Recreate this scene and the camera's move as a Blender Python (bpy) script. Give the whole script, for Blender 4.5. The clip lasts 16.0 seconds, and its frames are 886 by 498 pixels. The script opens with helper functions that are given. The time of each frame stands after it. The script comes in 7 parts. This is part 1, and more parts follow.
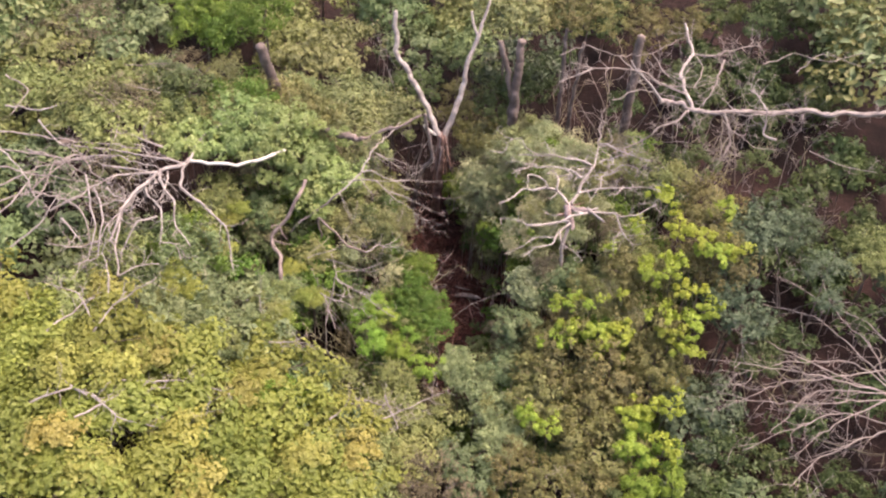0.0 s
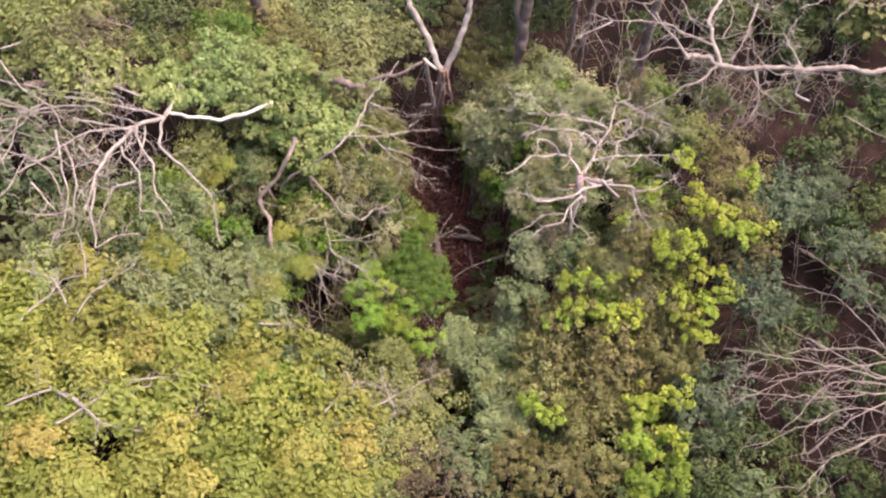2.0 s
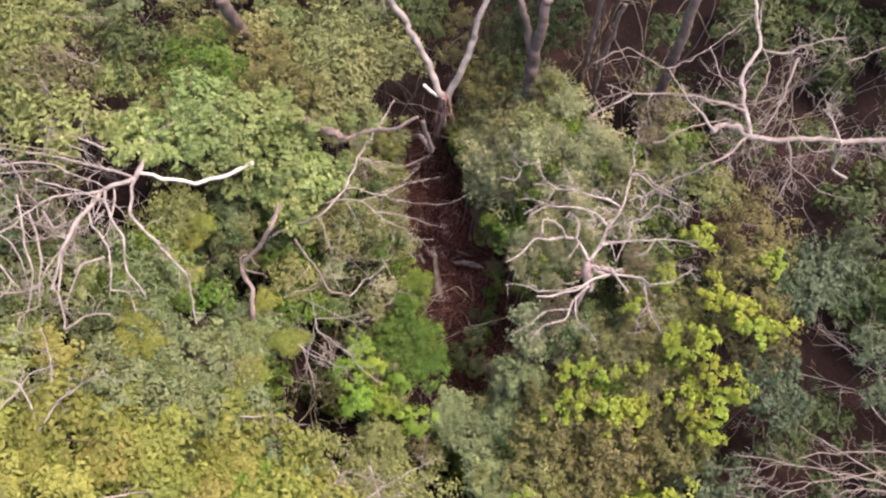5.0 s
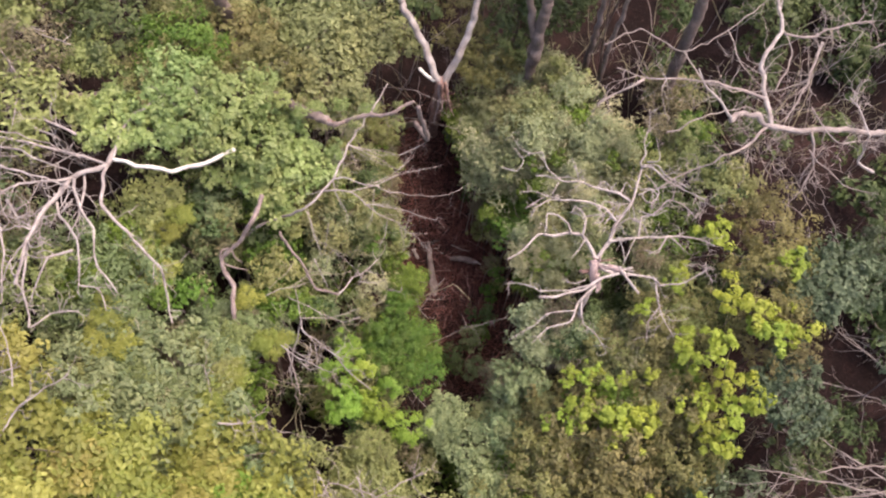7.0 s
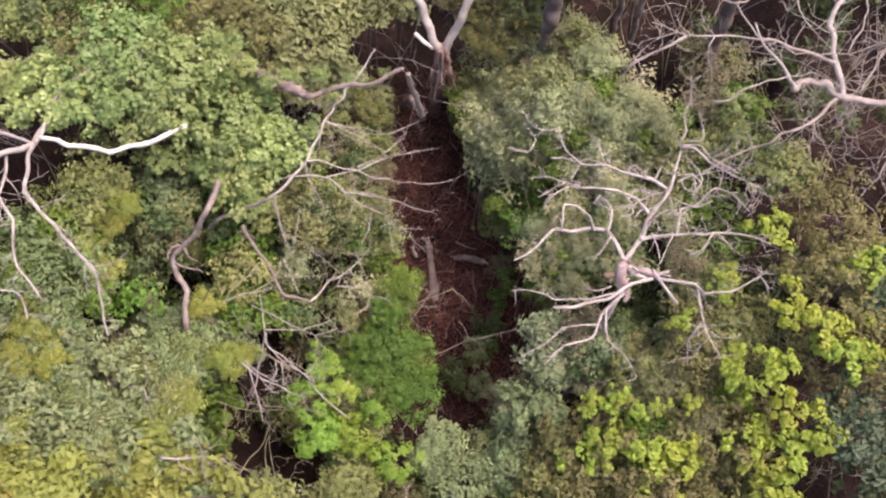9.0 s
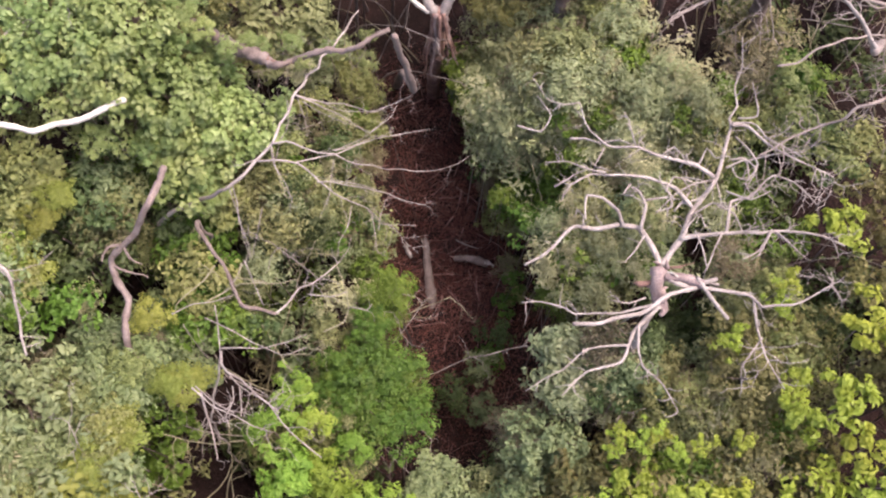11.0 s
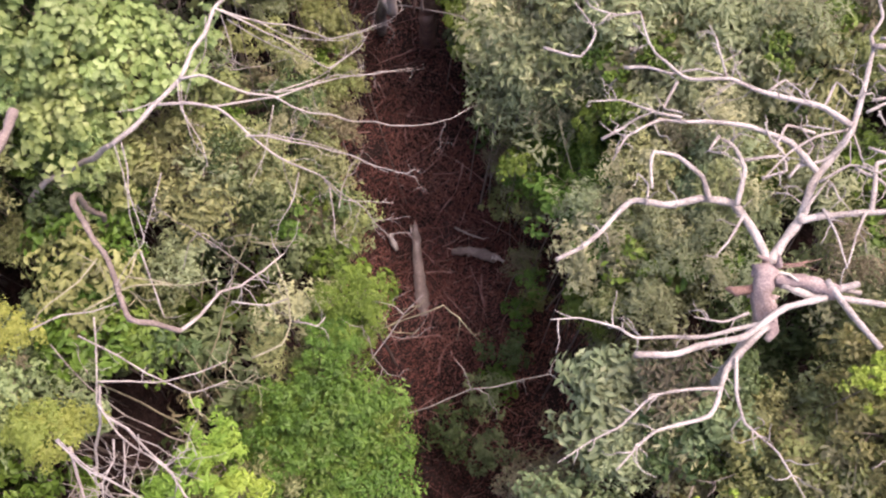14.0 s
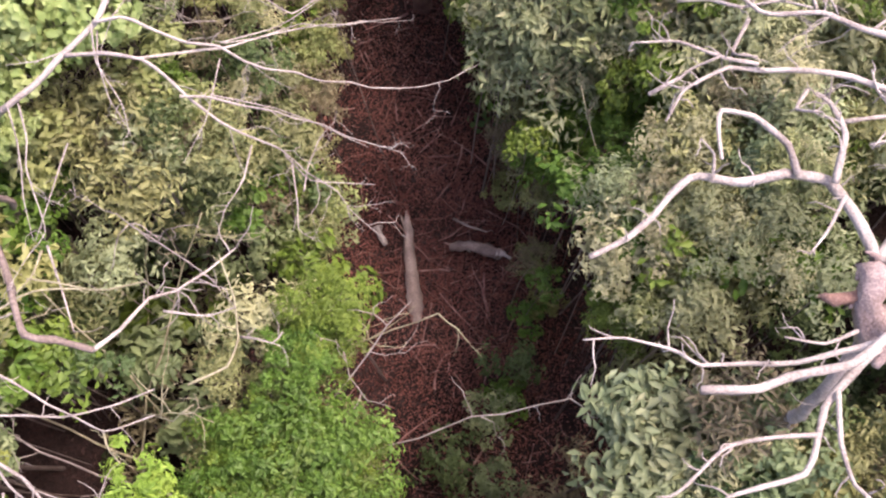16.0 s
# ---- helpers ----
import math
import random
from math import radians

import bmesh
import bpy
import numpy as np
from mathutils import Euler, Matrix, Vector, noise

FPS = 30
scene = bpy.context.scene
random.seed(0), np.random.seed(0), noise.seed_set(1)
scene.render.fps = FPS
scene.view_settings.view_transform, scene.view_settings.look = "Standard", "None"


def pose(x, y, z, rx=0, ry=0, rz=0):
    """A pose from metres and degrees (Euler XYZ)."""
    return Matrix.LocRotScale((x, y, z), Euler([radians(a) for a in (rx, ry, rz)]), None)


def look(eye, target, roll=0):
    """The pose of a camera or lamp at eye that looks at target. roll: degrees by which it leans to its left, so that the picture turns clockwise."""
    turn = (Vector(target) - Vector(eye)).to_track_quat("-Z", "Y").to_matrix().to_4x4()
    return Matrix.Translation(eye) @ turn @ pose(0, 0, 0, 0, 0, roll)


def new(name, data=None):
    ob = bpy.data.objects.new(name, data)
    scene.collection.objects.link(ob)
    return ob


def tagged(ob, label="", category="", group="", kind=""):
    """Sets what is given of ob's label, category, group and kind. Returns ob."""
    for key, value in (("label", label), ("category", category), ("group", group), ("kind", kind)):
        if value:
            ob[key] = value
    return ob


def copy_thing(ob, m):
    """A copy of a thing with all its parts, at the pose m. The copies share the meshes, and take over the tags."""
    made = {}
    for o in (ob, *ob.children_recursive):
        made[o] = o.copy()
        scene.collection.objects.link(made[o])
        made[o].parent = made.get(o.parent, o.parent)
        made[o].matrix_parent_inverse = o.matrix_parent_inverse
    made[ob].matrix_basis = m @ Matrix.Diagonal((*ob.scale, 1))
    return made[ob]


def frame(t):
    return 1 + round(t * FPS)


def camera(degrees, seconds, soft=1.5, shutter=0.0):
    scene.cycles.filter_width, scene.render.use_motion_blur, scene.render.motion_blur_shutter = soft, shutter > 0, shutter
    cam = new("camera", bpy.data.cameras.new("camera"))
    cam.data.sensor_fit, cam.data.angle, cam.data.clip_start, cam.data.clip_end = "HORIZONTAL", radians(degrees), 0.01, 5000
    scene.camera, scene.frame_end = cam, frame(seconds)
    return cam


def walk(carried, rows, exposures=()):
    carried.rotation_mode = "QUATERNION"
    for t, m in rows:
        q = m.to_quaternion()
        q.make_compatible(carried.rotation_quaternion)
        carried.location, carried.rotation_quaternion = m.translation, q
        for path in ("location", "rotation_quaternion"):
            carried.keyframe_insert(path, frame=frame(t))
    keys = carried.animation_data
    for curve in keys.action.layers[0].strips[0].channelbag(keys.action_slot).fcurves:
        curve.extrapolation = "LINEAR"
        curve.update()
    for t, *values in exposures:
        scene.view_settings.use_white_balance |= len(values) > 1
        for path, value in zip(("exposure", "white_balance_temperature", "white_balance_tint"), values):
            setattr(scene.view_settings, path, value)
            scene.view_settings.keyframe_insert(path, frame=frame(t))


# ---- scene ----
cam = camera(49.9, 16.0, soft=2.2)
# seconds, place in metres, then yaw, pitch and roll in degrees
ROWS = [
    (0, 0.321, -7.606, 26.423, 0.37, -47.34, 0.16),
    (0.5, 0.247, -6.260, 26.720, 0.19, -49.92, 0.49),
    (1, 0.116, -4.917, 27.058, -0.11, -52.56, 0.92),
    (1.5, -0.001, -3.591, 27.418, -0.43, -55.13, 1.34),
    (2, -0.055, -2.177, 27.719, -0.65, -57.72, 1.69),
    (2.5, 0.004, -0.920, 28.064, -0.60, -59.94, 1.80),
    (3, 0.100, 0.555, 28.376, -0.37, -62.10, 1.84),
    (3.5, 0.218, 2.014, 28.744, 0.01, -63.67, 1.67),
    (4, 0.315, 3.577, 29.001, 0.38, -65.17, 1.50),
    (4.5, 0.360, 5.285, 29.321, 0.64, -67.10, 1.49),
    (7, 0.269, 6.954, 27.263, -0.51, -67.89, 3.29),
    (7.5, 0.491, 7.434, 26.429, 0.63, -68.23, 2.22),
    (8, 0.692, 8.014, 25.381, 1.67, -68.58, 1.30),
    (8.5, 0.807, 8.299, 23.816, 2.10, -67.87, 1.10),
    (9, 1.005, 8.949, 22.622, 3.29, -68.20, 0.03),
    (11.5, 1.195, 11.033, 17.614, 4.72, -68.51, -1.06),
    (12, 1.205, 11.515, 16.410, 4.85, -68.61, -1.02),
    (12.5, 1.195, 11.970, 15.271, 4.83, -68.75, -1.01),
    (13, 1.208, 12.335, 14.289, 5.00, -68.80, -1.15),
    (13.5, 1.227, 12.660, 13.458, 5.35, -68.90, -1.51),
    (14, 1.250, 12.892, 12.723, 5.59, -68.74, -1.70),
    (14.5, 1.269, 13.140, 12.049, 5.87, -68.71, -1.97),
    (15, 1.266, 13.471, 11.201, 5.99, -68.79, -2.11),
    (15.5, 1.242, 13.750, 10.470, 5.87, -68.89, -2.03),
    (16, 1.218, 13.980, 9.876, 5.63, -69.01, -1.76),
]
walk(cam, [(t, pose(x, y, z, 0, 0, yaw) @ pose(0, 0, 0, 90 + pitch) @ pose(0, 0, 0, 0, 0, roll))
           for t, x, y, z, yaw, pitch, roll in ROWS],
     exposures=[(0.0, 1.70, 7350, 22), (2.5, 1.65, 7350, 22), (3.5, 1.59, 7300, 21), (4.5, 1.50, 7200, 22), (8.0, 1.50, 7020, 21), (9.0, 1.51, 6950, 21), (12.5, 1.59, 6900, 23), (14.0, 1.70, 6850, 24), (16.0, 1.86, 6850, 25)])

# ---- light: bright hazy sky and a soft sun ----
SUN_HIGH, SUN_ROUND = 66, 72
world = bpy.data.worlds.new("sky")
scene.world = world
world.use_nodes = True
wn = world.node_tree.nodes
sky = wn.new("ShaderNodeTexSky")
sky.sky_type, sky.sun_disc = "NISHITA", False
sky.sun_elevation, sky.sun_rotation = radians(SUN_HIGH), radians(SUN_ROUND)
sky.dust_density = 5.0
world.node_tree.links.new(sky.outputs[0], wn["Background"].inputs[0])
wn["Background"].inputs[1].default_value = 0.15
sun = new("sun", bpy.data.lights.new("sun", "SUN"))
sun.data.energy, sun.data.angle, sun.data.color = 1.3, radians(20), (1.0, 0.90, 0.76)
sun_way = Vector((math.sin(radians(SUN_ROUND)) * math.cos(radians(SUN_HIGH)), math.cos(radians(SUN_ROUND)) * math.cos(radians(SUN_HIGH)), math.sin(radians(SUN_HIGH))))
sun.matrix_world = look(sun_way * 60, (0, 0, 0))


# ---- materials ----
def nodes_of(name):
    m = bpy.data.materials.new(name)
    m.use_nodes = True
    return m, m.node_tree.nodes, m.node_tree.links, m.node_tree.nodes["Principled BSDF"]


def ramp(nodes, *stops):
    r = nodes.new("ShaderNodeValToRGB")
    while len(r.color_ramp.elements) < len(stops):
        r.color_ramp.elements.new(0.5)
    for e, (at, c) in zip(r.color_ramp.elements, stops):
        e.position, e.color = at, (*c, 1)
    return r


def leaf_material(name, dark, mid, light, odd=None, rough=0.5, through_light=0.3, patches=2.3):
    """Foliage: each leaf has its own tone, patches of the crown drift, each plant differs a little."""
    m, nodes, links, bsdf = nodes_of(name)
    geo = nodes.new("ShaderNodeNewGeometry")
    stops = [(0.0, dark), (0.5, mid), (0.9, light)] + ([(0.97, odd)] if odd else [])
    tone = ramp(nodes, *stops)
    patch = nodes.new("ShaderNodeTexNoise")
    patch.inputs["Scale"].default_value, patch.inputs["Detail"].default_value = patches, 1.5
    coord = nodes.new("ShaderNodeTexCoord")
    links.new(coord.outputs["Object"], patch.inputs["Vector"])
    mixf = nodes.new("ShaderNodeMath")
    mixf.operation = "MULTIPLY_ADD"
    links.new(patch.outputs["Fac"], mixf.inputs[0])
    mixf.inputs[1].default_value = 1.15
    add = nodes.new("ShaderNodeMath")
    add.operation = "MULTIPLY_ADD"
    links.new(geo.outputs["Random Per Island"], add.inputs[0])
    add.inputs[1].default_value, add.inputs[2].default_value = 0.30, -0.225
    links.new(add.outputs[0], mixf.inputs[2])
    links.new(mixf.outputs[0], tone.inputs["Fac"])
    info = nodes.new("ShaderNodeObjectInfo")
    hue = nodes.new("ShaderNodeHueSaturation")
    span = nodes.new("ShaderNodeMapRange")
    span.inputs["To Min"].default_value, span.inputs["To Max"].default_value = 0.8, 1.18
    links.new(info.outputs["Random"], span.inputs["Value"])
    links.new(span.outputs[0], hue.inputs["Value"])
    other = nodes.new("ShaderNodeMath")
    other.operation = "MULTIPLY"
    other.inputs[1].default_value = 7.37
    links.new(info.outputs["Random"], other.inputs[0])
    part_of = nodes.new("ShaderNodeMath")
    part_of.operation = "FRACT"
    links.new(other.outputs[0], part_of.inputs[0])
    turn = nodes.new("ShaderNodeMapRange")
    turn.inputs["To Min"].default_value, turn.inputs["To Max"].default_value = 0.490, 0.528
    links.new(part_of.outputs[0], turn.inputs["Value"])
    links.new(turn.outputs[0], hue.inputs["Hue"])
    links.new(tone.outputs["Color"], hue.inputs["Color"])
    links.new(hue.outputs["Color"], bsdf.inputs["Base Color"])
    bsdf.inputs["Roughness"].default_value = rough
    bsdf.inputs["Specular IOR Level"].default_value = 0.3
    trans = nodes.new("ShaderNodeBsdfTranslucent")
    links.new(hue.outputs["Color"], trans.inputs["Color"])
    mix = nodes.new("ShaderNodeMixShader")
    mix.inputs[0].default_value = through_light
    links.new(bsdf.outputs[0], mix.inputs[1])
    links.new(trans.outputs[0], mix.inputs[2])
    links.new(mix.outputs[0], nodes["Material Output"].inputs["Surface"])
    return m


def bark_material(name, dark, mid, light, scale=9.0, rough=0.8):
    m, nodes, links, bsdf = nodes_of(name)
    coord = nodes.new("ShaderNodeTexCoord")
    big = nodes.new("ShaderNodeTexNoise")
    big.inputs["Scale"].default_value, big.inputs["Detail"].default_value = scale * 0.3, 3
    fine = nodes.new("ShaderNodeTexNoise")
    fine.inputs["Scale"].default_value, fine.inputs["Detail"].default_value = scale * 4, 5
    for n in (big, fine):
        links.new(coord.outputs["Object"], n.inputs["Vector"])
    both = nodes.new("ShaderNodeMath")
    both.operation = "MULTIPLY_ADD"
    both.inputs[1].default_value = 0.45
    half = nodes.new("ShaderNodeMath")
    half.operation = "MULTIPLY"
    half.inputs[1].default_value = 0.55
    links.new(big.outputs["Fac"], half.inputs[0])
    links.new(fine.outputs["Fac"], both.inputs[0])
    links.new(half.outputs[0], both.inputs[2])
    tone = ramp(nodes, (0.32, dark), (0.5, mid), (0.66, light))
    links.new(both.outputs[0], tone.inputs["Fac"])
    links.new(tone.outputs["Color"], bsdf.inputs["Base Color"])
    bsdf.inputs["Roughness"].default_value = rough
    bump = nodes.new("ShaderNodeBump")
    bump.inputs["Strength"].default_value, bump.inputs["Distance"].default_value = 0.5, 0.02
    links.new(fine.outputs["Fac"], bump.inputs["Height"])
    links.new(bump.outputs["Normal"], bsdf.inputs["Normal"])
    return m


YELLOW = leaf_material("yellow_green_leaves", (0.165, 0.195, 0.048), (0.27, 0.295, 0.072), (0.39, 0.405, 0.118), (0.37, 0.27, 0.085), through_light=0.5)
AMBER = leaf_material("amber_leaves", (0.20, 0.185, 0.052), (0.315, 0.29, 0.085), (0.42, 0.395, 0.13), (0.38, 0.27, 0.09), through_light=0.45)
LIME = leaf_material("lime_shoots", (0.165, 0.21, 0.032), (0.275, 0.335, 0.05), (0.375, 0.43, 0.085), through_light=0.35)
OLIVE = leaf_material("olive_leaves", (0.082, 0.077, 0.030), (0.152, 0.143, 0.054), (0.23, 0.218, 0.086), (0.225, 0.16, 0.068))
GREY = leaf_material("grey_green_leaves", (0.074, 0.10, 0.048), (0.142, 0.18, 0.084), (0.23, 0.268, 0.132))
FEATHER = leaf_material("soft_olive_leaves", (0.108, 0.117, 0.05), (0.21, 0.222, 0.096), (0.335, 0.345, 0.16), (0.30, 0.24, 0.125), through_light=0.35)
FRESH = leaf_material("fresh_green_leaves", (0.042, 0.078, 0.010), (0.095, 0.156, 0.022), (0.17, 0.245, 0.045))
WAN = leaf_material("pale_yellowish_leaves", (0.11, 0.122, 0.046), (0.222, 0.243, 0.09), (0.342, 0.366, 0.148), (0.30, 0.235, 0.105), through_light=0.38)
SHOOT = leaf_material("bright_green_shoots", (0.11, 0.175, 0.026), (0.20, 0.295, 0.043), (0.30, 0.395, 0.078), through_light=0.35)
TAN = leaf_material("tan_green_leaves", (0.205, 0.198, 0.112), (0.36, 0.348, 0.205), (0.50, 0.485, 0.31), (0.42, 0.34, 0.215), through_light=0.45)
SAGE = leaf_material("sage_green_leaves", (0.085, 0.12, 0.05), (0.165, 0.22, 0.09), (0.26, 0.32, 0.145))
DUSK = leaf_material("bluish_green_leaves", (0.045, 0.067, 0.037), (0.09, 0.124, 0.071), (0.152, 0.192, 0.113))
SILVER = leaf_material("pale_grey_green_leaves", (0.105, 0.145, 0.068), (0.205, 0.262, 0.122), (0.32, 0.378, 0.195))
MIST = leaf_material("misty_green_leaves", (0.165, 0.185, 0.096), (0.285, 0.312, 0.168), (0.40, 0.428, 0.25), through_light=0.45)
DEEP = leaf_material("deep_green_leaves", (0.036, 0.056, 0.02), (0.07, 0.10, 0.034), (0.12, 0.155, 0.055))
BIGLEAF = leaf_material("broad_leaves", (0.085, 0.115, 0.055), (0.20, 0.235, 0.125), (0.36, 0.39, 0.235), rough=0.5)
VINE = leaf_material("vine_leaves", (0.125, 0.18, 0.055), (0.245, 0.31, 0.11), (0.38, 0.435, 0.20), rough=0.45, through_light=0.38)
DRY = leaf_material("dry_leaves", (0.10, 0.082, 0.05), (0.175, 0.15, 0.092), (0.26, 0.23, 0.145), (0.20, 0.12, 0.06))
LITTER = leaf_material("leaf_litter", (0.078, 0.023, 0.026), (0.152, 0.046, 0.050), (0.235, 0.088, 0.088), (0.36, 0.245, 0.22), rough=0.75, through_light=0.05, patches=0.55)
PALE = bark_material("pale_dead_wood", (0.125, 0.10, 0.095), (0.275, 0.24, 0.228), (0.40, 0.362, 0.346))
PINK = bark_material("torn_pinkish_wood", (0.10, 0.066, 0.064), (0.235, 0.178, 0.176), (0.42, 0.325, 0.305), 11)
WHITE = bark_material("bleached_wood", (0.36, 0.335, 0.30), (0.52, 0.49, 0.45), (0.66, 0.63, 0.58))
TWIG = bark_material("greyish_twigs", (0.125, 0.098, 0.092), (0.23, 0.192, 0.18), (0.345, 0.30, 0.285))
BARK = bark_material("brown_bark", (0.055, 0.04, 0.035), (0.13, 0.098, 0.088), (0.225, 0.18, 0.165), 7)
RED = bark_material("reddish_broken_wood", (0.10, 0.05, 0.04), (0.21, 0.12, 0.10), (0.33, 0.22, 0.185), 12)
BUFF = bark_material("yellowish_stems", (0.15, 0.13, 0.085), (0.25, 0.23, 0.15), (0.36, 0.33, 0.235))

# litter colour darkened to stand in for the shade under the scrub
SHADED_LITTER = leaf_material("shaded_leaf_litter", (0.014, 0.007, 0.007), (0.034, 0.017, 0.0165), (0.06, 0.032, 0.030), rough=0.8, through_light=0.05)
STICK = bark_material("litter_sticks", (0.10, 0.045, 0.042), (0.21, 0.105, 0.095), (0.36, 0.25, 0.23), 12)
LOGWOOD = bark_material("weathered_log", (0.09, 0.065, 0.06), (0.17, 0.13, 0.12), (0.28, 0.225, 0.21), 10)


def soil_material():
    m, nodes, links, bsdf = nodes_of("forest_soil")
    coord = nodes.new("ShaderNodeTexCoord")
    big = nodes.new("ShaderNodeTexNoise")
    big.inputs["Scale"].default_value, big.inputs["Detail"].default_value = 0.8, 4
    fine = nodes.new("ShaderNodeTexVoronoi")
    fine.inputs["Scale"].default_value = 22
    links.new(coord.outputs["Object"], big.inputs["Vector"])
    links.new(coord.outputs["Object"], fine.inputs["Vector"])
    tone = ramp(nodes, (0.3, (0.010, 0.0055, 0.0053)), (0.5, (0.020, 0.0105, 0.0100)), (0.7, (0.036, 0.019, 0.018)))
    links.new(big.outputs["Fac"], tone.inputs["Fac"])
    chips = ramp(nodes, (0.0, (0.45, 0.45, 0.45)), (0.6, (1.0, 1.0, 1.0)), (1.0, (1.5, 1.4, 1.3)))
    links.new(fine.outputs["Color"], chips.inputs["Fac"])
    mul = nodes.new("ShaderNodeMix")
    mul.data_type, mul.blend_type = "RGBA", "MULTIPLY"
    mul.inputs[0].default_value = 1.0
    links.new(tone.outputs["Color"], mul.inputs[6])
    links.new(chips.outputs["Color"], mul.inputs[7])
    links.new(mul.outputs[2], bsdf.inputs["Base Color"])
    bsdf.inputs["Roughness"].default_value = 0.9
    bsdf.inputs["Specular IOR Level"].default_value = 0.2
    bump = nodes.new("ShaderNodeBump")
    bump.inputs["Strength"].default_value, bump.inputs["Distance"].default_value = 0.8, 0.03
    links.new(fine.outputs["Distance"], bump.inputs["Height"])
    links.new(bump.outputs["Normal"], bsdf.inputs["Normal"])
    return m


SOIL = soil_material()
rng = np.random.default_rng(7)


# ---- mesh helpers ----
def mesh_from(name, verts, faces, material, smooth=False):
    """A mesh from arrays of corners and of faces that all have the same number of corners."""
    me = bpy.data.meshes.new(name)
    verts, faces = np.asarray(verts, np.float32), np.asarray(faces, np.int32)
    n, k = faces.shape
    me.vertices.add(len(verts))
    me.vertices.foreach_set("co", verts.ravel())
    me.loops.add(n * k)
    me.loops.foreach_set("vertex_index", faces.ravel())
    me.polygons.add(n)
    me.polygons.foreach_set("loop_start", np.arange(0, n * k, k, dtype=np.int32))
    me.polygons.foreach_set("loop_total", np.full(n, k, np.int32))
    if smooth:
        me.polygons.foreach_set("use_smooth", np.ones(n, bool))
    me.update(calc_edges=True)
    me.materials.append(material)
    return me


def part(name, me, parent=None, label=""):
    ob = new(name, me)
    ob.parent = parent
    if label:
        tagged(ob, label)
    return ob


def thing(name, label, category, group="", kind="", at=(0, 0, 0)):
    ob = new(name)
    ob.location = at
    return tagged(ob, label, category, group, kind)


def height_at(x, y):
    """The lie of the land: a gully with the clearing at its bottom and banks that rise on both sides."""
    x, y = np.asarray(x, float), np.asarray(y, float)
    return -7.6 + 3.2 * np.clip((np.abs(x - 0.6) - 2.5) / 9, 0, 1) + 0.12 * np.sin(0.9 * x + 1.3) * np.cos(0.7 * y)


# how high the leaves reach over the gully: x, y and height
CANOPY = np.array((
    (-10.2, 10.4, 2), (-7.8, 9.5, 1), (-5.4, 11.9, -0.4), (-10.7, 7.9, 1.7), (-3.6, 9, -0.4), (-7.7, 13.2, 0.2), (-2.8, 10.6, -2),
    (-0.5, 10.8, -2.3), (1.2, 12.8, -2.4), (5.4, 10.6, -2.3), (8.5, 11.2, -1.1), (8.4, 9.4, -2.1), (11.6, 16.7, 1), (13.6, 14.6, 1.5),
    (12.5, 10.5, -1.6), (8.8, 16.5, 1.2), (2.9, 22.9, 0.3), (1.7, 24.7, -4), (-3.1, 20.2, -0.5), (-7.2, 22.1, 1.6), (-13.4, 22.4, 2),
    (7.5, 22.3, 0.6), (-4.9, 26.2, -0.7), (13, 20.2, -1.5), (-1.2, 17.3, -1.9), (2.4, 17.2, -1.2), (-4.2, 17, -1), (1.9, 21, -3.2),
    (6.8, 16, 0.3), (-2.6, 14.6, -0.9), (0.3, 15.4, -4.2), (4.6, 19.4, 0.5), (3.4, 15.9, 0.3)))


def canopy_at(x, y):
    """The height of the tops of the scrub at a place."""
    w = 1 / ((CANOPY[:, 0] - x) ** 2 + (CANOPY[:, 1] - y) ** 2 + 0.6) ** 1.5
    return float((w * CANOPY[:, 2]).sum() / w.sum())


def spline(points, step, tight=0.0):
    """Points along a line through the given ones; tight: 0 for smooth bends, 1 for straight runs between them."""
    p = np.asarray(points, float)
    p = np.vstack([2 * p[0] - p[1], p, 2 * p[-1] - p[-2]])
    out = []
    for k in range(1, len(p) - 2):
        a, b, c, d = p[k - 1:k + 3]
        m, q = (c - a) * 0.5 * (1 - tight), (d - b) * 0.5 * (1 - tight)
        n = max(2, int(np.linalg.norm(c - b) / step))
        for u in np.linspace(0, 1, n, endpoint=False):
            v = u * u * (3 - 2 * u) if tight < 0.01 else u * u * (3 - 2 * u) * (1 - tight) + u * tight
            out.append(b + (c - b) * v + m * (u ** 3 - 2 * u * u + u) + q * (u ** 3 - u * u))
    out.append(p[-2])
    return np.array(out)


def kinked(points, step, amount):
    """A line through the given places with the knees and kinks of dead wood."""
    line = spline(points, step, 0.55)
    n = len(line)
    knots = max(3, n // 4)
    at = np.linspace(0, n - 1, knots)
    jog = rng.normal(0, amount, (knots, 3))
    jog[0] = jog[-1] = 0
    return line + np.stack([np.interp(np.arange(n), at, jog[:, k]) for k in range(3)], 1)


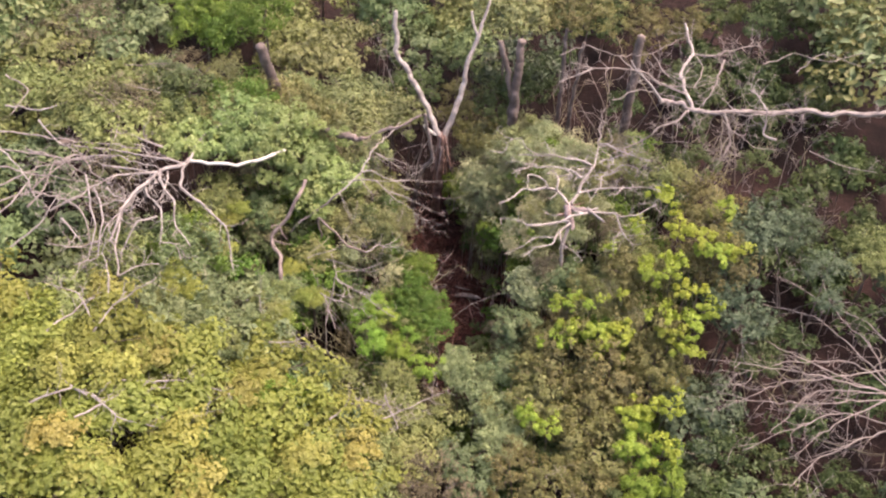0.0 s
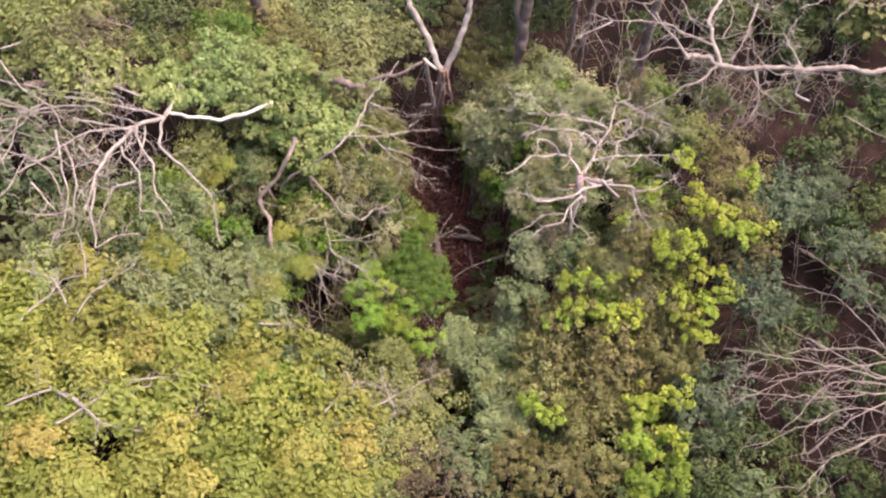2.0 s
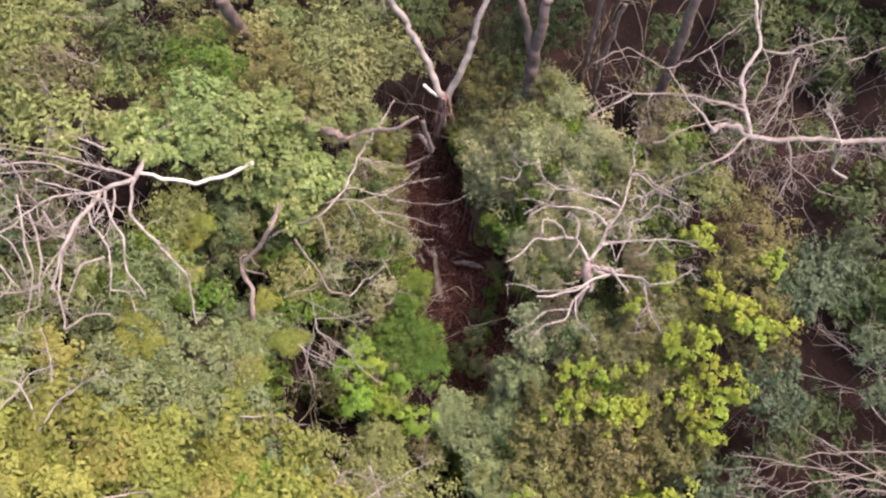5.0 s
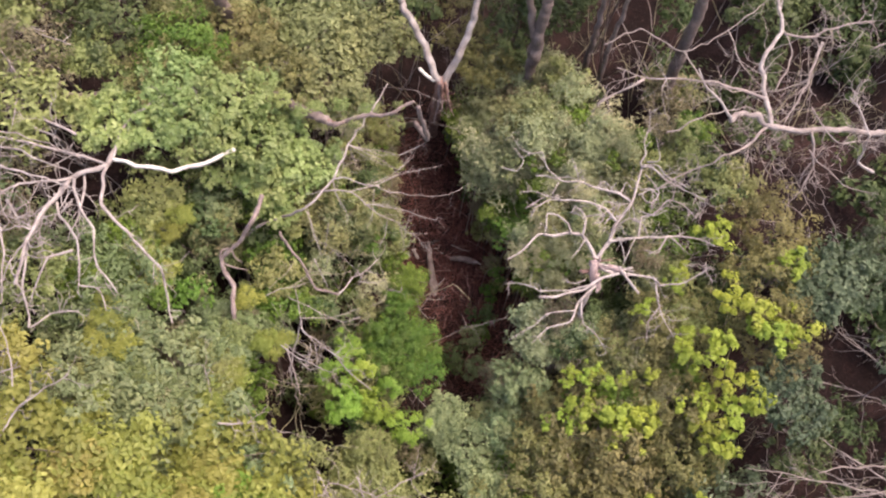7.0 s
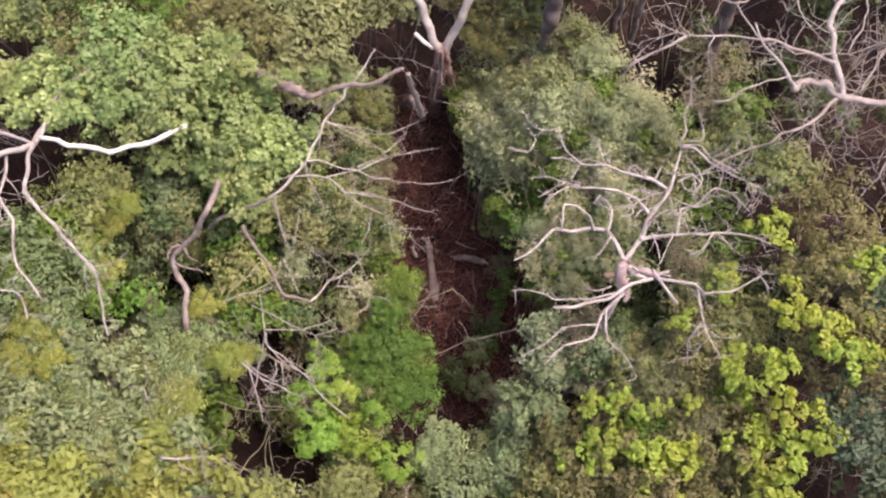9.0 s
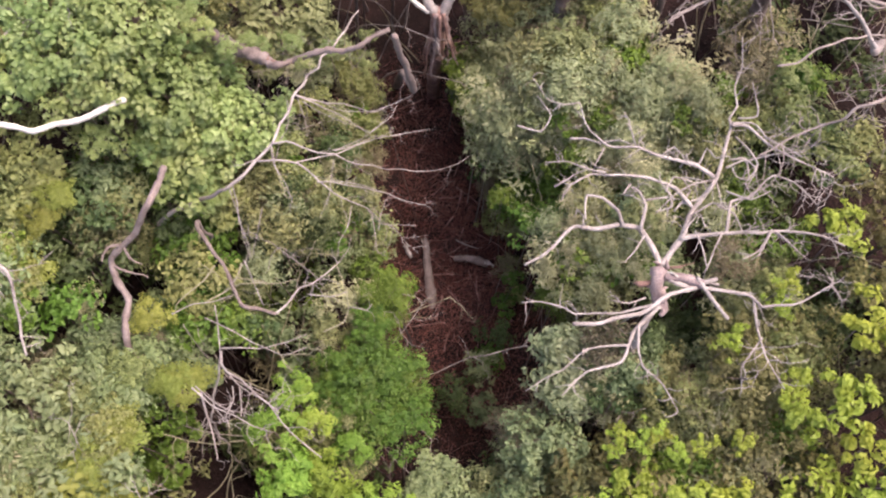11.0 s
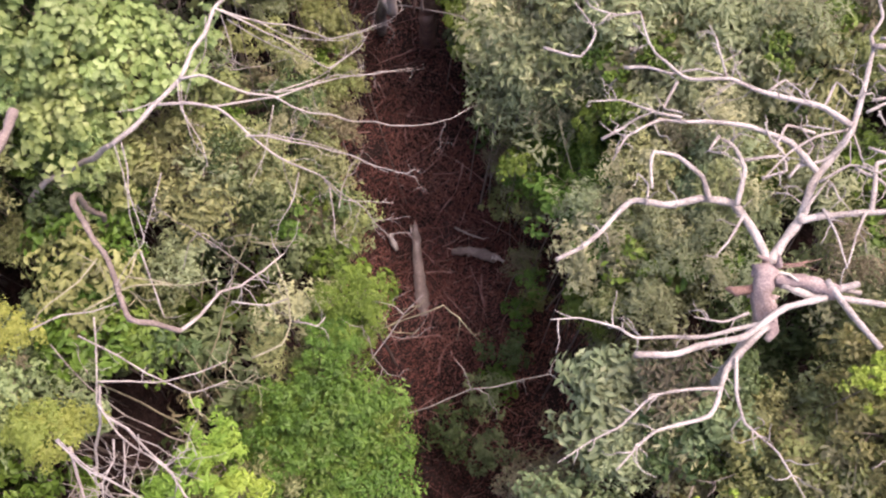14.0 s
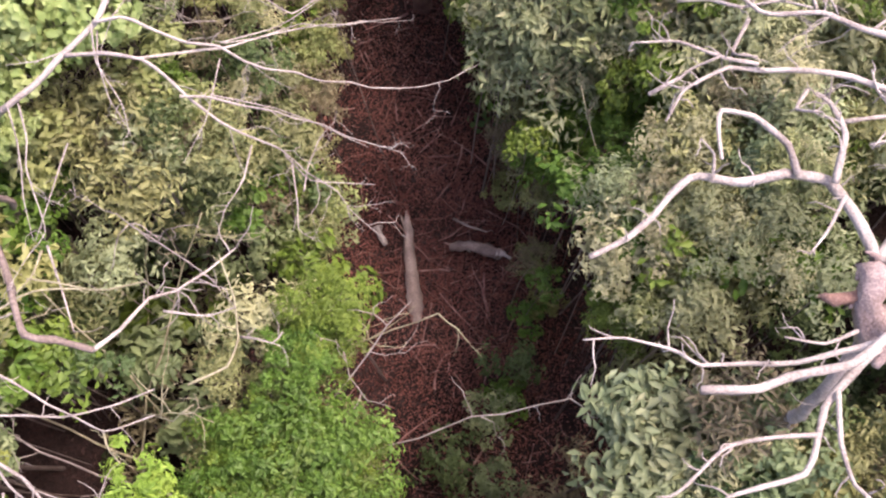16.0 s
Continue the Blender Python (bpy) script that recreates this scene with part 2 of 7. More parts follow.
class Wood:
    """Collects tapered, crooked tubes for one mesh."""

    def __init__(self):
        self.verts, self.faces, self.count = [], [], 0

    def tube(self, line, r0, r1, sides=6, rough=0.0, power=1.0):
        n = len(line)
        if n < 2:
            return
        ahead = np.gradient(line, axis=0)
        ahead /= np.linalg.norm(ahead, axis=1)[:, None] + 1e-9
        up = np.array((0.31, 0.17, 0.93)) if abs(ahead[0, 2]) < 0.9 else np.array((1.0, 0.1, 0.0))
        s = np.cross(ahead, up)
        s /= np.linalg.norm(s, axis=1)[:, None] + 1e-9
        u = np.cross(s, ahead)
        r = r0 + (r1 - r0) * np.linspace(0, 1, n) ** power
        if rough:
            r = r * (1 + rough * rng.normal(0, 1, n).clip(-2, 2))
        ang = np.arange(sides) * 2 * np.pi / sides
        ring = s[:, None] * np.cos(ang)[None, :, None] + u[:, None] * np.sin(ang)[None, :, None]
        wob = 1 + (rng.normal(0, rough, (n, sides, 1)) if rough else 0)
        v = line[:, None] + ring * r[:, None, None] * wob
        k = self.count
        i, j = np.meshgrid(np.arange(n - 1), np.arange(sides), indexing="ij")
        a, b = k + i * sides + j, k + i * sides + (j + 1) % sides
        self.verts.append(v.reshape(-1, 3))
        self.faces.append(np.stack([a, b, b + sides, a + sides], -1).reshape(-1, 4))
        k += n * sides
        ends = np.array([line[0] - ahead[0] * r0 * 0.2, line[-1] + ahead[-1] * r1 * 0.5])
        self.verts.append(ends)
        caps = []
        for e, base, way in ((k, self.count, 1), (k + 1, self.count + (n - 1) * sides, -1)):
            for q in range(0, sides, 2):
                t = [base + q, base + (q + 1) % sides, base + (q + 2) % sides]
                caps.append([e, *t[::-1]] if way > 0 else [e, *t])
        self.faces.append(np.array(caps))
        self.count = k + 2

    def mesh(self, name, material):
        return mesh_from(name, np.vstack(self.verts), np.vstack(self.faces), material, smooth=True)


def crooked(start, way, length, steps, bend=0.35, lift=0.0):
    """A kinked line that wanders as a twig does."""
    way = np.asarray(way, float) / (np.linalg.norm(way) + 1e-9)
    pts, d = [np.asarray(start, float)], way
    for k in range(steps):
        d = d + rng.normal(0, bend, 3) + (0, 0, lift)
        d /= np.linalg.norm(d)
        pts.append(pts[-1] + d * length / steps)
    return np.array(pts)


def twigs_on(wood, line, r, count, length, depth=2, spread=0.9, flat=0.5, bend=0.3, start=0.2):
    """Side twigs along a limb, each with twigs of its own."""
    for _ in range(count):
        k = int(len(line) * rng.uniform(start, 0.98))
        k = min(max(k, 1), len(line) - 1)
        ahead = line[k] - line[k - 1]
        ahead = ahead / (np.linalg.norm(ahead) + 1e-9)
        side = rng.normal(0, 1, 3)
        side[2] *= flat
        side -= ahead * side.dot(ahead)
        side /= np.linalg.norm(side) + 1e-9
        l = length * rng.uniform(0.45, 1.2)
        t = crooked(line[k], ahead * (1.1 - spread * 0.5) + side * spread, l, 5, bend)
        wood.tube(t, r * rng.uniform(0.6, 1.0), r * 0.35, 4)
        if depth > 1:
            twigs_on(wood, t, r * 0.65, max(2, count // 4), length * 0.5, depth - 1, spread, flat, bend, 0.3)


# ---- leaves ----
def leaf_sheet(centres, ups, size, narrow=0.5, fold=0.25, spread=0.6):
    """One folded leaf of four corners at each place; ups: the side that it turns to the light."""
    n = len(centres)
    up = ups + rng.normal(0, spread, (n, 3))
    up /= np.linalg.norm(up, axis=1)[:, None] + 1e-9
    along = np.cross(up, rng.normal(0, 1, (n, 3)))
    along /= np.linalg.norm(along, axis=1)[:, None] + 1e-9
    side = np.cross(up, along)
    l = size * rng.uniform(0.65, 1.3, (n, 1))
    w = l * narrow
    base, tip = centres - along * l * 0.5, centres + along * l * 0.5 - up * l * 0.12
    a, b = centres + side * w * 0.5 + up * w * fold, centres - side * w * 0.5 + up * w * fold
    v = np.stack([base, a, tip, b], 1).reshape(-1, 3)
    k = np.arange(n)[:, None] * 4
    faces = np.concatenate([k + [0, 1, 2], k + [0, 2, 3]], 1).reshape(-1, 3)
    return v, faces


def crown_points(r, tall, clumps, per, clump_r, seed_gap=0.0, low=-0.25):
    """Places of leaves: tufts on an uneven dome, with gaps between them."""
    u = rng.uniform(low, 1, clumps)
    a = rng.uniform(0, 2 * np.pi, clumps)
    s = np.sqrt(1 - np.clip(u, -1, 1) ** 2)
    out = np.stack([s * np.cos(a), s * np.sin(a), u], 1)
    lump = np.array([noise.noise(Vector(o) * 1.9 + Vector((r * 7.1, tall * 3.3, clumps))) for o in out])
    lobe = np.array([noise.noise(Vector((o[0], o[1], 0.3 * o[2])) * 1.25 + Vector((clumps, r * 5.7, per))) for o in out])
    depth = rng.uniform(0.5, 1.0, clumps) * (1 + 0.75 * lobe) + 0.4 * lump
    centre = out * depth[:, None] * (r, r, tall)
    keep = lump > seed_gap - 0.45
    centre, out = centre[keep], out[keep]
    n = len(centre)
    off = rng.normal(0, 1, (n, per, 3))
    off /= np.linalg.norm(off, axis=2)[:, :, None]
    off *= (rng.uniform(0.2, 1, (n, per, 1)) ** 0.6) * clump_r * rng.uniform(0.6, 1.35, (n, 1, 1)) * (1, 1, 0.7)
    pts = centre[:, None] + off
    ups = out[:, None] * 0.5 + off / clump_r * 0.95 + np.array((0, 0, 0.6))
    return pts.reshape(-1, 3), np.broadcast_to(ups, pts.shape).reshape(-1, 3), centre


def plant(name, label, category, leaf, r, tall, stem, clumps, per, clump_r, size, narrow, bark=BARK, gap=0.0, spread=0.45, low=-0.25, trunk_r=0.05):
    """A leafy tree or shrub: trunk, limbs that reach its tufts, and a crown of single leaves. Its origin is where the crown's middle is."""
    ob = thing(name, label, category, f"{category}s of the scrub")
    pts, ups, centres = crown_points(r, tall, clumps, per, clump_r, gap, low)
    part("crown", mesh_from("crown", *leaf_sheet(pts, ups, size, narrow, spread=spread), leaf), ob)
    wood = Wood()
    foot = np.array((rng.normal(0, 0.1), rng.normal(0, 0.1), -stem))
    wood.tube(spline([foot, foot * 0.5 + rng.normal(0, 0.05, 3), (0, 0, 0)], 0.15 if r > 0.7 else 0.35), trunk_r, trunk_r * 0.6, 7 if r > 0.7 else 5, 0.06)
    part("trunk", wood.mesh("trunk", bark), ob)
    for c in centres[:: max(1, len(centres) // 3)][:3 if r > 0.7 else 1]:
        one = Wood()
        mid = c * 0.5 + rng.normal(0, 0.06 * r, 3)
        one.tube(spline([(0, 0, -0.15 * tall), mid, c], 0.3), trunk_r * 0.45, trunk_r * 0.15, 4)
        twigs_on(one, spline([(0, 0, -0.15 * tall), mid, c], 0.3), trunk_r * 0.16, 2, 0.5 * r, 1)
        part("limb", one.mesh("limb", bark), ob)
    return ob


# ---- ground ----
def ground():
    fine = np.linspace(-30, 30, 141)
    xs = np.concatenate([[-2500, -800, -250, -90, -45], fine, [45, 90, 250, 800, 2500]])
    ys = np.concatenate([[-2500, -800, -250, -80, -30], np.linspace(-12, 48, 141), [65, 110, 260, 800, 2500]])
    X, Y = np.meshgrid(xs, ys, indexing="ij")
    Z = height_at(X, Y)
    near = (np.abs(X) < 31) & (Y > -13) & (Y < 49)
    Z = np.where(near, Z + rng.normal(0, 0.025, X.shape), Z)
    n, m = X.shape
    i, j = np.meshgrid(np.arange(n - 1), np.arange(m - 1), indexing="ij")
    k = (i * m + j).ravel()
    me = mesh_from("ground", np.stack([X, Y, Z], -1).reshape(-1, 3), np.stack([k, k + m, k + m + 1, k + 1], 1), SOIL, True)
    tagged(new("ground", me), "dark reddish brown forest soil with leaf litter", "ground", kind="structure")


ground()


def litter():
    """Fallen leaves and broken sticks that lie thick in the clearing and thinner under the scrub."""
    n = 62000
    x = rng.normal(CLEAR[0], 1.7, n)
    y = rng.triangular(CLEAR[2] - 2, CLEAR[1] + 0.6, CLEAR[3] + 3, n)
    x = x + CLEAR_SLOPE * (y - CLEAR[1])
    z = height_at(x, y) + rng.uniform(0.0, 0.06, n)
    ups = np.tile((0.0, 0.0, 1.0), (n, 1))
    v, f = leaf_sheet(np.stack([x, y, z], 1), ups, 0.062, 0.42, 0.2, 0.75)
    tagged(new("leaf_litter", mesh_from("leaf_litter", v, f, LITTER)), "reddish brown fallen leaves lying thick in the clearing", "leaf litter", kind="stuff")
    # darker litter outside the clearing: the scrub's shade is put into its colour
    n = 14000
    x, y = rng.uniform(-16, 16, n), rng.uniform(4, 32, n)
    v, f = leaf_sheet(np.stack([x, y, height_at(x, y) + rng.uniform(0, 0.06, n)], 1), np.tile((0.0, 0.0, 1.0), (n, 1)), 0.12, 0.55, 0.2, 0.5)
    tagged(new("leaf_litter", mesh_from("leaf_litter", v, f, SHADED_LITTER)), "brown fallen leaves under the scrub, coloured dark to stand in for shade", "leaf litter", kind="stuff")
    wood = Wood()
    for _ in range(520):
        y = rng.uniform(CLEAR[2] - 1, CLEAR[3] + 1.5)
        x = rng.normal(CLEAR[0], 1.2) + CLEAR_SLOPE * (y - CLEAR[1])
        a = rng.uniform(0, 6.28)
        s = (x, y, float(height_at(x, y)) + rng.uniform(0.02, 0.08))
        wood.tube(crooked(s, (math.cos(a), math.sin(a), rng.normal(0, 0.06)), rng.uniform(0.2, 0.95), 4, 0.15), rng.uniform(0.004, 0.014), 0.003, 3)
    for _ in range(45):
        y = rng.uniform(CLEAR[2], CLEAR[3] + 0.5)
        x = rng.normal(CLEAR[0], 0.8) + CLEAR_SLOPE * (y - CLEAR[1])
        a = rng.uniform(0, 6.28)
        wood.tube(crooked((x, y, float(height_at(x, y)) + 0.06), (math.cos(a), math.sin(a), 0.02), rng.uniform(0.5, 1.4), 6, 0.12), rng.uniform(0.013, 0.027), 0.006, 5)
    tagged(new("fallen_sticks", wood.mesh("fallen_sticks", STICK)), "thin broken reddish sticks strewn over the litter", "sticks", kind="stuff")


CLEAR = (0.75, 20.4, 15.6, 25.6)  # middle x, middle y, near y, far y of the clearing
CLEAR_SLOPE = -0.24
litter()


# ---- kinds of plants; each is built in two shapes and then repeated ----
class Kind:
    def __init__(self, *shapes):
        self.shapes, self.used = [(ob, r) for ob, r, _ in shapes], 0
        self.lengths = [length for _, _, length in shapes]

    def put(self, x, y, z, r, turn=None):
        ob, base_r = self.shapes[self.used % len(self.shapes)]
        s = r / base_r
        m = pose(x, y, z, rng.uniform(-6, 6), rng.uniform(-6, 6), rng.uniform(0, 360) if turn is None else turn)
        m = m @ Matrix.Diagonal((s, s, s * rng.uniform(0.9, 1.15), 1))
        if self.used < len(self.shapes):
            ob.matrix_basis = m
            made = ob
        else:
            keep = ob.scale.copy()
            ob.scale = (1, 1, 1)
            made = copy_thing(ob, m)
            ob.scale = keep
        self.used += 1
        self.root(made, self.lengths[(self.used - 1) % len(self.shapes)], s)
        return made

    def root(self, made, length, s):
        """Lengthens the trunk or the stems of a plant down to the ground."""
        reach = made.location.z - float(height_at(made.location.x, made.location.y)) + 0.1
        for o in made.children:
            if o.name.startswith("trunk") and o.data.name.startswith("trunk"):
                o.scale.z = max(0.2, reach / (length * made.scale.z))


def kind(name, label, category, leaf, r, tall, stem, clumps, per, clump_r, size, narrow, shapes=2, **more):
    return Kind(*[(plant(name, label, category, leaf, r, tall, stem, clumps, per, clump_r, size, narrow, **more), r, stem) for _ in range(shapes)])


yellow = kind("yellow_tree", "small tree with yellow-green broad leaves turning orange", "tree", YELLOW, 1.5, 0.6, 2.6, 66, 44, 0.44, 0.178, 0.6, shapes=3, spread=0.29, low=0.1)
amber = kind("amber_tree", "small tree with amber and orange turning leaves", "tree", AMBER, 0.8, 0.4, 2.4, 44, 24, 0.28, 0.172, 0.6, shapes=2, spread=0.29, low=0.1)
lime = kind("lime_shrub", "spray of bright lime-yellow young leaves on a shrub", "shrub", LIME, 0.5, 0.28, 2.6, 20, 24, 0.134, 0.138, 0.5, shapes=4, trunk_r=0.02, gap=0.3, spread=0.32)
olive = kind("olive_tree", "dense round tree with dull olive-brown small leaves", "tree", OLIVE, 1.5, 1.0, 2.8, 135, 23, 0.224, 0.121, 0.52, shapes=2, low=-0.1, spread=0.32)
grey = kind("grey_green_tree", "small tree with soft grey-green leaves", "tree", GREY, 1.2, 0.65, 2.6, 84, 20, 0.258, 0.178, 0.5, shapes=3, spread=0.32)
feather = kind("feathery_tree", "airy tree with fine soft olive-green foliage", "tree", FEATHER, 1.2, 0.62, 2.6, 76, 24, 0.28, 0.159, 0.47, shapes=4, gap=0.12, spread=0.42)
wan = kind("pale_feathery_tree", "airy tree with fine pale yellowish-green foliage", "tree", WAN, 1.2, 0.62, 2.6, 76, 24, 0.28, 0.163, 0.5, shapes=4, gap=0.12, spread=0.42)
fresh = kind("fresh_green_tree", "dense bushy tree with fresh green leaves", "tree", FRESH, 1.1, 0.8, 2.4, 115, 36, 0.22, 0.1, 0.42, shapes=2, low=0.0, spread=0.32)
deep = kind("dark_green_shrub", "dark green leafy shrub under the taller scrub", "shrub", DEEP, 1.0, 0.7, 2.0, 80, 20, 0.224, 0.137, 0.5, shapes=3, spread=0.32)
shoot = kind("bright_shoot_shrub", "tuft of bright green narrow young leaves", "shrub", SHOOT, 0.5, 0.32, 2.0, 26, 40, 0.157, 0.126, 0.26, shapes=2, trunk_r=0.02, gap=0.1, spread=0.32)
sage = kind("sage_green_tree", "small leafy tree with light sage-green leaves", "tree", SAGE, 1.0, 0.7, 2.6, 90, 30, 0.213, 0.121, 0.5, shapes=2, spread=0.32)
low_wan = kind("low_pale_shrub", "low shrub with pale yellowish-green leaves", "shrub", WAN, 0.55, 0.4, 1.4, 32, 21, 0.168, 0.112, 0.44, shapes=3, trunk_r=0.015, spread=0.32)
low_soft = kind("low_soft_shrub", "low fine-leaved olive-green shrub", "shrub", FEATHER, 0.55, 0.4, 1.4, 34, 24, 0.18, 0.104, 0.34, shapes=3, trunk_r=0.015, spread=0.56)
low_tan = kind("low_tan_shrub", "low airy shrub with faded tan-green fine leaves", "shrub", TAN, 0.55, 0.4, 1.6, 34, 24, 0.192, 0.104, 0.36, shapes=3, bark=TWIG, trunk_r=0.015, spread=0.36)
low_fresh = kind("low_green_shrub", "low bright green leafy shrub", "shrub", FRESH, 0.5, 0.35, 1.3, 28, 20, 0.156, 0.124, 0.5, shapes=2, trunk_r=0.015, spread=0.32)
# dark-leaved shrub, also used to put shade into gaps by its colour
low_deep = kind("low_dark_shrub", "low dark green shrub, its dark leaves also standing in for shade", "shrub", DEEP, 0.55, 0.38, 1.3, 30, 20, 0.168, 0.117, 0.48, shapes=2, trunk_r=0.015, spread=0.32)
low_grey = kind("low_grey_shrub", "low grey-green shrub with small leaves", "shrub", GREY, 0.55, 0.4, 1.4, 32, 22, 0.168, 0.111, 0.45, shapes=2, trunk_r=0.015, spread=0.32)
low_dry = kind("low_dry_shrub", "low tan tuft of withered leaves and stalks", "shrub", DRY, 0.5, 0.4, 1.3, 26, 27, 0.192, 0.111, 0.24, shapes=2, bark=TWIG, trunk_r=0.012, spread=0.7)
dusky = kind("bluish_green_tree", "small tree with dull bluish-green leaves in loose tufts", "tree", DUSK, 1.2, 0.65, 2.6, 64, 22, 0.27, 0.165, 0.5, shapes=3, gap=0.15, spread=0.35)
silver = kind("pale_leafy_tree", "small leafy tree with pale grey-green oval leaves", "tree", SILVER, 1.0, 0.7, 2.6, 84, 26, 0.22, 0.128, 0.52, shapes=3, spread=0.36, low=0.0)
low_mist = kind("low_misty_shrub", "low airy shrub with fine misty green leaves", "shrub", MIST, 0.55, 0.4, 1.6, 34, 26, 0.20, 0.104, 0.34, shapes=3, bark=TWIG, trunk_r=0.015, spread=0.36)
broad = kind("broadleaf_tree", "tree with large pale grey-green oval leaves", "tree", BIGLEAF, 0.65, 0.4, 2.0, 52, 13, 0.224, 0.2, 0.4, shapes=2, trunk_r=0.03, spread=0.56)
vine = kind("vine_mound", "thick mound of bright green climbing vine over a fallen trunk", "vine", VINE, 1.1, 0.6, 1.6, 92, 28, 0.23, 0.122, 0.8, shapes=2, trunk_r=0.02, spread=0.32)
dry = kind("dry_shrub", "dry tan shrub with withered leaves and thin stems", "shrub", DRY, 1.0, 0.65, 2.0, 75, 24, 0.246, 0.0998, 0.35, shapes=3, bark=TWIG, gap=0.15, spread=0.7)


def sapling(height, wood_material):
    """A thin bare sapling: a few leaning stems with crooked twigs."""
    ob = thing("bare_sapling", "thin bare sapling with crooked pale twigs among the leaves", "sapling", "saplings of the scrub")
    for k in range(3):
        stem = Wood()
        line = crooked((rng.normal(0, 0.1), rng.normal(0, 0.1), -height), (rng.normal(0, 0.16), rng.normal(0, 0.16), 1), height * rng.uniform(0.95, 1.1), 16, 0.1)
        stem.tube(line, 0.026, 0.009, 4)
        small = Wood()
        twigs_on(small, line, 0.011, 5, 0.85, 2, 1.0, 0.6, 0.34, 0.72)
        main = part("stem", stem.mesh("stem", wood_material), ob)
        tagged(part("twig_spray", small.mesh("twig_spray", wood_material), main), kind="stuff")
    return ob


bare = Kind(*[(sapling(7.0, wood), 1.0, 7.0) for wood in (BUFF, TWIG, PALE, BUFF)])

# ---- single plants ----
yellow.put(-13.24, 10.91, 0.99, 1.82)
yellow.put(-10.93, 11.15, 1.49, 1.78)
yellow.put(-8.73, 10.71, 0.89, 1.74)
yellow.put(-12.37, 8.25, 1.26, 1.73)
yellow.put(-10.24, 8.84, 1.34, 1.67)
yellow.put(-7.98, 9.13, 0.68, 1.66)
yellow.put(-5.97, 9.29, -0.18, 1.67)
yellow.put(-10.82, 6.45, 1.26, 1.66)
yellow.put(-8.64, 6.63, 0.80, 1.62)
yellow.put(-6.48, 7.08, -0.01, 1.62)
yellow.put(-4.41, 8.12, -0.79, 1.65)
yellow.put(-2.87, 7.20, -1.03, 1.62)
yellow.put(-4.08, 9.90, -1.14, 1.70)
yellow.put(-6.04, 11.34, -0.62, 1.78)
yellow.put(-15.18, 13.05, 0.39, 1.97)
yellow.put(-15.33, 9.61, 0.30, 2.12)
yellow.put(-14.14, 6.51, 0.48, 2.00)
yellow.put(-10.92, 4.86, 0.48, 1.86)
yellow.put(-7.36, 5.09, -0.28, 1.81)
yellow.put(-4.29, 5.34, -1.17, 1.82)
yellow.put(-3.69, 6.10, -1.31, 1.83)
grey.put(-9.90, 13.56, 0.15, 1.24)
grey.put(-8.38, 12.85, -0.07, 1.26)
grey.put(-6.54, 12.80, -0.38, 1.25)
grey.put(-7.71, 14.37, -0.20, 1.27)
grey.put(-4.40, 10.25, -1.17, 1.20)
grey.put(-3.78, 9.76, -1.13, 1.16)
grey.put(-10.30, 12.18, 0.98, 1.21)
grey.put(-9.40, 14.98, -0.27, 1.31)
sage.put(-9.16, 16.62, -0.47, 1.34)
wan.put(-3.81, 11.15, -1.74, 1.21)
wan.put(-1.93, 10.93, -2.29, 1.23)
wan.put(-0.44, 10.59, -2.64, 1.21)
wan.put(-1.10, 9.06, -2.08, 1.17)
wan.put(-2.82, 8.88, -1.11, 1.15)
olive.put(5.23, 10.88, -2.64, 1.85)
olive.put(4.56, 12.87, -1.78, 1.83)
olive.put(6.20, 12.36, -1.89, 1.85)
olive.put(5.49, 9.56, -2.54, 1.82)
olive.put(3.64, 11.16, -2.35, 1.82)
olive.put(7.45, 13.86, -0.79, 1.44)
olive.put(6.99, 15.61, -0.20, 1.43)
olive.put(7.78, 12.56, -1.56, 1.41)
olive.put(10.02, 17.10, 0.39, 1.47)
olive.put(10.35, 15.74, 0.32, 1.43)
grey.put(3.05, 13.59, -2.30, 0.96)
deep.put(11.42, 12.75, -0.92, 1.09)
deep.put(9.83, 9.88, -2.12, 1.06)
dusky.put(10.70, 13.88, -0.14, 1.23)
dusky.put(9.38, 10.85, -1.58, 1.23)
dusky.put(12.31, 17.17, 0.57, 1.27)
dusky.put(11.75, 17.35, 0.60, 1.27)
dusky.put(8.73, 10.19, -1.96, 1.20)
lime.put(4.73, 13.32, -0.49, 0.60)
lime.put(4.27, 13.01, -0.74, 0.61)
lime.put(5.70, 13.24, -0.40, 0.60)
lime.put(6.11, 12.66, -0.72, 0.58)
lime.put(8.51, 18.46, 1.13, 0.62)
lime.put(8.54, 16.33, 1.67, 0.60)
lime.put(9.37, 16.07, 1.63, 0.60)
lime.put(7.76, 14.85, 0.89, 0.60)
lime.put(8.35, 15.02, 1.13, 0.59)
lime.put(8.82, 14.23, 0.71, 0.60)
lime.put(8.99, 13.28, 0.01, 0.59)
lime.put(8.24, 13.10, -0.17, 0.59)
lime.put(8.74, 12.41, -0.45, 0.59)
lime.put(8.02, 13.48, 0.08, 0.61)
lime.put(9.88, 15.44, 1.39, 0.61)
lime.put(10.56, 15.62, 1.41, 0.60)
lime.put(10.58, 17.62, 1.38, 0.61)
lime.put(7.89, 10.48, -0.89, 0.59)
lime.put(6.76, 10.19, -1.29, 0.57)
lime.put(7.02, 10.50, -1.12, 0.57)
lime.put(3.18, 10.29, -1.33, 0.56)
lime.put(3.75, 9.93, -1.40, 0.56)
lime.put(6.49, 8.92, -1.31, 0.57)
lime.put(7.57, 8.97, -1.36, 0.58)
lime.put(6.46, 13.16, -0.30, 0.61)
lime.put(9.46, 13.71, 0.39, 0.61)
shoot.put(-2.36, 13.36, -1.32, 0.66)
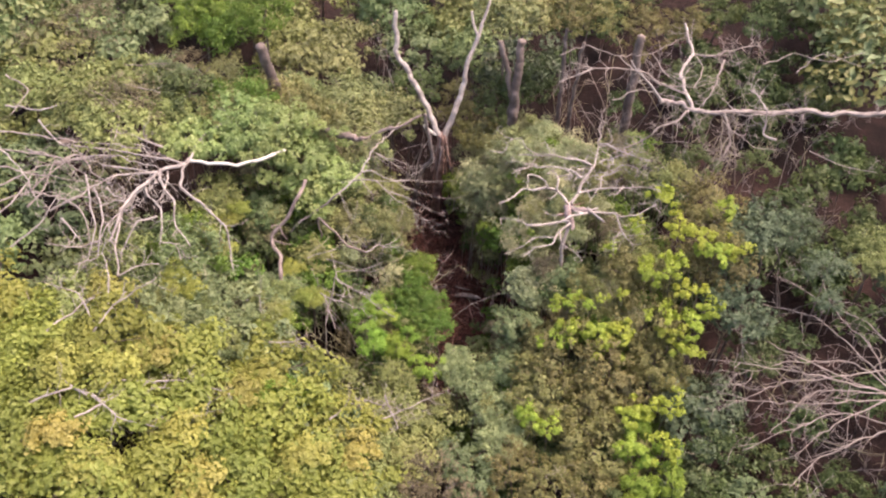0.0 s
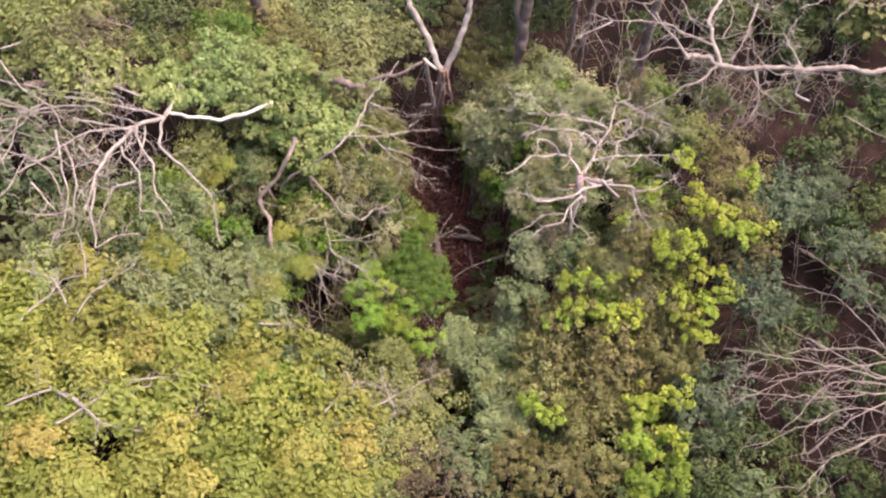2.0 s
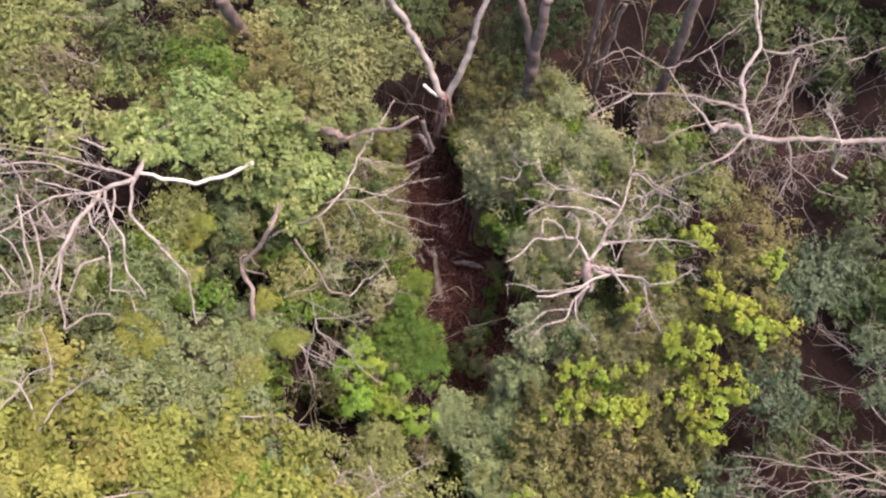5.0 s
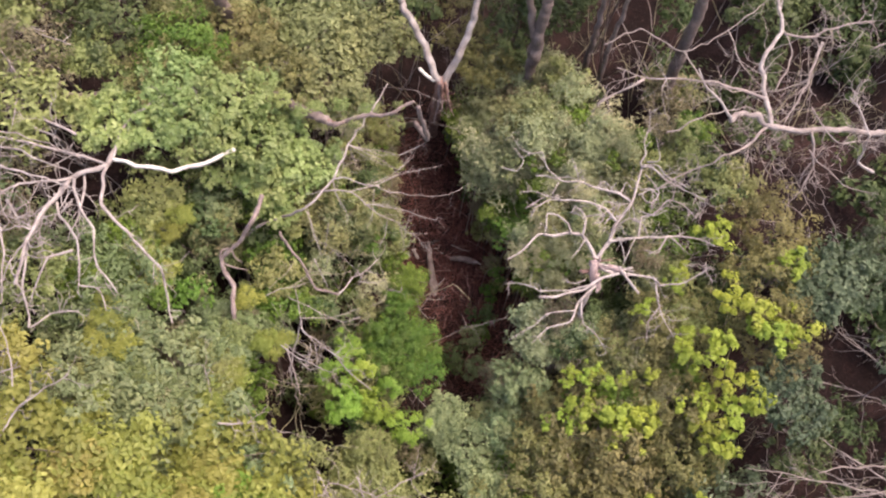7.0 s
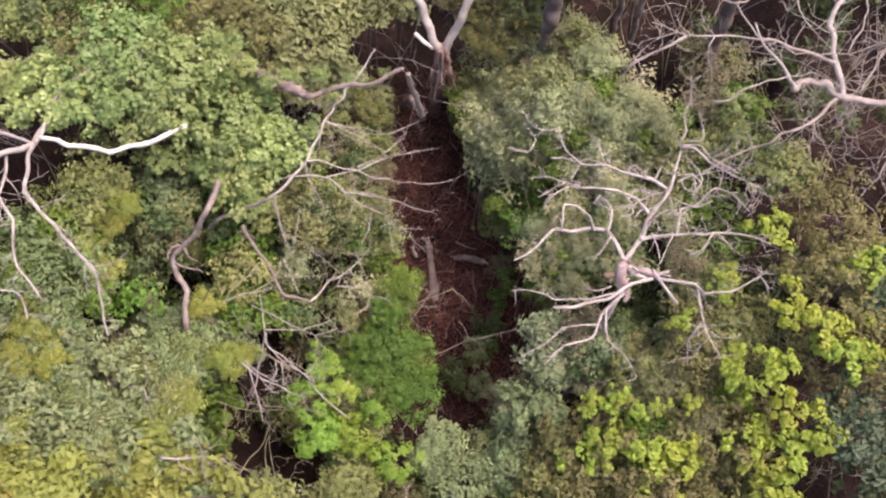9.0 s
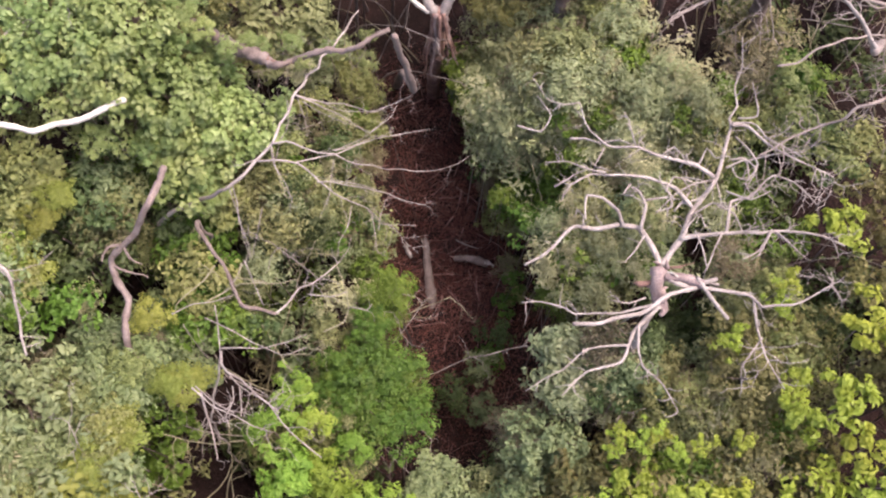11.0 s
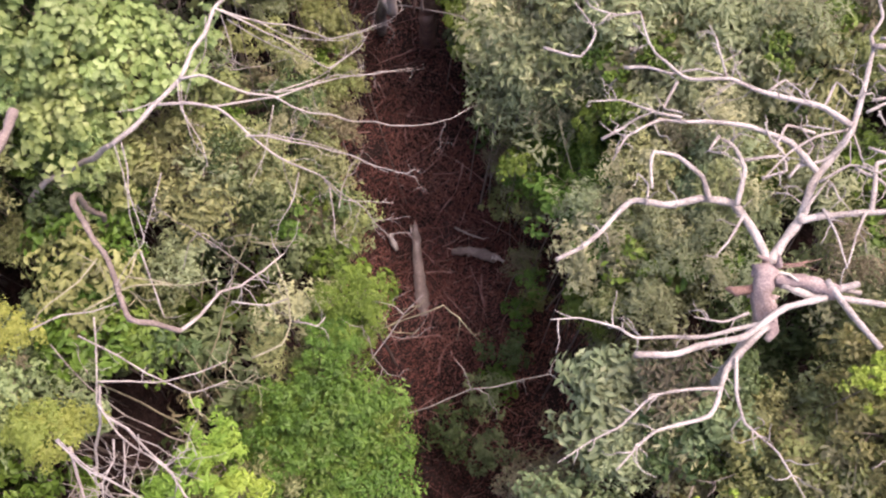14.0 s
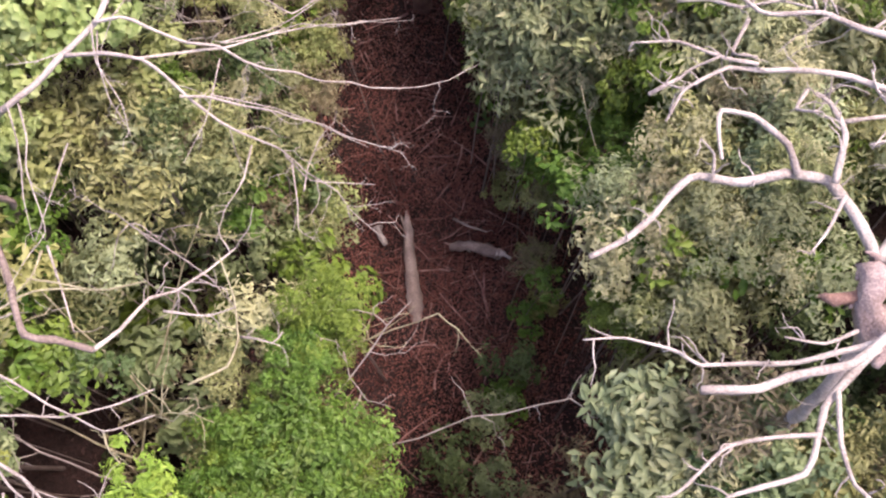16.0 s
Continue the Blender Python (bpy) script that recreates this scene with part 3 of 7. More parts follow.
shoot.put(-2.70, 14.16, -1.09, 0.65)
shoot.put(-1.48, 13.40, -1.71, 0.63)
shoot.put(-0.45, 12.91, -2.23, 0.64)
shoot.put(6.90, 10.33, -1.91, 0.63)
shoot.put(7.74, 9.12, -2.09, 0.63)
shoot.put(6.64, 9.07, -2.01, 0.63)
low_soft.put(2.52, 23.13, -0.54, 0.84)
low_soft.put(1.40, 25.22, -4.35, 0.96)
low_mist.put(1.99, 22.50, -1.59, 0.86)
low_soft.put(3.43, 23.18, -0.49, 0.86)
low_soft.put(3.94, 25.60, -2.44, 0.93)
low_dry.put(2.78, 25.94, -3.37, 0.97)
low_tan.put(5.79, 22.91, -0.42, 0.85)
low_soft.put(4.78, 23.69, -1.06, 0.87)
low_mist.put(4.95, 22.34, -0.72, 0.86)
low_tan.put(3.85, 22.06, -0.91, 0.83)
low_mist.put(4.20, 21.18, -1.00, 0.86)
low_tan.put(5.05, 21.79, -0.80, 0.84)
low_mist.put(2.19, 21.73, -2.69, 0.95)
low_soft.put(2.79, 22.01, -1.24, 0.87)
low_tan.put(1.60, 22.54, -1.85, 0.91)
low_mist.put(5.45, 21.23, -0.41, 0.84)
low_soft.put(6.48, 21.11, -0.18, 0.82)
low_tan.put(5.80, 21.98, -0.29, 0.82)
feather.put(-2.27, 26.72, -1.47, 1.43)
feather.put(-3.57, 26.20, -1.12, 1.42)
feather.put(-4.79, 26.81, -1.09, 1.44)
vine.put(-8.06, 22.41, 1.83, 1.18)
vine.put(-6.55, 21.88, 1.81, 1.15)
vine.put(-9.01, 21.13, 1.49, 1.19)
vine.put(-6.81, 20.81, 1.53, 1.14)
vine.put(-5.60, 20.91, 0.77, 1.16)
vine.put(-5.18, 20.05, 0.03, 1.20)
vine.put(-9.96, 21.23, 1.41, 1.22)
vine.put(-4.40, 20.84, -0.09, 1.22)
vine.put(-7.69, 21.23, 1.78, 1.16)
wan.put(-8.64, 19.56, -0.07, 1.20)
wan.put(-9.14, 18.68, -0.39, 1.21)
low_grey.put(-7.22, 19.22, -0.46, 0.73)
low_dry.put(-7.03, 18.42, -1.02, 0.74)
low_fresh.put(-5.67, 19.74, -1.02, 0.74)
low_soft.put(-6.60, 19.08, -0.72, 0.73)
low_soft.put(-4.31, 19.73, -1.24, 0.75)
low_mist.put(-3.28, 19.49, -1.39, 0.74)
low_soft.put(-3.30, 18.86, -1.37, 0.75)
wan.put(-11.68, 16.68, -0.30, 1.20)
sage.put(-10.28, 17.18, -0.48, 1.18)
low_fresh.put(-5.36, 18.54, -1.45, 0.75)
low_wan.put(-4.60, 19.23, -1.26, 0.75)
deep.put(-7.31, 19.36, -0.76, 1.12)
deep.put(-9.89, 18.05, -0.83, 1.15)
deep.put(-7.80, 18.12, -1.22, 1.13)
deep.put(-11.16, 15.78, -0.75, 1.12)
low_dry.put(2.47, 14.62, -2.02, 0.53)
low_grey.put(2.63, 14.39, -2.13, 0.55)
low_grey.put(3.07, 14.30, -1.84, 0.56)
shoot.put(-2.47, 15.11, -1.04, 0.45)
shoot.put(-1.92, 14.30, -1.16, 0.45)
shoot.put(-2.20, 14.73, -1.04, 0.45)
shoot.put(-1.17, 13.99, -1.83, 0.46)
grey.put(-6.45, 15.28, -1.04, 0.68)
grey.put(-5.62, 15.31, -1.33, 0.68)
grey.put(-4.73, 15.45, -1.55, 0.67)
grey.put(-6.13, 15.94, -1.31, 0.69)
grey.put(-6.87, 15.88, -1.06, 0.70)
yellow.put(-5.90, 13.80, -0.62, 0.68)
low_soft.put(3.64, 22.19, -1.41, 0.47)
low_soft.put(4.04, 22.25, -1.43, 0.46)
low_tan.put(3.44, 22.41, -1.26, 0.45)
low_soft.put(5.30, 22.66, -1.15, 0.47)
low_soft.put(4.73, 22.91, -2.01, 0.48)
low_mist.put(5.18, 22.42, -1.29, 0.47)
low_tan.put(4.43, 18.90, -1.31, 0.42)
low_soft.put(4.76, 18.34, -0.96, 0.41)
low_mist.put(4.99, 18.97, -1.20, 0.41)
low_tan.put(5.61, 21.34, -1.45, 0.46)
low_mist.put(5.35, 21.87, -1.25, 0.46)
low_tan.put(4.55, 21.31, -1.20, 0.70)
low_soft.put(3.34, 21.54, -1.94, 0.72)
low_mist.put(2.11, 22.42, -1.73, 0.71)
low_soft.put(3.89, 19.66, -0.70, 0.64)
low_tan.put(3.09, 18.49, -1.57, 0.66)
low_mist.put(5.19, 20.00, -0.52, 0.65)
low_soft.put(4.08, 18.67, -0.71, 0.63)
low_soft.put(5.81, 19.72, -0.58, 0.66)
low_soft.put(1.70, 24.86, -4.60, 0.81)
low_tan.put(2.71, 22.73, -0.87, 0.70)
low_dry.put(2.12, 22.45, -1.77, 0.55)
low_dry.put(1.80, 22.37, -2.33, 0.56)
low_dry.put(2.19, 23.07, -1.50, 0.54)
low_mist.put(3.49, 21.95, -1.50, 0.54)
low_dry.put(4.44, 20.34, -0.82, 0.50)
low_dry.put(3.62, 22.87, -1.01, 0.54)
low_tan.put(3.54, 18.78, -1.08, 0.55)
low_grey.put(4.53, 19.22, -0.42, 0.55)
low_grey.put(5.36, 18.68, -0.57, 0.55)
low_mist.put(4.05, 21.32, -1.49, 0.61)
fresh.put(3.34, 21.11, -2.88, 0.65)
fresh.put(3.39, 20.17, -2.32, 0.61)
fresh.put(2.34, 21.25, -4.12, 0.68)
fresh.put(3.19, 17.84, -2.31, 0.58)
fresh.put(2.66, 21.51, -3.47, 0.67)
dry.put(2.60, 14.67, -2.45, 0.67)
dry.put(-3.49, 19.83, -1.98, 0.73)
dry.put(2.17, 22.31, -2.44, 0.77)
olive.put(7.08, 15.79, -0.49, 0.99)
olive.put(8.03, 15.83, -0.09, 1.01)
low_soft.put(5.71, 15.00, -0.64, 0.58)
low_soft.put(6.36, 15.85, -0.34, 0.57)
low_soft.put(7.40, 16.71, -0.14, 0.61)
low_soft.put(6.88, 17.03, -0.28, 0.60)
low_soft.put(6.16, 14.74, -0.60, 0.59)
low_soft.put(5.26, 14.74, -0.86, 0.58)
low_wan.put(6.65, 16.23, -0.31, 0.49)
low_wan.put(7.73, 16.57, 0.04, 0.50)
low_wan.put(6.01, 14.30, -0.84, 0.48)
low_dry.put(5.70, 15.58, -0.61, 0.41)
low_dry.put(7.02, 15.30, -0.43, 0.44)
low_soft.put(-4.64, 19.76, -1.42, 0.37)
low_fresh.put(-4.64, 19.28, -1.70, 0.37)
low_tan.put(-7.29, 19.11, -1.38, 0.37)
low_soft.put(-7.36, 18.54, -1.10, 0.37)
low_wan.put(-6.90, 18.74, -1.05, 0.37)
low_fresh.put(-3.99, 16.50, -1.72, 0.56)
low_wan.put(-5.39, 17.73, -1.61, 0.59)
low_mist.put(-3.50, 18.02, -1.75, 0.56)
low_wan.put(-4.91, 16.88, -1.69, 0.58)
low_fresh.put(-4.78, 18.61, -1.64, 0.45)
low_fresh.put(-5.33, 16.76, -1.75, 0.45)
low_soft.put(-1.52, 19.88, -1.82, 0.63)
low_soft.put(-2.34, 19.45, -1.57, 0.62)
grey.put(3.00, 14.37, -1.33, 0.82)
grey.put(-6.16, 14.45, -0.72, 0.89)
yellow.put(-6.14, 13.49, -0.61, 0.78)
dry.put(-18.10, 28.87, 0.18, 1.83)
dry.put(-13.26, 23.48, 1.64, 1.56)
dry.put(-17.02, 30.52, -0.01, 1.86)
fresh.put(-10.40, 30.98, -0.28, 1.82)
fresh.put(-8.66, 24.19, 0.77, 1.59)
fresh.put(-11.63, 31.83, -0.23, 1.87)
feather.put(-4.45, 26.73, -1.00, 1.76)
olive.put(-5.87, 23.37, 0.45, 1.68)
wan.put(-14.57, 23.11, 1.62, 1.71)
wan.put(-12.59, 21.60, 1.62, 1.63)
feather.put(-3.92, 24.37, -0.91, 1.77)
low_wan.put(4.42, 24.92, -1.71, 0.93)
low_soft.put(3.09, 23.15, -0.28, 0.88)
low_fresh.put(4.51, 22.81, -0.66, 0.89)
olive.put(-7.32, 25.46, -0.40, 1.73)
deep.put(-11.13, 24.59, 0.73, 1.58)
deep.put(-0.41, 35.24, -3.14, 1.57)
olive.put(10.77, 19.22, -0.60, 1.57)
low_deep.put(12.40, 7.90, -3.47, 1.13)
deep.put(14.10, 8.39, -3.48, 1.17)
deep.put(22.28, 35.04, -2.82, 2.13)
grey.put(-7.96, 12.53, -0.09, 1.33)
grey.put(-9.39, 12.34, 0.47, 1.32)
grey.put(-5.01, 10.96, -0.83, 1.30)
wan.put(-2.82, 8.83, -1.01, 1.22)
wan.put(-2.17, 7.51, -1.21, 1.19)
wan.put(-13.16, 13.11, 0.55, 1.41)
wan.put(-1.45, 11.14, -2.33, 1.33)
vine.put(-4.60, 19.17, -0.35, 0.39)
vine.put(-4.82, 18.97, -0.39, 0.39)
low_dry.put(-3.36, 19.64, -1.57, 0.46)
low_dry.put(-2.92, 19.68, -1.58, 0.46)
low_dry.put(-3.68, 19.40, -1.63, 0.46)
low_wan.put(4.02, 19.46, -1.20, 0.46)
low_wan.put(3.67, 21.81, -2.11, 0.52)
low_wan.put(2.64, 22.06, -2.33, 0.53)
low_wan.put(3.26, 19.10, -1.94, 0.46)
low_fresh.put(3.37, 21.24, -2.78, 0.44)
low_fresh.put(2.88, 20.41, -3.42, 0.43)
low_fresh.put(2.26, 20.87, -4.28, 0.45)
low_tan.put(3.34, 21.68, -1.67, 0.52)
low_mist.put(2.25, 21.87, -2.56, 0.53)
low_tan.put(4.34, 20.84, -1.00, 0.50)
low_mist.put(4.86, 19.89, -0.37, 0.48)
low_tan.put(3.87, 19.55, -0.59, 0.46)
low_mist.put(4.69, 18.90, -0.36, 0.46)
low_tan.put(3.46, 19.10, -0.99, 0.46)
low_mist.put(5.37, 21.01, -0.74, 0.52)
low_tan.put(4.33, 18.53, -0.57, 0.45)
low_mist.put(1.41, 22.24, -2.63, 0.54)
low_tan.put(2.73, 22.34, -1.06, 0.59)
low_mist.put(2.12, 22.31, -1.77, 0.61)
low_tan.put(5.46, 22.49, -0.83, 0.60)
low_mist.put(2.57, 21.69, -2.51, 0.62)
low_tan.put(3.74, 26.24, -2.77, 0.88)
low_mist.put(2.42, 26.53, -3.52, 0.94)
low_tan.put(4.74, 24.66, -1.61, 0.87)
low_mist.put(5.72, 22.73, -0.60, 0.82)
low_wan.put(-4.75, 17.47, -1.39, 0.89)
shoot.put(-5.31, 10.54, -0.45, 0.74)
shoot.put(-4.36, 10.03, -0.82, 0.72)
shoot.put(-5.66, 9.75, -0.17, 0.71)
low_deep.put(15.61, 11.90, -2.36, 1.07)
bare.put(-3.68, 15.85, -0.06, 1.00)
bare.put(-2.50, 14.80, 0.01, 1.00)
bare.put(-1.98, 16.10, -0.63, 1.00)
bare.put(-4.08, 14.70, 0.03, 1.00)
bare.put(-3.28, 17.31, -0.12, 1.00)
wan.put(15.90, 15.78, 0.27, 0.85)
wan.put(16.73, 17.52, -0.42, 0.90)
low_deep.put(17.06, 19.18, -2.59, 1.10)
low_deep.put(18.03, 20.89, -2.72, 1.15)
low_deep.put(15.72, 14.38, -1.26, 1.00)
wan.put(-18.32, 28.76, 0.29, 1.80)
wan.put(-14.87, 23.13, 1.69, 1.56)
wan.put(-13.66, 24.53, 1.57, 1.57)
wan.put(-17.56, 25.13, 0.94, 1.67)
olive.put(-8.83, 22.59, 1.09, 1.50)
feather.put(-8.03, 26.52, -0.38, 1.60)
low_tan.put(4.69, 22.15, -1.01, 0.60)
low_mist.put(5.47, 21.78, -0.70, 0.60)
low_tan.put(4.09, 21.43, -1.26, 0.58)
low_mist.put(3.38, 22.02, -1.14, 0.58)
low_tan.put(4.93, 20.42, -0.46, 0.55)
low_fresh.put(-4.31, 17.00, -1.60, 0.42)
low_fresh.put(-5.64, 19.59, -0.91, 0.45)
lime.put(6.42, 16.18, 0.87, 0.27)
lime.put(6.23, 15.95, 0.85, 0.27)
lime.put(7.50, 15.45, 0.97, 0.28)
lime.put(7.36, 15.23, 0.91, 0.27)
lime.put(4.69, 14.10, -0.04, 0.27)
lime.put(5.08, 14.24, 0.09, 0.26)
lime.put(5.42, 14.05, 0.07, 0.27)
lime.put(5.84, 14.20, 0.26, 0.27)
lime.put(7.50, 17.29, 1.13, 0.28)
lime.put(7.20, 17.07, 1.01, 0.28)
lime.put(7.27, 16.75, 1.01, 0.28)
lime.put(4.14, 14.08, -0.12, 0.27)
lime.put(4.28, 14.29, 0.03, 0.26)
lime.put(4.88, 14.44, 0.16, 0.26)
lime.put(6.59, 14.21, 0.43, 0.28)
lime.put(7.48, 14.94, 0.87, 0.29)
low_fresh.put(3.53, 21.70, -1.54, 0.55)
low_fresh.put(3.45, 21.28, -1.93, 0.55)
low_fresh.put(4.11, 22.16, -1.15, 0.55)
low_fresh.put(3.36, 22.70, -0.75, 0.54)
low_mist.put(2.01, 22.18, -1.87, 0.61)
low_tan.put(2.21, 21.79, -2.47, 0.62)
low_mist.put(5.00, 21.53, -0.67, 0.58)
low_tan.put(5.77, 21.87, -0.34, 0.58)
low_mist.put(4.44, 22.77, -0.79, 0.59)
low_tan.put(5.29, 22.73, -0.64, 0.59)
low_mist.put(1.42, 24.55, -4.15, 0.66)
low_tan.put(4.11, 22.17, -0.85, 0.58)
low_wan.put(5.88, 15.25, -0.32, 0.53)
low_wan.put(6.72, 14.89, -0.24, 0.56)
low_wan.put(5.21, 15.42, -0.49, 0.53)
low_wan.put(7.29, 15.82, -0.06, 0.56)
low_wan.put(7.80, 16.15, 0.23, 0.57)
yellow.put(-9.72, 12.95, 0.20, 0.72)
yellow.put(-9.69, 11.87, 0.87, 0.70)
yellow.put(-8.31, 12.01, 0.00, 0.69)
yellow.put(-6.28, 13.29, -0.55, 0.71)
yellow.put(-6.51, 11.36, -0.54, 0.69)
yellow.put(-9.52, 15.37, -0.31, 0.73)
yellow.put(-8.61, 17.19, -0.57, 0.75)
yellow.put(-9.52, 10.97, 1.29, 0.69)
sage.put(-8.68, 14.94, -0.33, 0.84)
sage.put(-8.98, 13.80, -0.18, 0.81)
sage.put(-5.66, 15.26, -1.11, 0.82)
sage.put(-7.21, 13.17, -0.25, 0.80)
sage.put(-7.24, 12.27, -0.29, 0.79)
sage.put(-6.65, 14.74, -0.61, 0.82)
sage.put(-5.70, 12.62, -0.78, 0.77)
low_fresh.put(-10.69, 16.44, -0.34, 0.71)
low_fresh.put(-9.63, 16.93, -0.50, 0.72)
low_fresh.put(-4.77, 16.52, -1.49, 0.71)
low_fresh.put(-7.51, 16.49, -0.89, 0.70)
grey.put(-7.67, 10.98, -0.81, 1.26)
grey.put(-10.86, 9.42, 0.31, 1.25)
grey.put(-7.95, 8.42, -0.47, 1.18)
grey.put(-5.49, 9.07, -1.65, 1.20)
low_mist.put(3.04, 19.15, -1.16, 0.41)
low_tan.put(3.55, 18.38, -0.86, 0.40)
low_mist.put(3.88, 18.73, -0.42, 0.40)
low_tan.put(2.88, 18.10, -1.38, 0.40)
low_mist.put(4.22, 18.16, -0.53, 0.39)
low_tan.put(3.41, 19.65, -0.85, 0.42)
low_mist.put(4.61, 18.48, -0.23, 0.40)
low_tan.put(5.04, 19.00, -0.06, 0.41)
low_fresh.put(-4.42, 17.95, -1.48, 0.34)
low_fresh.put(3.13, 18.51, -1.24, 0.30)
low_fresh.put(2.78, 20.93, -2.83, 0.35)
low_mist.put(3.89, 17.70, -0.89, 0.35)
low_soft.put(3.28, 17.50, -1.25, 0.36)
low_tan.put(4.78, 17.89, -0.47, 0.36)
olive.put(3.65, 8.02, -2.45, 1.16)
olive.put(5.06, 8.28, -2.58, 1.16)
olive.put(2.53, 8.61, -2.45, 1.16)
dry.put(-0.91, 7.98, -1.99, 1.02)
dry.put(-0.08, 8.94, -2.45, 1.04)
dry.put(-1.40, 6.93, -1.70, 1.00)
dry.put(0.35, 8.05, -2.23, 1.02)
shoot.put(6.76, 7.87, -1.82, 0.67)
shoot.put(7.65, 8.18, -1.91, 0.69)
shoot.put(6.26, 6.99, -1.71, 0.68)
low_grey.put(1.48, 8.13, -2.58, 0.91)
low_grey.put(8.91, 8.45, -2.85, 0.96)
low_grey.put(10.14, 8.02, -2.57, 0.98)
fresh.put(-7.81, 28.44, 2.60, 1.51)
feather.put(3.82, 28.66, 2.60, 1.51)
olive.put(5.74, 28.36, 2.60, 1.51)
olive.put(6.54, 28.40, 2.60, 1.51)
feather.put(2.84, 28.57, 2.60, 1.51)
fresh.put(-0.95, 15.65, -2.00, 1.00)
fresh.put(-0.30, 15.30, -2.40, 0.75)
fresh.put(-1.50, 15.20, -2.10, 0.80)
fresh.put(-0.62, 17.50, -1.80, 0.62)
fresh.put(-0.95, 16.85, -1.95, 0.55)
broad.put(3.30, 16.30, -1.20, 0.66)
broad.put(3.20, 15.60, -0.90, 0.62)
broad.put(3.60, 16.00, -0.90, 0.65)
low_soft.put(2.35, 20.40, -6.90, 0.40)
low_wan.put(2.50, 19.40, -7.00, 0.35)
low_fresh.put(1.90, 17.60, -6.90, 0.45)
low_dry.put(1.90, 22.40, -6.80, 0.50)
low_wan.put(1.70, 21.60, -6.90, 0.40)

olive.put(1.60, 26.60, -2.60, 1.20)
deep.put(2.70, 27.60, -1.80, 1.20)
olive.put(0.60, 28.20, -2.20, 1.30)
deep.put(-1.20, 28.60, -1.70, 1.20)
olive.put(-2.20, 27.20, -2.50, 1.10)
deep.put(4.20, 28.20, -1.20, 1.30)
low_deep.put(-1.75, 19.40, -4.60, 0.80)
low_grey.put(-2.20, 18.90, -3.40, 0.60)
low_grey.put(-1.45, 20.30, -5.40, 0.60)
low_deep.put(-2.10, 20.80, -4.60, 0.80)
low_tan.put(-2.70, 21.60, 1.00, 0.36)
low_wan.put(-1.20, 21.60, 1.50, 0.28)
silver.put(0.68, 13.49, -2.85, 0.85)
silver.put(1.58, 12.29, -2.76, 0.95)
silver.put(1.96, 10.98, -2.50, 0.90)
silver.put(2.33, 9.84, -2.33, 0.90)
silver.put(0.68, 13.05, -2.86, 0.70)
silver.put(2.54, 13.09, -2.52, 0.75)
amber.put(-11.60, 13.89, 0.84, 0.75)
amber.put(-11.92, 9.75, 1.84, 0.75)
amber.put(-10.02, 9.71, 2.02, 0.75)
amber.put(-6.43, 9.66, 0.67, 0.75)
amber.put(-4.15, 8.08, -0.31, 0.75)
amber.put(-7.15, 6.62, 0.72, 0.75)
amber.put(-11.36, 7.48, 1.85, 0.75)
amber.put(-9.11, 10.63, 1.70, 0.75)
amber.put(-2.46, 8.41, -0.63, 0.75)
amber.put(-7.81, 8.17, 1.12, 0.75)
amber.put(-5.68, 11.03, -0.17, 0.75)
amber.put(-10.06, 6.41, 1.68, 0.75)
bare.put(-10.80, 8.62, 2.42, 1.00)
bare.put(-9.34, 8.95, 2.14, 1.00)
bare.put(-10.66, 12.12, 2.12, 1.00)
bare.put(-9.78, 13.51, 1.18, 1.00)
bare.put(-12.83, 13.19, 1.60, 1.00)
bare.put(-7.93, 11.97, 1.05, 1.00)
bare.put(-2.79, 10.30, -1.05, 1.00)
bare.put(-1.67, 9.92, -1.05, 1.00)
bare.put(-12.50, 10.66, 2.24, 1.00)
bare.put(-5.89, 8.33, 0.81, 1.00)
dusky.put(11.74, 17.36, 0.60, 0.80)
dusky.put(13.40, 17.40, 0.18, 0.80)
dusky.put(14.75, 19.35, -1.27, 0.80)
dusky.put(13.82, 14.81, 1.14, 0.90)
dusky.put(10.62, 14.66, 0.23, 0.90)
dusky.put(11.26, 13.49, -0.19, 0.70)
dusky.put(13.71, 13.58, 0.92, 0.60)
low_mist.put(2.26, 25.20, -3.47, 0.90)
low_mist.put(1.71, 22.18, -1.70, 0.80)
low_mist.put(3.08, 22.39, -0.07, 0.85)
low_mist.put(4.65, 24.25, -0.74, 0.80)
low_mist.put(1.47, 26.11, -3.26, 0.80)
low_mist.put(3.11, 25.80, -2.64, 0.80)
low_mist.put(3.91, 22.51, -0.18, 0.70)
low_mist.put(3.94, 26.23, -1.92, 0.80)
low_mist.put(2.16, 26.89, -2.71, 0.80)
low_fresh.put(8.17, 22.64, 0.33, 0.50)
low_fresh.put(8.66, 22.44, 0.26, 0.40)
low_wan.put(9.72, 20.88, 0.08, 0.80)
low_wan.put(8.84, 20.55, 0.30, 0.70)
vine.put(-5.35, 22.18, 1.00, 0.45)
vine.put(-5.01, 22.13, 0.65, 0.40)
vine.put(-4.56, 20.83, -0.04, 0.50)
vine.put(-4.93, 19.79, -0.14, 0.45)
vine.put(-5.61, 23.03, 1.08, 0.50)
vine.put(-8.78, 22.27, 1.67, 0.50)
vine.put(-10.05, 22.12, 1.51, 0.50)
vine.put(-3.97, 21.10, -0.15, 0.35)
vine.put(-10.76, 21.29, 1.61, 0.50)
low_fresh.put(-10.35, 16.68, 0.11, 0.55)
low_fresh.put(-8.77, 17.51, -0.12, 0.50)
low_fresh.put(-8.26, 16.27, -0.20, 0.50)
low_fresh.put(-9.57, 18.03, 0.11, 0.50)
low_grey.put(4.70, 15.75, -0.30, 0.60)
low_deep.put(4.40, 15.45, -0.60, 0.60)
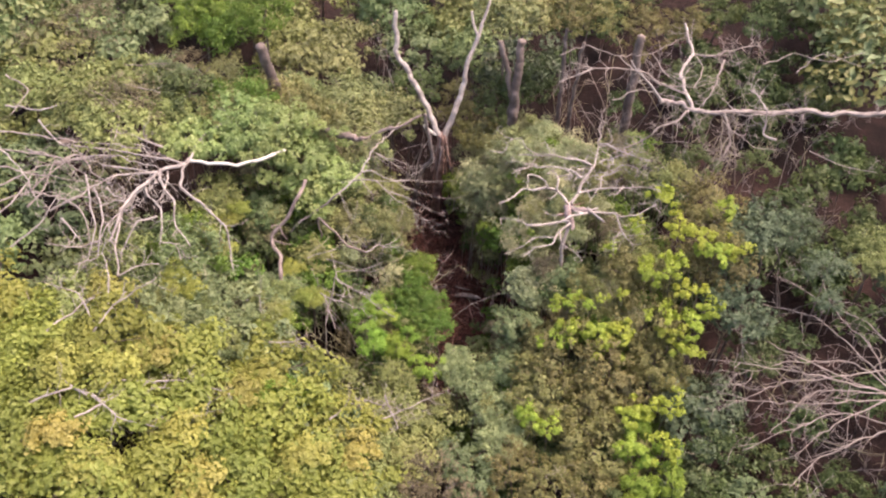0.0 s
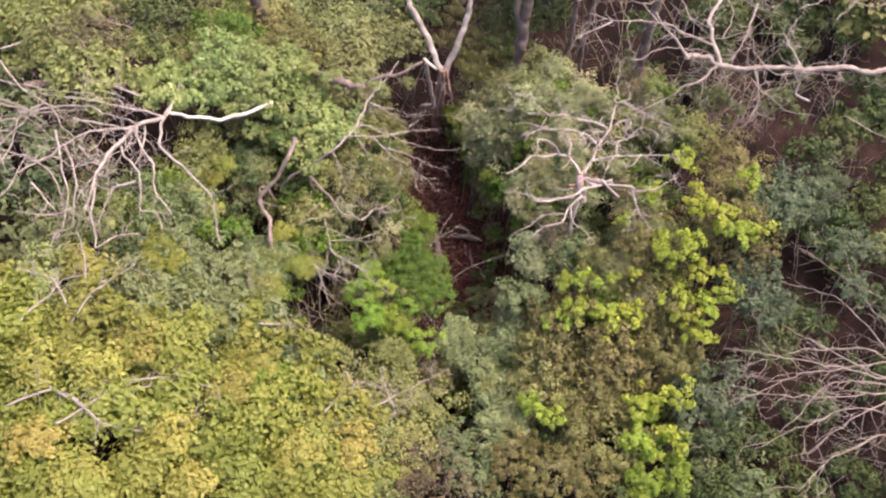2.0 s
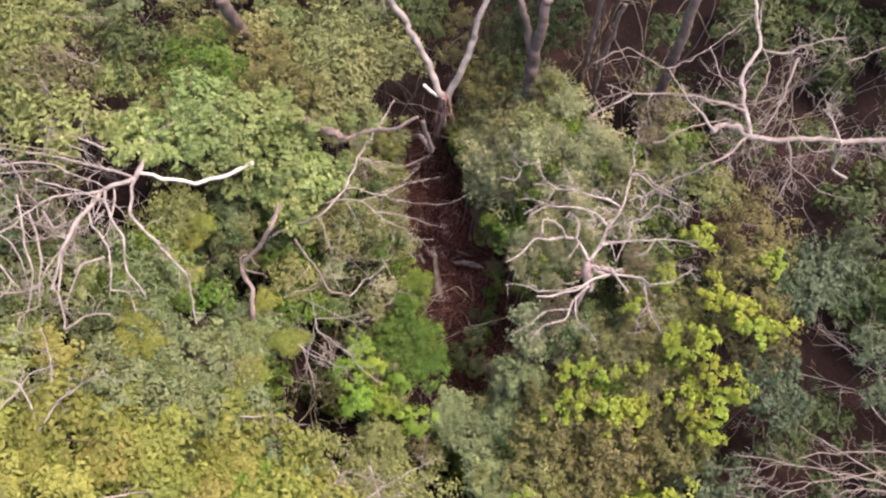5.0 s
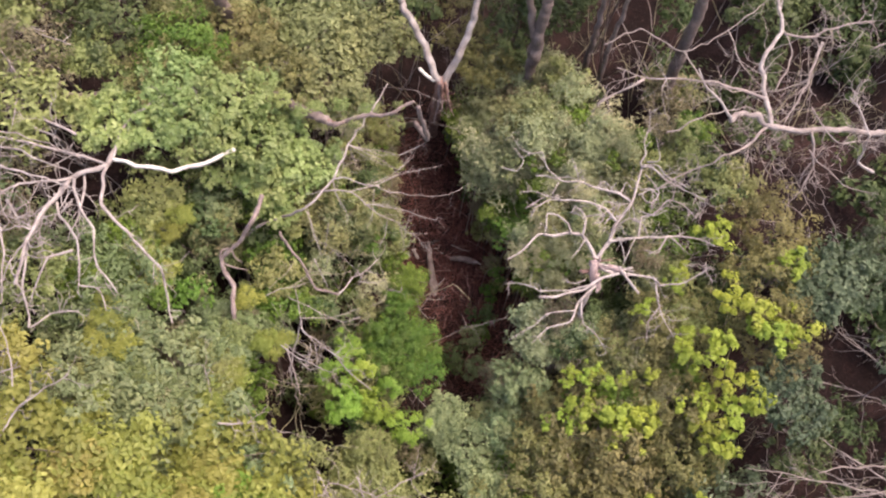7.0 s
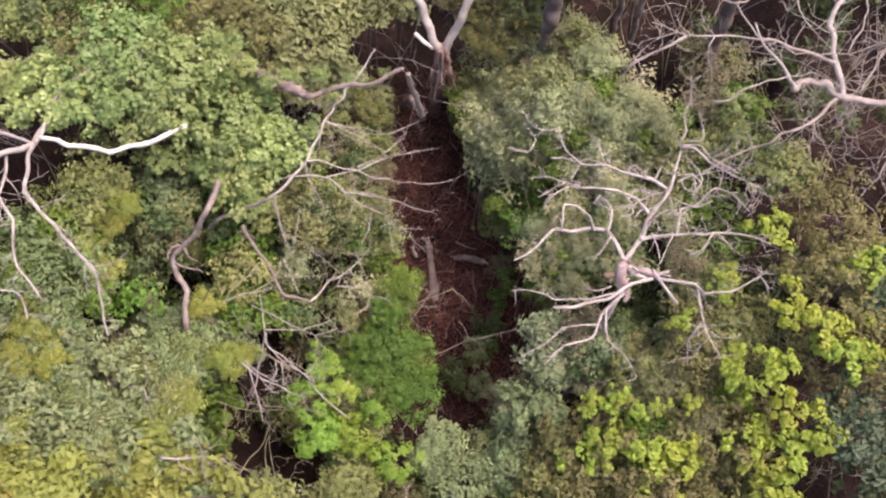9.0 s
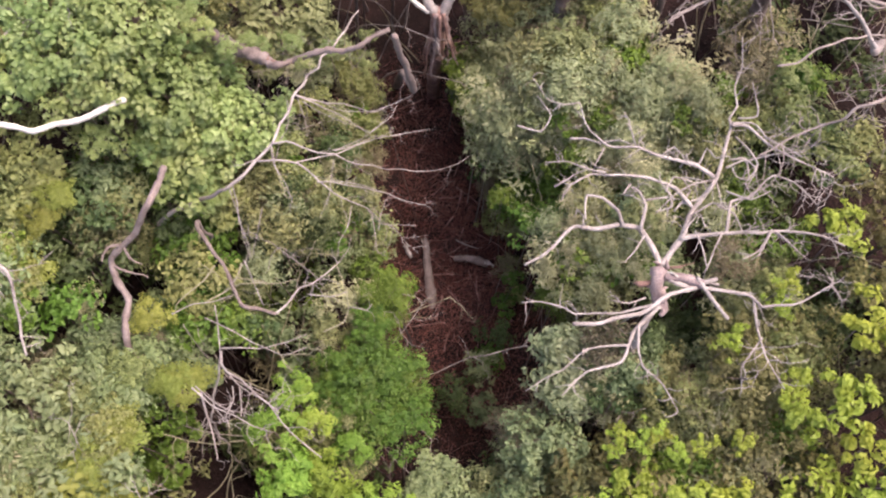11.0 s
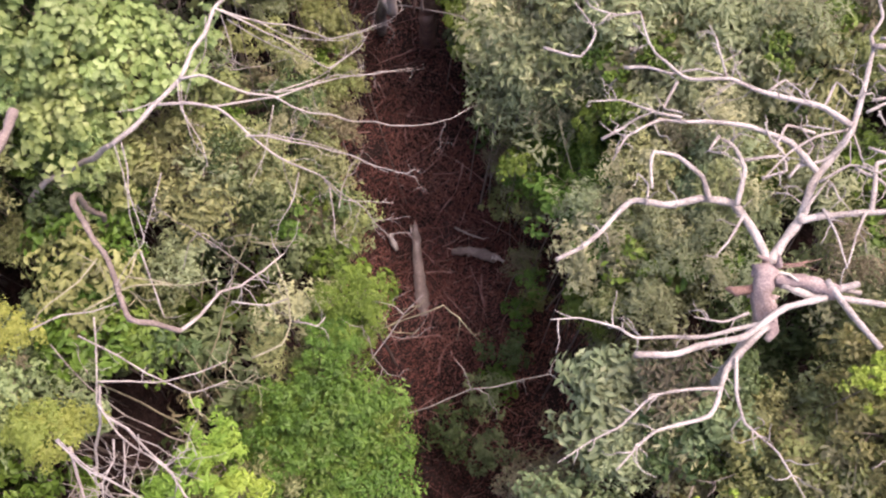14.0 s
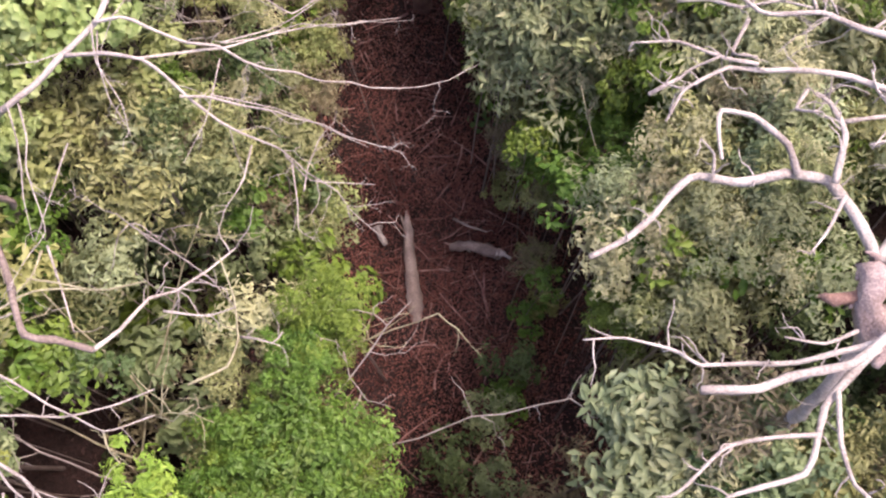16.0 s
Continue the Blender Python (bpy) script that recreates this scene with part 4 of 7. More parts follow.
low_soft.put(5.15, 15.75, -0.50, 0.60)
low_grey.put(4.30, 16.10, -0.90, 0.60)
low_deep.put(4.95, 16.30, -0.40, 0.50)
wan.put(-8.74, 17.48, -0.03, 0.50)
wan.put(-8.34, 16.81, -0.13, 0.50)
yellow.put(-9.56, 15.28, 0.21, 0.50)
yellow.put(-9.74, 14.32, 0.37, 0.50)
wan.put(-8.06, 13.70, 0.28, 0.50)
wan.put(-5.93, 13.95, -0.22, 0.50)
wan.put(-6.69, 14.45, -0.02, 0.50)
wan.put(-7.23, 12.20, 0.21, 0.50)
wan.put(-5.82, 13.22, -0.23, 0.50)
yellow.put(-4.58, 15.02, -0.83, 0.50)
yellow.put(-9.23, 12.55, 0.66, 0.50)
wan.put(-3.63, 11.78, -1.15, 0.50)
wan.put(-1.68, 12.33, -1.66, 0.50)
wan.put(-1.15, 12.03, -1.89, 0.50)
wan.put(-10.03, 13.51, 0.60, 0.50)
yellow.put(-8.82, 14.55, 0.24, 0.50)
wan.put(-5.74, 15.11, -0.55, 0.50)
yellow.put(-5.65, 13.90, -0.28, 0.40)
yellow.put(-6.13, 13.00, -0.08, 0.40)
yellow.put(-4.88, 14.91, -0.70, 0.40)
yellow.put(-5.62, 16.38, -0.74, 0.40)
yellow.put(-8.03, 18.15, -0.00, 0.40)
yellow.put(-7.75, 18.73, 0.14, 0.40)
vine.put(-5.46, 19.52, 0.14, 0.35)
vine.put(-4.89, 19.28, -0.09, 0.35)
vine.put(-5.87, 19.83, 0.49, 0.40)
vine.put(-4.69, 21.90, 0.52, 0.40)
vine.put(-4.01, 22.60, 0.18, 0.35)
vine.put(-3.26, 23.00, -0.13, 0.30)
vine.put(-2.43, 23.12, -0.44, 0.25)
vine.put(-6.76, 19.71, 0.86, 0.40)
low_mist.put(1.74, 24.78, -3.64, 0.60)
low_mist.put(1.48, 22.45, -1.52, 0.50)
low_mist.put(5.04, 21.75, -0.13, 0.80)
low_mist.put(5.36, 22.58, -0.04, 0.60)
low_mist.put(4.62, 21.14, -0.16, 0.50)
low_mist.put(6.05, 21.76, 0.34, 0.60)
low_tan.put(2.31, 21.91, -1.53, 0.50)
low_tan.put(2.78, 21.55, -1.64, 0.40)
low_tan.put(3.36, 22.19, -0.21, 0.40)
low_tan.put(4.11, 22.83, -0.15, 0.40)
low_tan.put(4.66, 20.00, 0.45, 0.40)
low_fresh.put(3.24, 21.69, -0.84, 0.38)
low_fresh.put(4.00, 21.64, -0.47, 0.38)
low_fresh.put(3.13, 20.97, -1.59, 0.38)
low_fresh.put(3.49, 20.87, -1.01, 0.35)
low_fresh.put(5.76, 21.33, 0.23, 0.35)
low_fresh.put(1.86, 20.54, -2.69, 0.35)
low_wan.put(8.11, 22.29, 0.64, 0.50)
low_wan.put(8.11, 21.30, 0.54, 0.60)
low_wan.put(-2.39, 25.17, -4.60, 0.50)
low_wan.put(-1.95, 24.31, -4.60, 0.50)
low_dry.put(-2.46, 24.51, -4.60, 0.50)
low_fresh.put(-2.08, 23.59, -4.60, 0.50)
low_wan.put(-1.63, 23.15, -4.60, 0.50)
low_soft.put(-2.12, 22.67, -4.60, 0.50)
low_dry.put(-1.68, 22.24, -4.60, 0.50)
low_wan.put(-2.14, 21.62, -4.60, 0.50)
low_soft.put(-1.64, 21.22, -4.60, 0.50)
low_fresh.put(-1.90, 20.63, -4.60, 0.50)
low_wan.put(-1.34, 20.25, -4.60, 0.50)
low_dry.put(-1.95, 19.93, -4.60, 0.50)
low_soft.put(-1.40, 19.56, -4.60, 0.50)
low_wan.put(-2.98, 25.46, -4.60, 0.50)
low_wan.put(-3.51, 23.90, -2.40, 0.45)
low_mist.put(-2.96, 23.50, -2.40, 0.45)
low_wan.put(-3.48, 22.75, -2.40, 0.45)
low_soft.put(-2.46, 22.39, -2.40, 0.45)
low_dry.put(-2.97, 21.67, -2.40, 0.45)
low_fresh.put(-3.59, 20.96, -2.40, 0.45)
low_tan.put(-2.40, 20.91, -2.40, 0.45)
low_wan.put(-3.04, 20.34, -2.40, 0.45)
low_dry.put(-3.33, 19.94, -2.40, 0.45)
low_wan.put(-2.39, 19.87, -2.40, 0.45)
low_fresh.put(-2.07, 19.14, -2.40, 0.45)
low_soft.put(-2.61, 18.86, -2.40, 0.45)
bare.put(14.43, 25.93, 0.27, 0.71)
bare.put(16.56, 26.68, -1.52, 0.91)
bare.put(14.85, 23.39, 0.09, 0.87)
bare.put(13.70, 19.44, -1.76, 0.91)
bare.put(8.66, 21.58, -0.91, 0.94)
bare.put(12.94, 24.28, -0.12, 0.90)
bare.put(16.10, 19.77, -1.20, 0.86)
bare.put(14.55, 26.54, -0.78, 0.73)
bare.put(11.18, 24.96, -0.67, 0.87)
bare.put(10.95, 24.93, -0.94, 0.86)
bare.put(14.98, 27.34, -0.59, 0.94)
bare.put(16.45, 22.07, -1.24, 0.76)
bare.put(13.35, 24.74, -0.66, 0.70)
bare.put(7.61, 26.19, -1.07, 0.93)
bare.put(9.61, 24.19, -1.62, 0.84)
fresh.put(-0.94, 15.08, -2.20, 1.05)
fresh.put(-1.42, 15.68, -2.20, 0.75)
fresh.put(-0.27, 15.76, -2.20, 0.80)
fresh.put(-0.72, 17.15, -2.20, 0.55)
fresh.put(-0.07, 14.73, -2.20, 0.80)
low_grey.put(1.58, 17.24, -6.70, 0.50)
low_deep.put(0.99, 16.35, -6.70, 0.55)
low_deep.put(2.02, 18.15, -6.70, 0.50)
low_grey.put(1.75, 15.99, -6.70, 0.50)
low_fresh.put(2.25, 19.07, -6.70, 0.35)
low_dry.put(2.11, 14.92, -2.60, 0.34)
low_tan.put(2.51, 14.87, -2.60, 0.30)
low_dry.put(2.73, 15.05, -2.60, 0.28)
low_deep.put(6.50, 17.48, -2.50, 0.70)
low_deep.put(5.42, 18.04, -2.50, 0.60)
low_deep.put(6.96, 17.67, -2.20, 0.60)
low_grey.put(6.03, 17.24, -2.80, 0.60)
low_deep.put(6.05, 18.50, -3.00, 0.60)
low_soft.put(0.84, 25.13, -5.00, 0.50)
low_tan.put(1.25, 24.10, -4.60, 0.45)
low_dry.put(1.64, 23.12, -4.20, 0.45)
low_tan.put(1.39, 22.79, -4.80, 0.40)
low_soft.put(1.91, 21.97, -4.20, 0.45)
low_dry.put(1.56, 21.85, -5.00, 0.40)
low_tan.put(1.92, 21.26, -4.80, 0.40)
low_fresh.put(1.11, 23.87, -5.50, 0.40)
low_soft.put(2.17, 20.39, -4.50, 0.40)
low_dry.put(2.18, 19.51, -5.00, 0.35)
low_fresh.put(2.39, 19.03, -4.60, 0.30)
low_wan.put(1.64, 24.35, -4.20, 0.45)
low_wan.put(-2.32, 24.38, -4.00, 0.50)
low_wan.put(-1.91, 24.33, -4.60, 0.45)
low_tan.put(-2.52, 22.70, -3.20, 0.45)
low_wan.put(-1.93, 23.09, -4.40, 0.45)
low_tan.put(-1.78, 24.06, -5.40, 0.40)
low_wan.put(-3.00, 22.98, -2.60, 0.45)
low_mist.put(-2.27, 22.00, -3.60, 0.40)
low_tan.put(-1.81, 22.43, -5.00, 0.40)
vine.put(-4.90, 22.25, 1.35, 0.32)
vine.put(-4.31, 21.84, 1.35, 0.26)
vine.put(-3.88, 22.07, 1.30, 0.22)
low_wan.put(-1.19, 21.83, 2.00, 0.20)
low_wan.put(-2.56, 21.46, 1.50, 0.20)
vine.put(-5.42, 22.53, 1.30, 0.35)

# ---- scrub that fills the ground between them ----
TAKEN = [o.location.copy() for o in scene.objects if o.parent is None and o.get("category") in ("tree", "vine")]

# dark hollows where nothing grows: x, y and half-width
NEAR_HOLLOWS = (
    (12.6, 8.0, 1.24), (14.4, 8.2, 1.30), (1.1, 9.8, 0.87), (13.9, 10.4, 2.18), (11.9, 11.0, 1.84), (-0.4, 11.6, 0.60), (10.7, 12.3, 1.14),
    (13.7, 12.6, 2.02), (-3.2, 12.6, 1.05), (-4.8, 13.0, 1.67), (9.9, 13.3, 0.74), (-0.5, 13.4, 0.60), (1.0, 13.6, 0.70), (-0.7, 14.4, 0.66),
    (-3.3, 14.5, 1.33), (13.8, 14.6, 1.61), (0.4, 15.2, 1.15), (12.4, 15.2, 1.52), (2.0, 15.4, 1.08), (-2.5, 16.1, 0.58), (-3.3, 16.2, 0.30),
    (0.9, 16.4, 0.96), (2.5, 16.4, 0.60), (-4.5, 16.5, 0.65), (-2.4, 16.9, 0.40), (6.0, 17.0, 0.82), (-0.5, 17.0, 0.30), (-3.9, 17.0, 0.50),
    (-3.1, 17.2, 0.64), (-12.4, 17.2, 0.80), (-2.1, 17.4, 0.40), (4.8, 17.4, 0.65))
MIDDLE_HOLLOWS = (
    (-7.7, 17.5, 0.80), (-0.7, 17.6, 0.30), (-6.0, 17.6, 0.69), (-5.1, 18.3, 0.69), (-1.9, 18.4, 0.68), (-3.1, 18.5, 0.92), (-8.3, 18.5, 0.80),
    (-4.1, 18.6, 0.70), (-9.5, 18.9, 0.84), (-1.2, 19.1, 0.86), (5.7, 19.1, 0.72), (-10.6, 19.1, 0.80), (15.5, 19.5, 1.10), (-7.2, 19.5, 0.75),
    (6.8, 20.1, 0.50), (3.9, 20.4, 0.66), (-0.7, 20.4, 0.80), (10.0, 20.4, 1.37), (13.8, 20.4, 1.78), (12.0, 20.6, 1.27), (2.6, 20.6, 0.65),
    (-2.1, 20.6, 0.63), (15.4, 20.9, 1.24), (-3.0, 21.5, 0.67), (6.5, 21.5, 0.70), (11.5, 21.7, 1.23), (1.6, 21.8, 0.78), (-0.1, 22.0, 1.14),
    (13.2, 22.4, 1.80), (3.1, 22.4, 0.60), (16.4, 22.5, 1.24), (18.1, 22.7, 1.00))
FAR_HOLLOWS = (
    (11.6, 22.9, 0.84), (14.7, 23.0, 1.00), (-0.5, 23.5, 1.18), (6.8, 23.6, 1.10), (18.2, 24.0, 1.10), (15.0, 24.1, 1.10), (12.8, 24.3, 1.14),
    (-0.0, 24.4, 0.80), (-5.2, 24.6, 1.01), (-4.1, 24.9, 0.70), (8.4, 25.1, 1.24), (5.9, 25.1, 1.44), (7.2, 25.4, 0.80), (-11.1, 25.6, 0.90),
    (18.0, 25.7, 1.14), (11.6, 25.8, 1.20), (-5.3, 25.8, 0.80), (-0.8, 26.0, 1.36), (-12.3, 26.1, 0.90), (15.6, 26.3, 2.28), (13.6, 26.4, 2.29),
    (1.1, 27.1, 1.10), (7.1, 27.1, 2.01), (5.4, 27.3, 0.80), (10.3, 27.4, 1.79), (3.7, 27.8, 0.94), (-1.0, 27.8, 1.22), (14.4, 28.4, 1.20),
    (16.8, 28.5, 1.20), (0.8, 29.0, 1.20), (14.6, 32.7, 1.10), (1.7, 34.4, 1.20))


# the clearing's outline on the ground: y, middle x and half-width
GAP = np.array(((15.5, 0.7, 0.8), (18.4, 1.1, 1.5), (20.5, 1.05, 1.55), (22.7, 0.2, 1.55), (24.9, -1.0, 1.7), (26.5, -1.6, 1.6)))


def in_gap(x, y, z, margin=0.0):
    """Whether a place lies in the open shaft over the clearing, which leans towards the south as it rises."""
    up = z + 7.6
    x, y = x - 0.012 * up, y + 0.38 * up
    middle, half = (np.interp(y, GAP[:, 0], GAP[:, k]) for k in (1, 2))
    return 15.4 - margin < y < 26.2 and abs(x - middle) < half + margin


def free(x, y, z, gap):
    """Whether a plant may stand there: not over the clearing or a hollow, and not on top of another."""
    if in_gap(x, y, z, 0.45):
        return False
    if any((x - hx) ** 2 + (y - hy) ** 2 < hr * hr for hx, hy, hr in NEAR_HOLLOWS + MIDDLE_HOLLOWS + FAR_HOLLOWS):
        return False
    return not any((p.x - x) ** 2 + (p.y - y) ** 2 < gap * gap for p in TAKEN)


def scrub():
    r = random.Random(5)
    west = (wan, wan, wan, feather, feather, grey, grey, dry, sage)
    east = (dusky, olive, olive, deep, deep, deep, dusky, dry)
    made = 0
    for k in range(2600):
        x, y = r.uniform(-21, 21), r.uniform(0, 40)
        if abs(x) < 7 and 12.5 < y < 23:
            continue
        near = abs(x) < 14 and 5 < y < 29
        z = canopy_at(x, y) - r.uniform(0.5, 1.4)
        if not free(x, y, z, 1.25 if near else 2.3):
            continue
        if noise.noise(Vector((x * 0.45, y * 0.45, 3.0))) < (0.5 if x > 7 and y > 18.5 else 0.25 if x > 4 and y > 20 else 0.16 if x > 8.5 else 0.08 if x > 5.5 else -0.22):
            # eastern gaps get dark leaves that imitate shade on the open ground
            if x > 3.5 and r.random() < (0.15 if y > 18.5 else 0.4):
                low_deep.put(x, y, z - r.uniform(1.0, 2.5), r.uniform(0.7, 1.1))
            continue
        r.choice((olive, deep, deep) if x > 4 and y > 20 else west if x < 1.5 + r.uniform(-1.5, 1.5) else east).put(x, y, z, r.uniform(0.85, 1.2) if near else r.uniform(1.6, 2.2))
        TAKEN.append(Vector((x, y, z)))
        made += 1
        if made > 230:
            break


def underwood():
    """Low shrubs of many kinds round the clearing, with dark gaps between them."""
    r = random.Random(8)
    west = (low_wan, low_tan, low_dry, low_soft, low_soft, low_soft, low_fresh, low_grey, low_dry, low_deep)
    east = (low_soft, low_mist, low_tan, low_wan, low_fresh, low_mist, low_fresh, low_dry, low_mist)
    made = 0
    for k in range(4000):
        x, y = r.uniform(-7.5, 8), r.uniform(11.5, 25)
        z = canopy_at(x, y) - r.uniform(0.3, 1.6)
        if not free(x, y, z, 0.44):
            continue
        if noise.noise(Vector((x * 0.8, y * 0.8, 6.0))) < (0.08 if x < 0.5 else -0.05):
            continue
        r.choice(west if x < 1 else east).put(x, y, z, r.uniform(0.42, 0.75))
        TAKEN.append(Vector((x, y, z)))
        made += 1
        if made > 400:
            break


def floor_shrubs():
    """Shrubs that stand on the ground in the shade, under and between the taller ones."""
    r = random.Random(14)
    low = (low_deep, low_deep, low_grey, low_soft, low_dry, low_fresh)
    for k in range(150):
        x, y = r.uniform(-9, 9), r.uniform(10, 27)
        z = float(height_at(x, y)) + r.uniform(0.5, 2.6)
        if in_gap(x, y, z, 0.5) or z > canopy_at(x, y) - 1.2:
            continue
        r.choice(low).put(x, y, z, r.uniform(0.7, 1.15))


def darkened_bank():
    """Dark shrubs under the bare trees; their leaf colour stands in for shade on the bank."""
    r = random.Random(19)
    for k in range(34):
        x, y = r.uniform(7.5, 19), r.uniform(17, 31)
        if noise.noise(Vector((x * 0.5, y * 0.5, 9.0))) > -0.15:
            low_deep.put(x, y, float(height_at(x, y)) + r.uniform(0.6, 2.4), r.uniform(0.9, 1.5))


underwood()
scrub()
floor_shrubs()
darkened_bank()


def far_woods(name, leaf, seed):
    """The same scrub going on all round, far outside the view, as one mass."""
    r = np.random.default_rng(seed)
    spots = []
    while len(spots) < 230:
        x, y = r.uniform(-48, 48), r.uniform(-24, 64)
        if not (abs(x) < 18 and -1 < y < 36):
            spots.append((x, y, float(height_at(x, y)) + r.uniform(4.5, 6.5), r.uniform(1.8, 2.8)))
    s = np.array(spots)
    d = r.normal(0, 1, (len(s), 130, 3))
    d /= np.linalg.norm(d, axis=2)[:, :, None]
    d[:, :, 2] = np.abs(d[:, :, 2])
    pts = s[:, None, :3] + d * s[:, None, 3:4] * r.uniform(0.6, 1.05, (len(s), 130, 1)) * (1, 1, 0.6)
    v, f = leaf_sheet(pts.reshape(-1, 3), (d + (0, 0, 0.5)).reshape(-1, 3), 0.47, 0.6)
    tagged(new(name, mesh_from(name, v, f, leaf)), "mass of mixed green scrub stretching away all round", "woods", kind="stuff")


far_woods("far_woods", FEATHER, 21)
far_woods("far_woods", OLIVE, 22)
far_woods("far_woods", GREY, 23)


def bare_stems():
    """Thin bare saplings that stand all through the scrub."""
    r = random.Random(11)
    for k in range(92):
        x, y = r.uniform(-15, 15), r.uniform(6, 30)
        z = canopy_at(x, y) + r.uniform(0.1, 0.9)
        if -2.6 < x < 5.6 and 13.0 < y < 26 or x < -2 and y < 11:
            continue
        bare.put(x, y, z, r.uniform(0.85, 1.15))


bare_stems()


# ---- bare and dead wood ----
def limb(parent, material, r0, r1, *points, twigs=10, length=0.5, depth=2, name="limb", sides=7, rough=0.05, flat=0.5, twig_r=None, spread=0.9, label="", kink=0.032):
    """One limb of a bare tree through a few places, with its own side twigs as a part of it."""
    wood = Wood()
    line = kinked(points, 0.08, kink)
    wood.tube(line, r0, r1, sides, rough)
    ob = part(name, wood.mesh(name, material), parent, label)
    if twigs:
        small = Wood()
        twigs_on(small, line, twig_r or max(0.012, min(r0, r1) * 0.7), twigs, length, depth, spread, flat, 0.36)
        tagged(part("twig_spray", small.mesh("twig_spray", material), ob), kind="stuff")
    return ob


dead = thing("dead_tree", "pale bare dead tree with a broken stump and crooked limbs", "tree")
limb(dead, PINK, 0.120, 0.150, (4.80, 16.56, 1.62), (4.74, 16.71, 1.76), (4.72, 16.87, 1.90), (4.73, 17.05, 2.00), name="stump", twigs=0, rough=0.13, sides=16, kink=0.025, label="pinkish torn stump top")
limb(dead, PINK, 0.115, 0.035, (4.78, 16.56, 1.66), (4.82, 16.44, 1.60), (4.81, 16.30, 1.55), name="torn_wood", twigs=0, rough=0.16, sides=10, label="torn pinkish wedge of wood")
limb(dead, RED, 0.075, 0.030, (4.64, 16.83, 1.85), (4.46, 16.81, 1.80), (4.31, 16.84, 1.78), name="splinter", twigs=0, rough=0.2, sides=8, label="splintered reddish wood")
limb(dead, RED, 0.016, 0.004, (4.84, 17.10, 2.02), (5.06, 17.09, 2.06), (5.35, 17.18, 2.10), name="splinter", twigs=0, rough=0.1, sides=5)
limb(dead, RED, 0.014, 0.004, (4.87, 17.05, 2.02), (5.12, 17.07, 2.05), (5.29, 17.02, 2.10), name="splinter", twigs=0, rough=0.1, sides=5)
limb(dead, WHITE, 0.022, 0.01, (4.83, 16.99, 2.05), (4.95, 16.94, 2.06), (5.06, 16.89, 2.06), name="splinter", twigs=0, rough=0.1, sides=5)
limb(dead, PINK, 0.02, 0.008, (4.56, 16.95, 1.95), (4.56, 17.07, 2.02), (4.66, 17.09, 2.05), name="splinter", twigs=0, rough=0.1, sides=5)
limb(dead, RED, 0.012, 0.004, (4.91, 17.10, 2.00), (4.99, 17.14, 2.06), (5.19, 17.14, 2.10), name="splinter", twigs=0, rough=0.1, sides=5)
limb(dead, TWIG, 0.085, 0.062, (4.30, 15.9, -7.3), (4.55, 15.9, -2.5), (4.54, 16.14, 0.90), (4.70, 16.43, 1.35), (4.78, 16.58, 1.60), name="trunk", twigs=0, rough=0.07, sides=12, kink=0.02, label="weathered pinkish-grey trunk")
limb(dead, PALE, 0.060, 0.023, (4.76, 17.13, 1.95), (4.58, 17.45, 2.02), (4.37, 17.82, 2.09), (3.90, 17.81, 2.16), (3.05, 17.68, 2.21), (2.73, 17.33, 2.24), (2.52, 17.12, 2.27), (2.18, 16.88, 2.30), length=0.303, depth=1, twigs=7, twig_r=0.013)
limb(dead, PALE, 0.036, 0.016, (4.00, 17.79, 2.25), (3.92, 18.06, 2.30), (3.62, 18.30, 2.35), (3.32, 18.32, 2.40), (3.27, 18.08, 2.45), (3.27, 17.78, 2.50), twigs=0)
limb(dead, PALE, 0.040, 0.020, (4.34, 17.76, 2.20), (4.42, 18.23, 2.28), (4.28, 18.47, 2.37), (4.14, 18.51, 2.45), twigs=9, length=0.392, depth=1, twig_r=0.013)
limb(dead, PALE, 0.024, 0.012, (4.41, 18.32, 2.30), (4.87, 18.38, 2.33), (4.90, 18.17, 2.37), (4.59, 18.05, 2.40), twigs=6, length=0.258, depth=1, twig_r=0.013)
limb(dead, PALE, 0.068, 0.026, (4.76, 17.13, 1.95), (5.07, 17.64, 2.07), (5.32, 18.25, 2.18), (5.74, 18.88, 2.30), (5.92, 19.34, 2.37), (6.07, 19.90, 2.43), (6.02, 20.06, 2.50), twigs=10, length=0.65, depth=2, twig_r=0.013)
limb(dead, PALE, 0.025, 0.008, (6.02, 20.06, 2.50), (6.20, 20.34, 2.55), (6.15, 20.72, 2.60), (6.29, 21.20, 2.65), (6.31, 21.79, 2.70), twigs=11, length=0.537, depth=1, twig_r=0.013)
limb(dead, PALE, 0.034, 0.010, (6.03, 19.91, 2.50), (6.35, 19.91, 2.53), (6.75, 19.49, 2.55), (7.24, 19.16, 2.57), (7.88, 18.86, 2.60), twigs=16, length=0.805, depth=2, twig_r=0.013)
limb(dead, PALE, 0.040, 0.012, (5.29, 18.23, 2.30), (4.97, 18.54, 2.32), (4.47, 18.77, 2.33), (3.96, 18.84, 2.35), (3.37, 18.81, 2.37), (3.03, 18.52, 2.38), (2.82, 18.17, 2.40), twigs=10, length=0.451, depth=1, twig_r=0.013)
limb(dead, PALE, 0.020, 0.008, (3.66, 18.81, 2.40), (3.36, 18.85, 2.42), (2.94, 19.00, 2.43), (2.52, 18.93, 2.45), twigs=9, length=0.395, depth=1, twig_r=0.013)
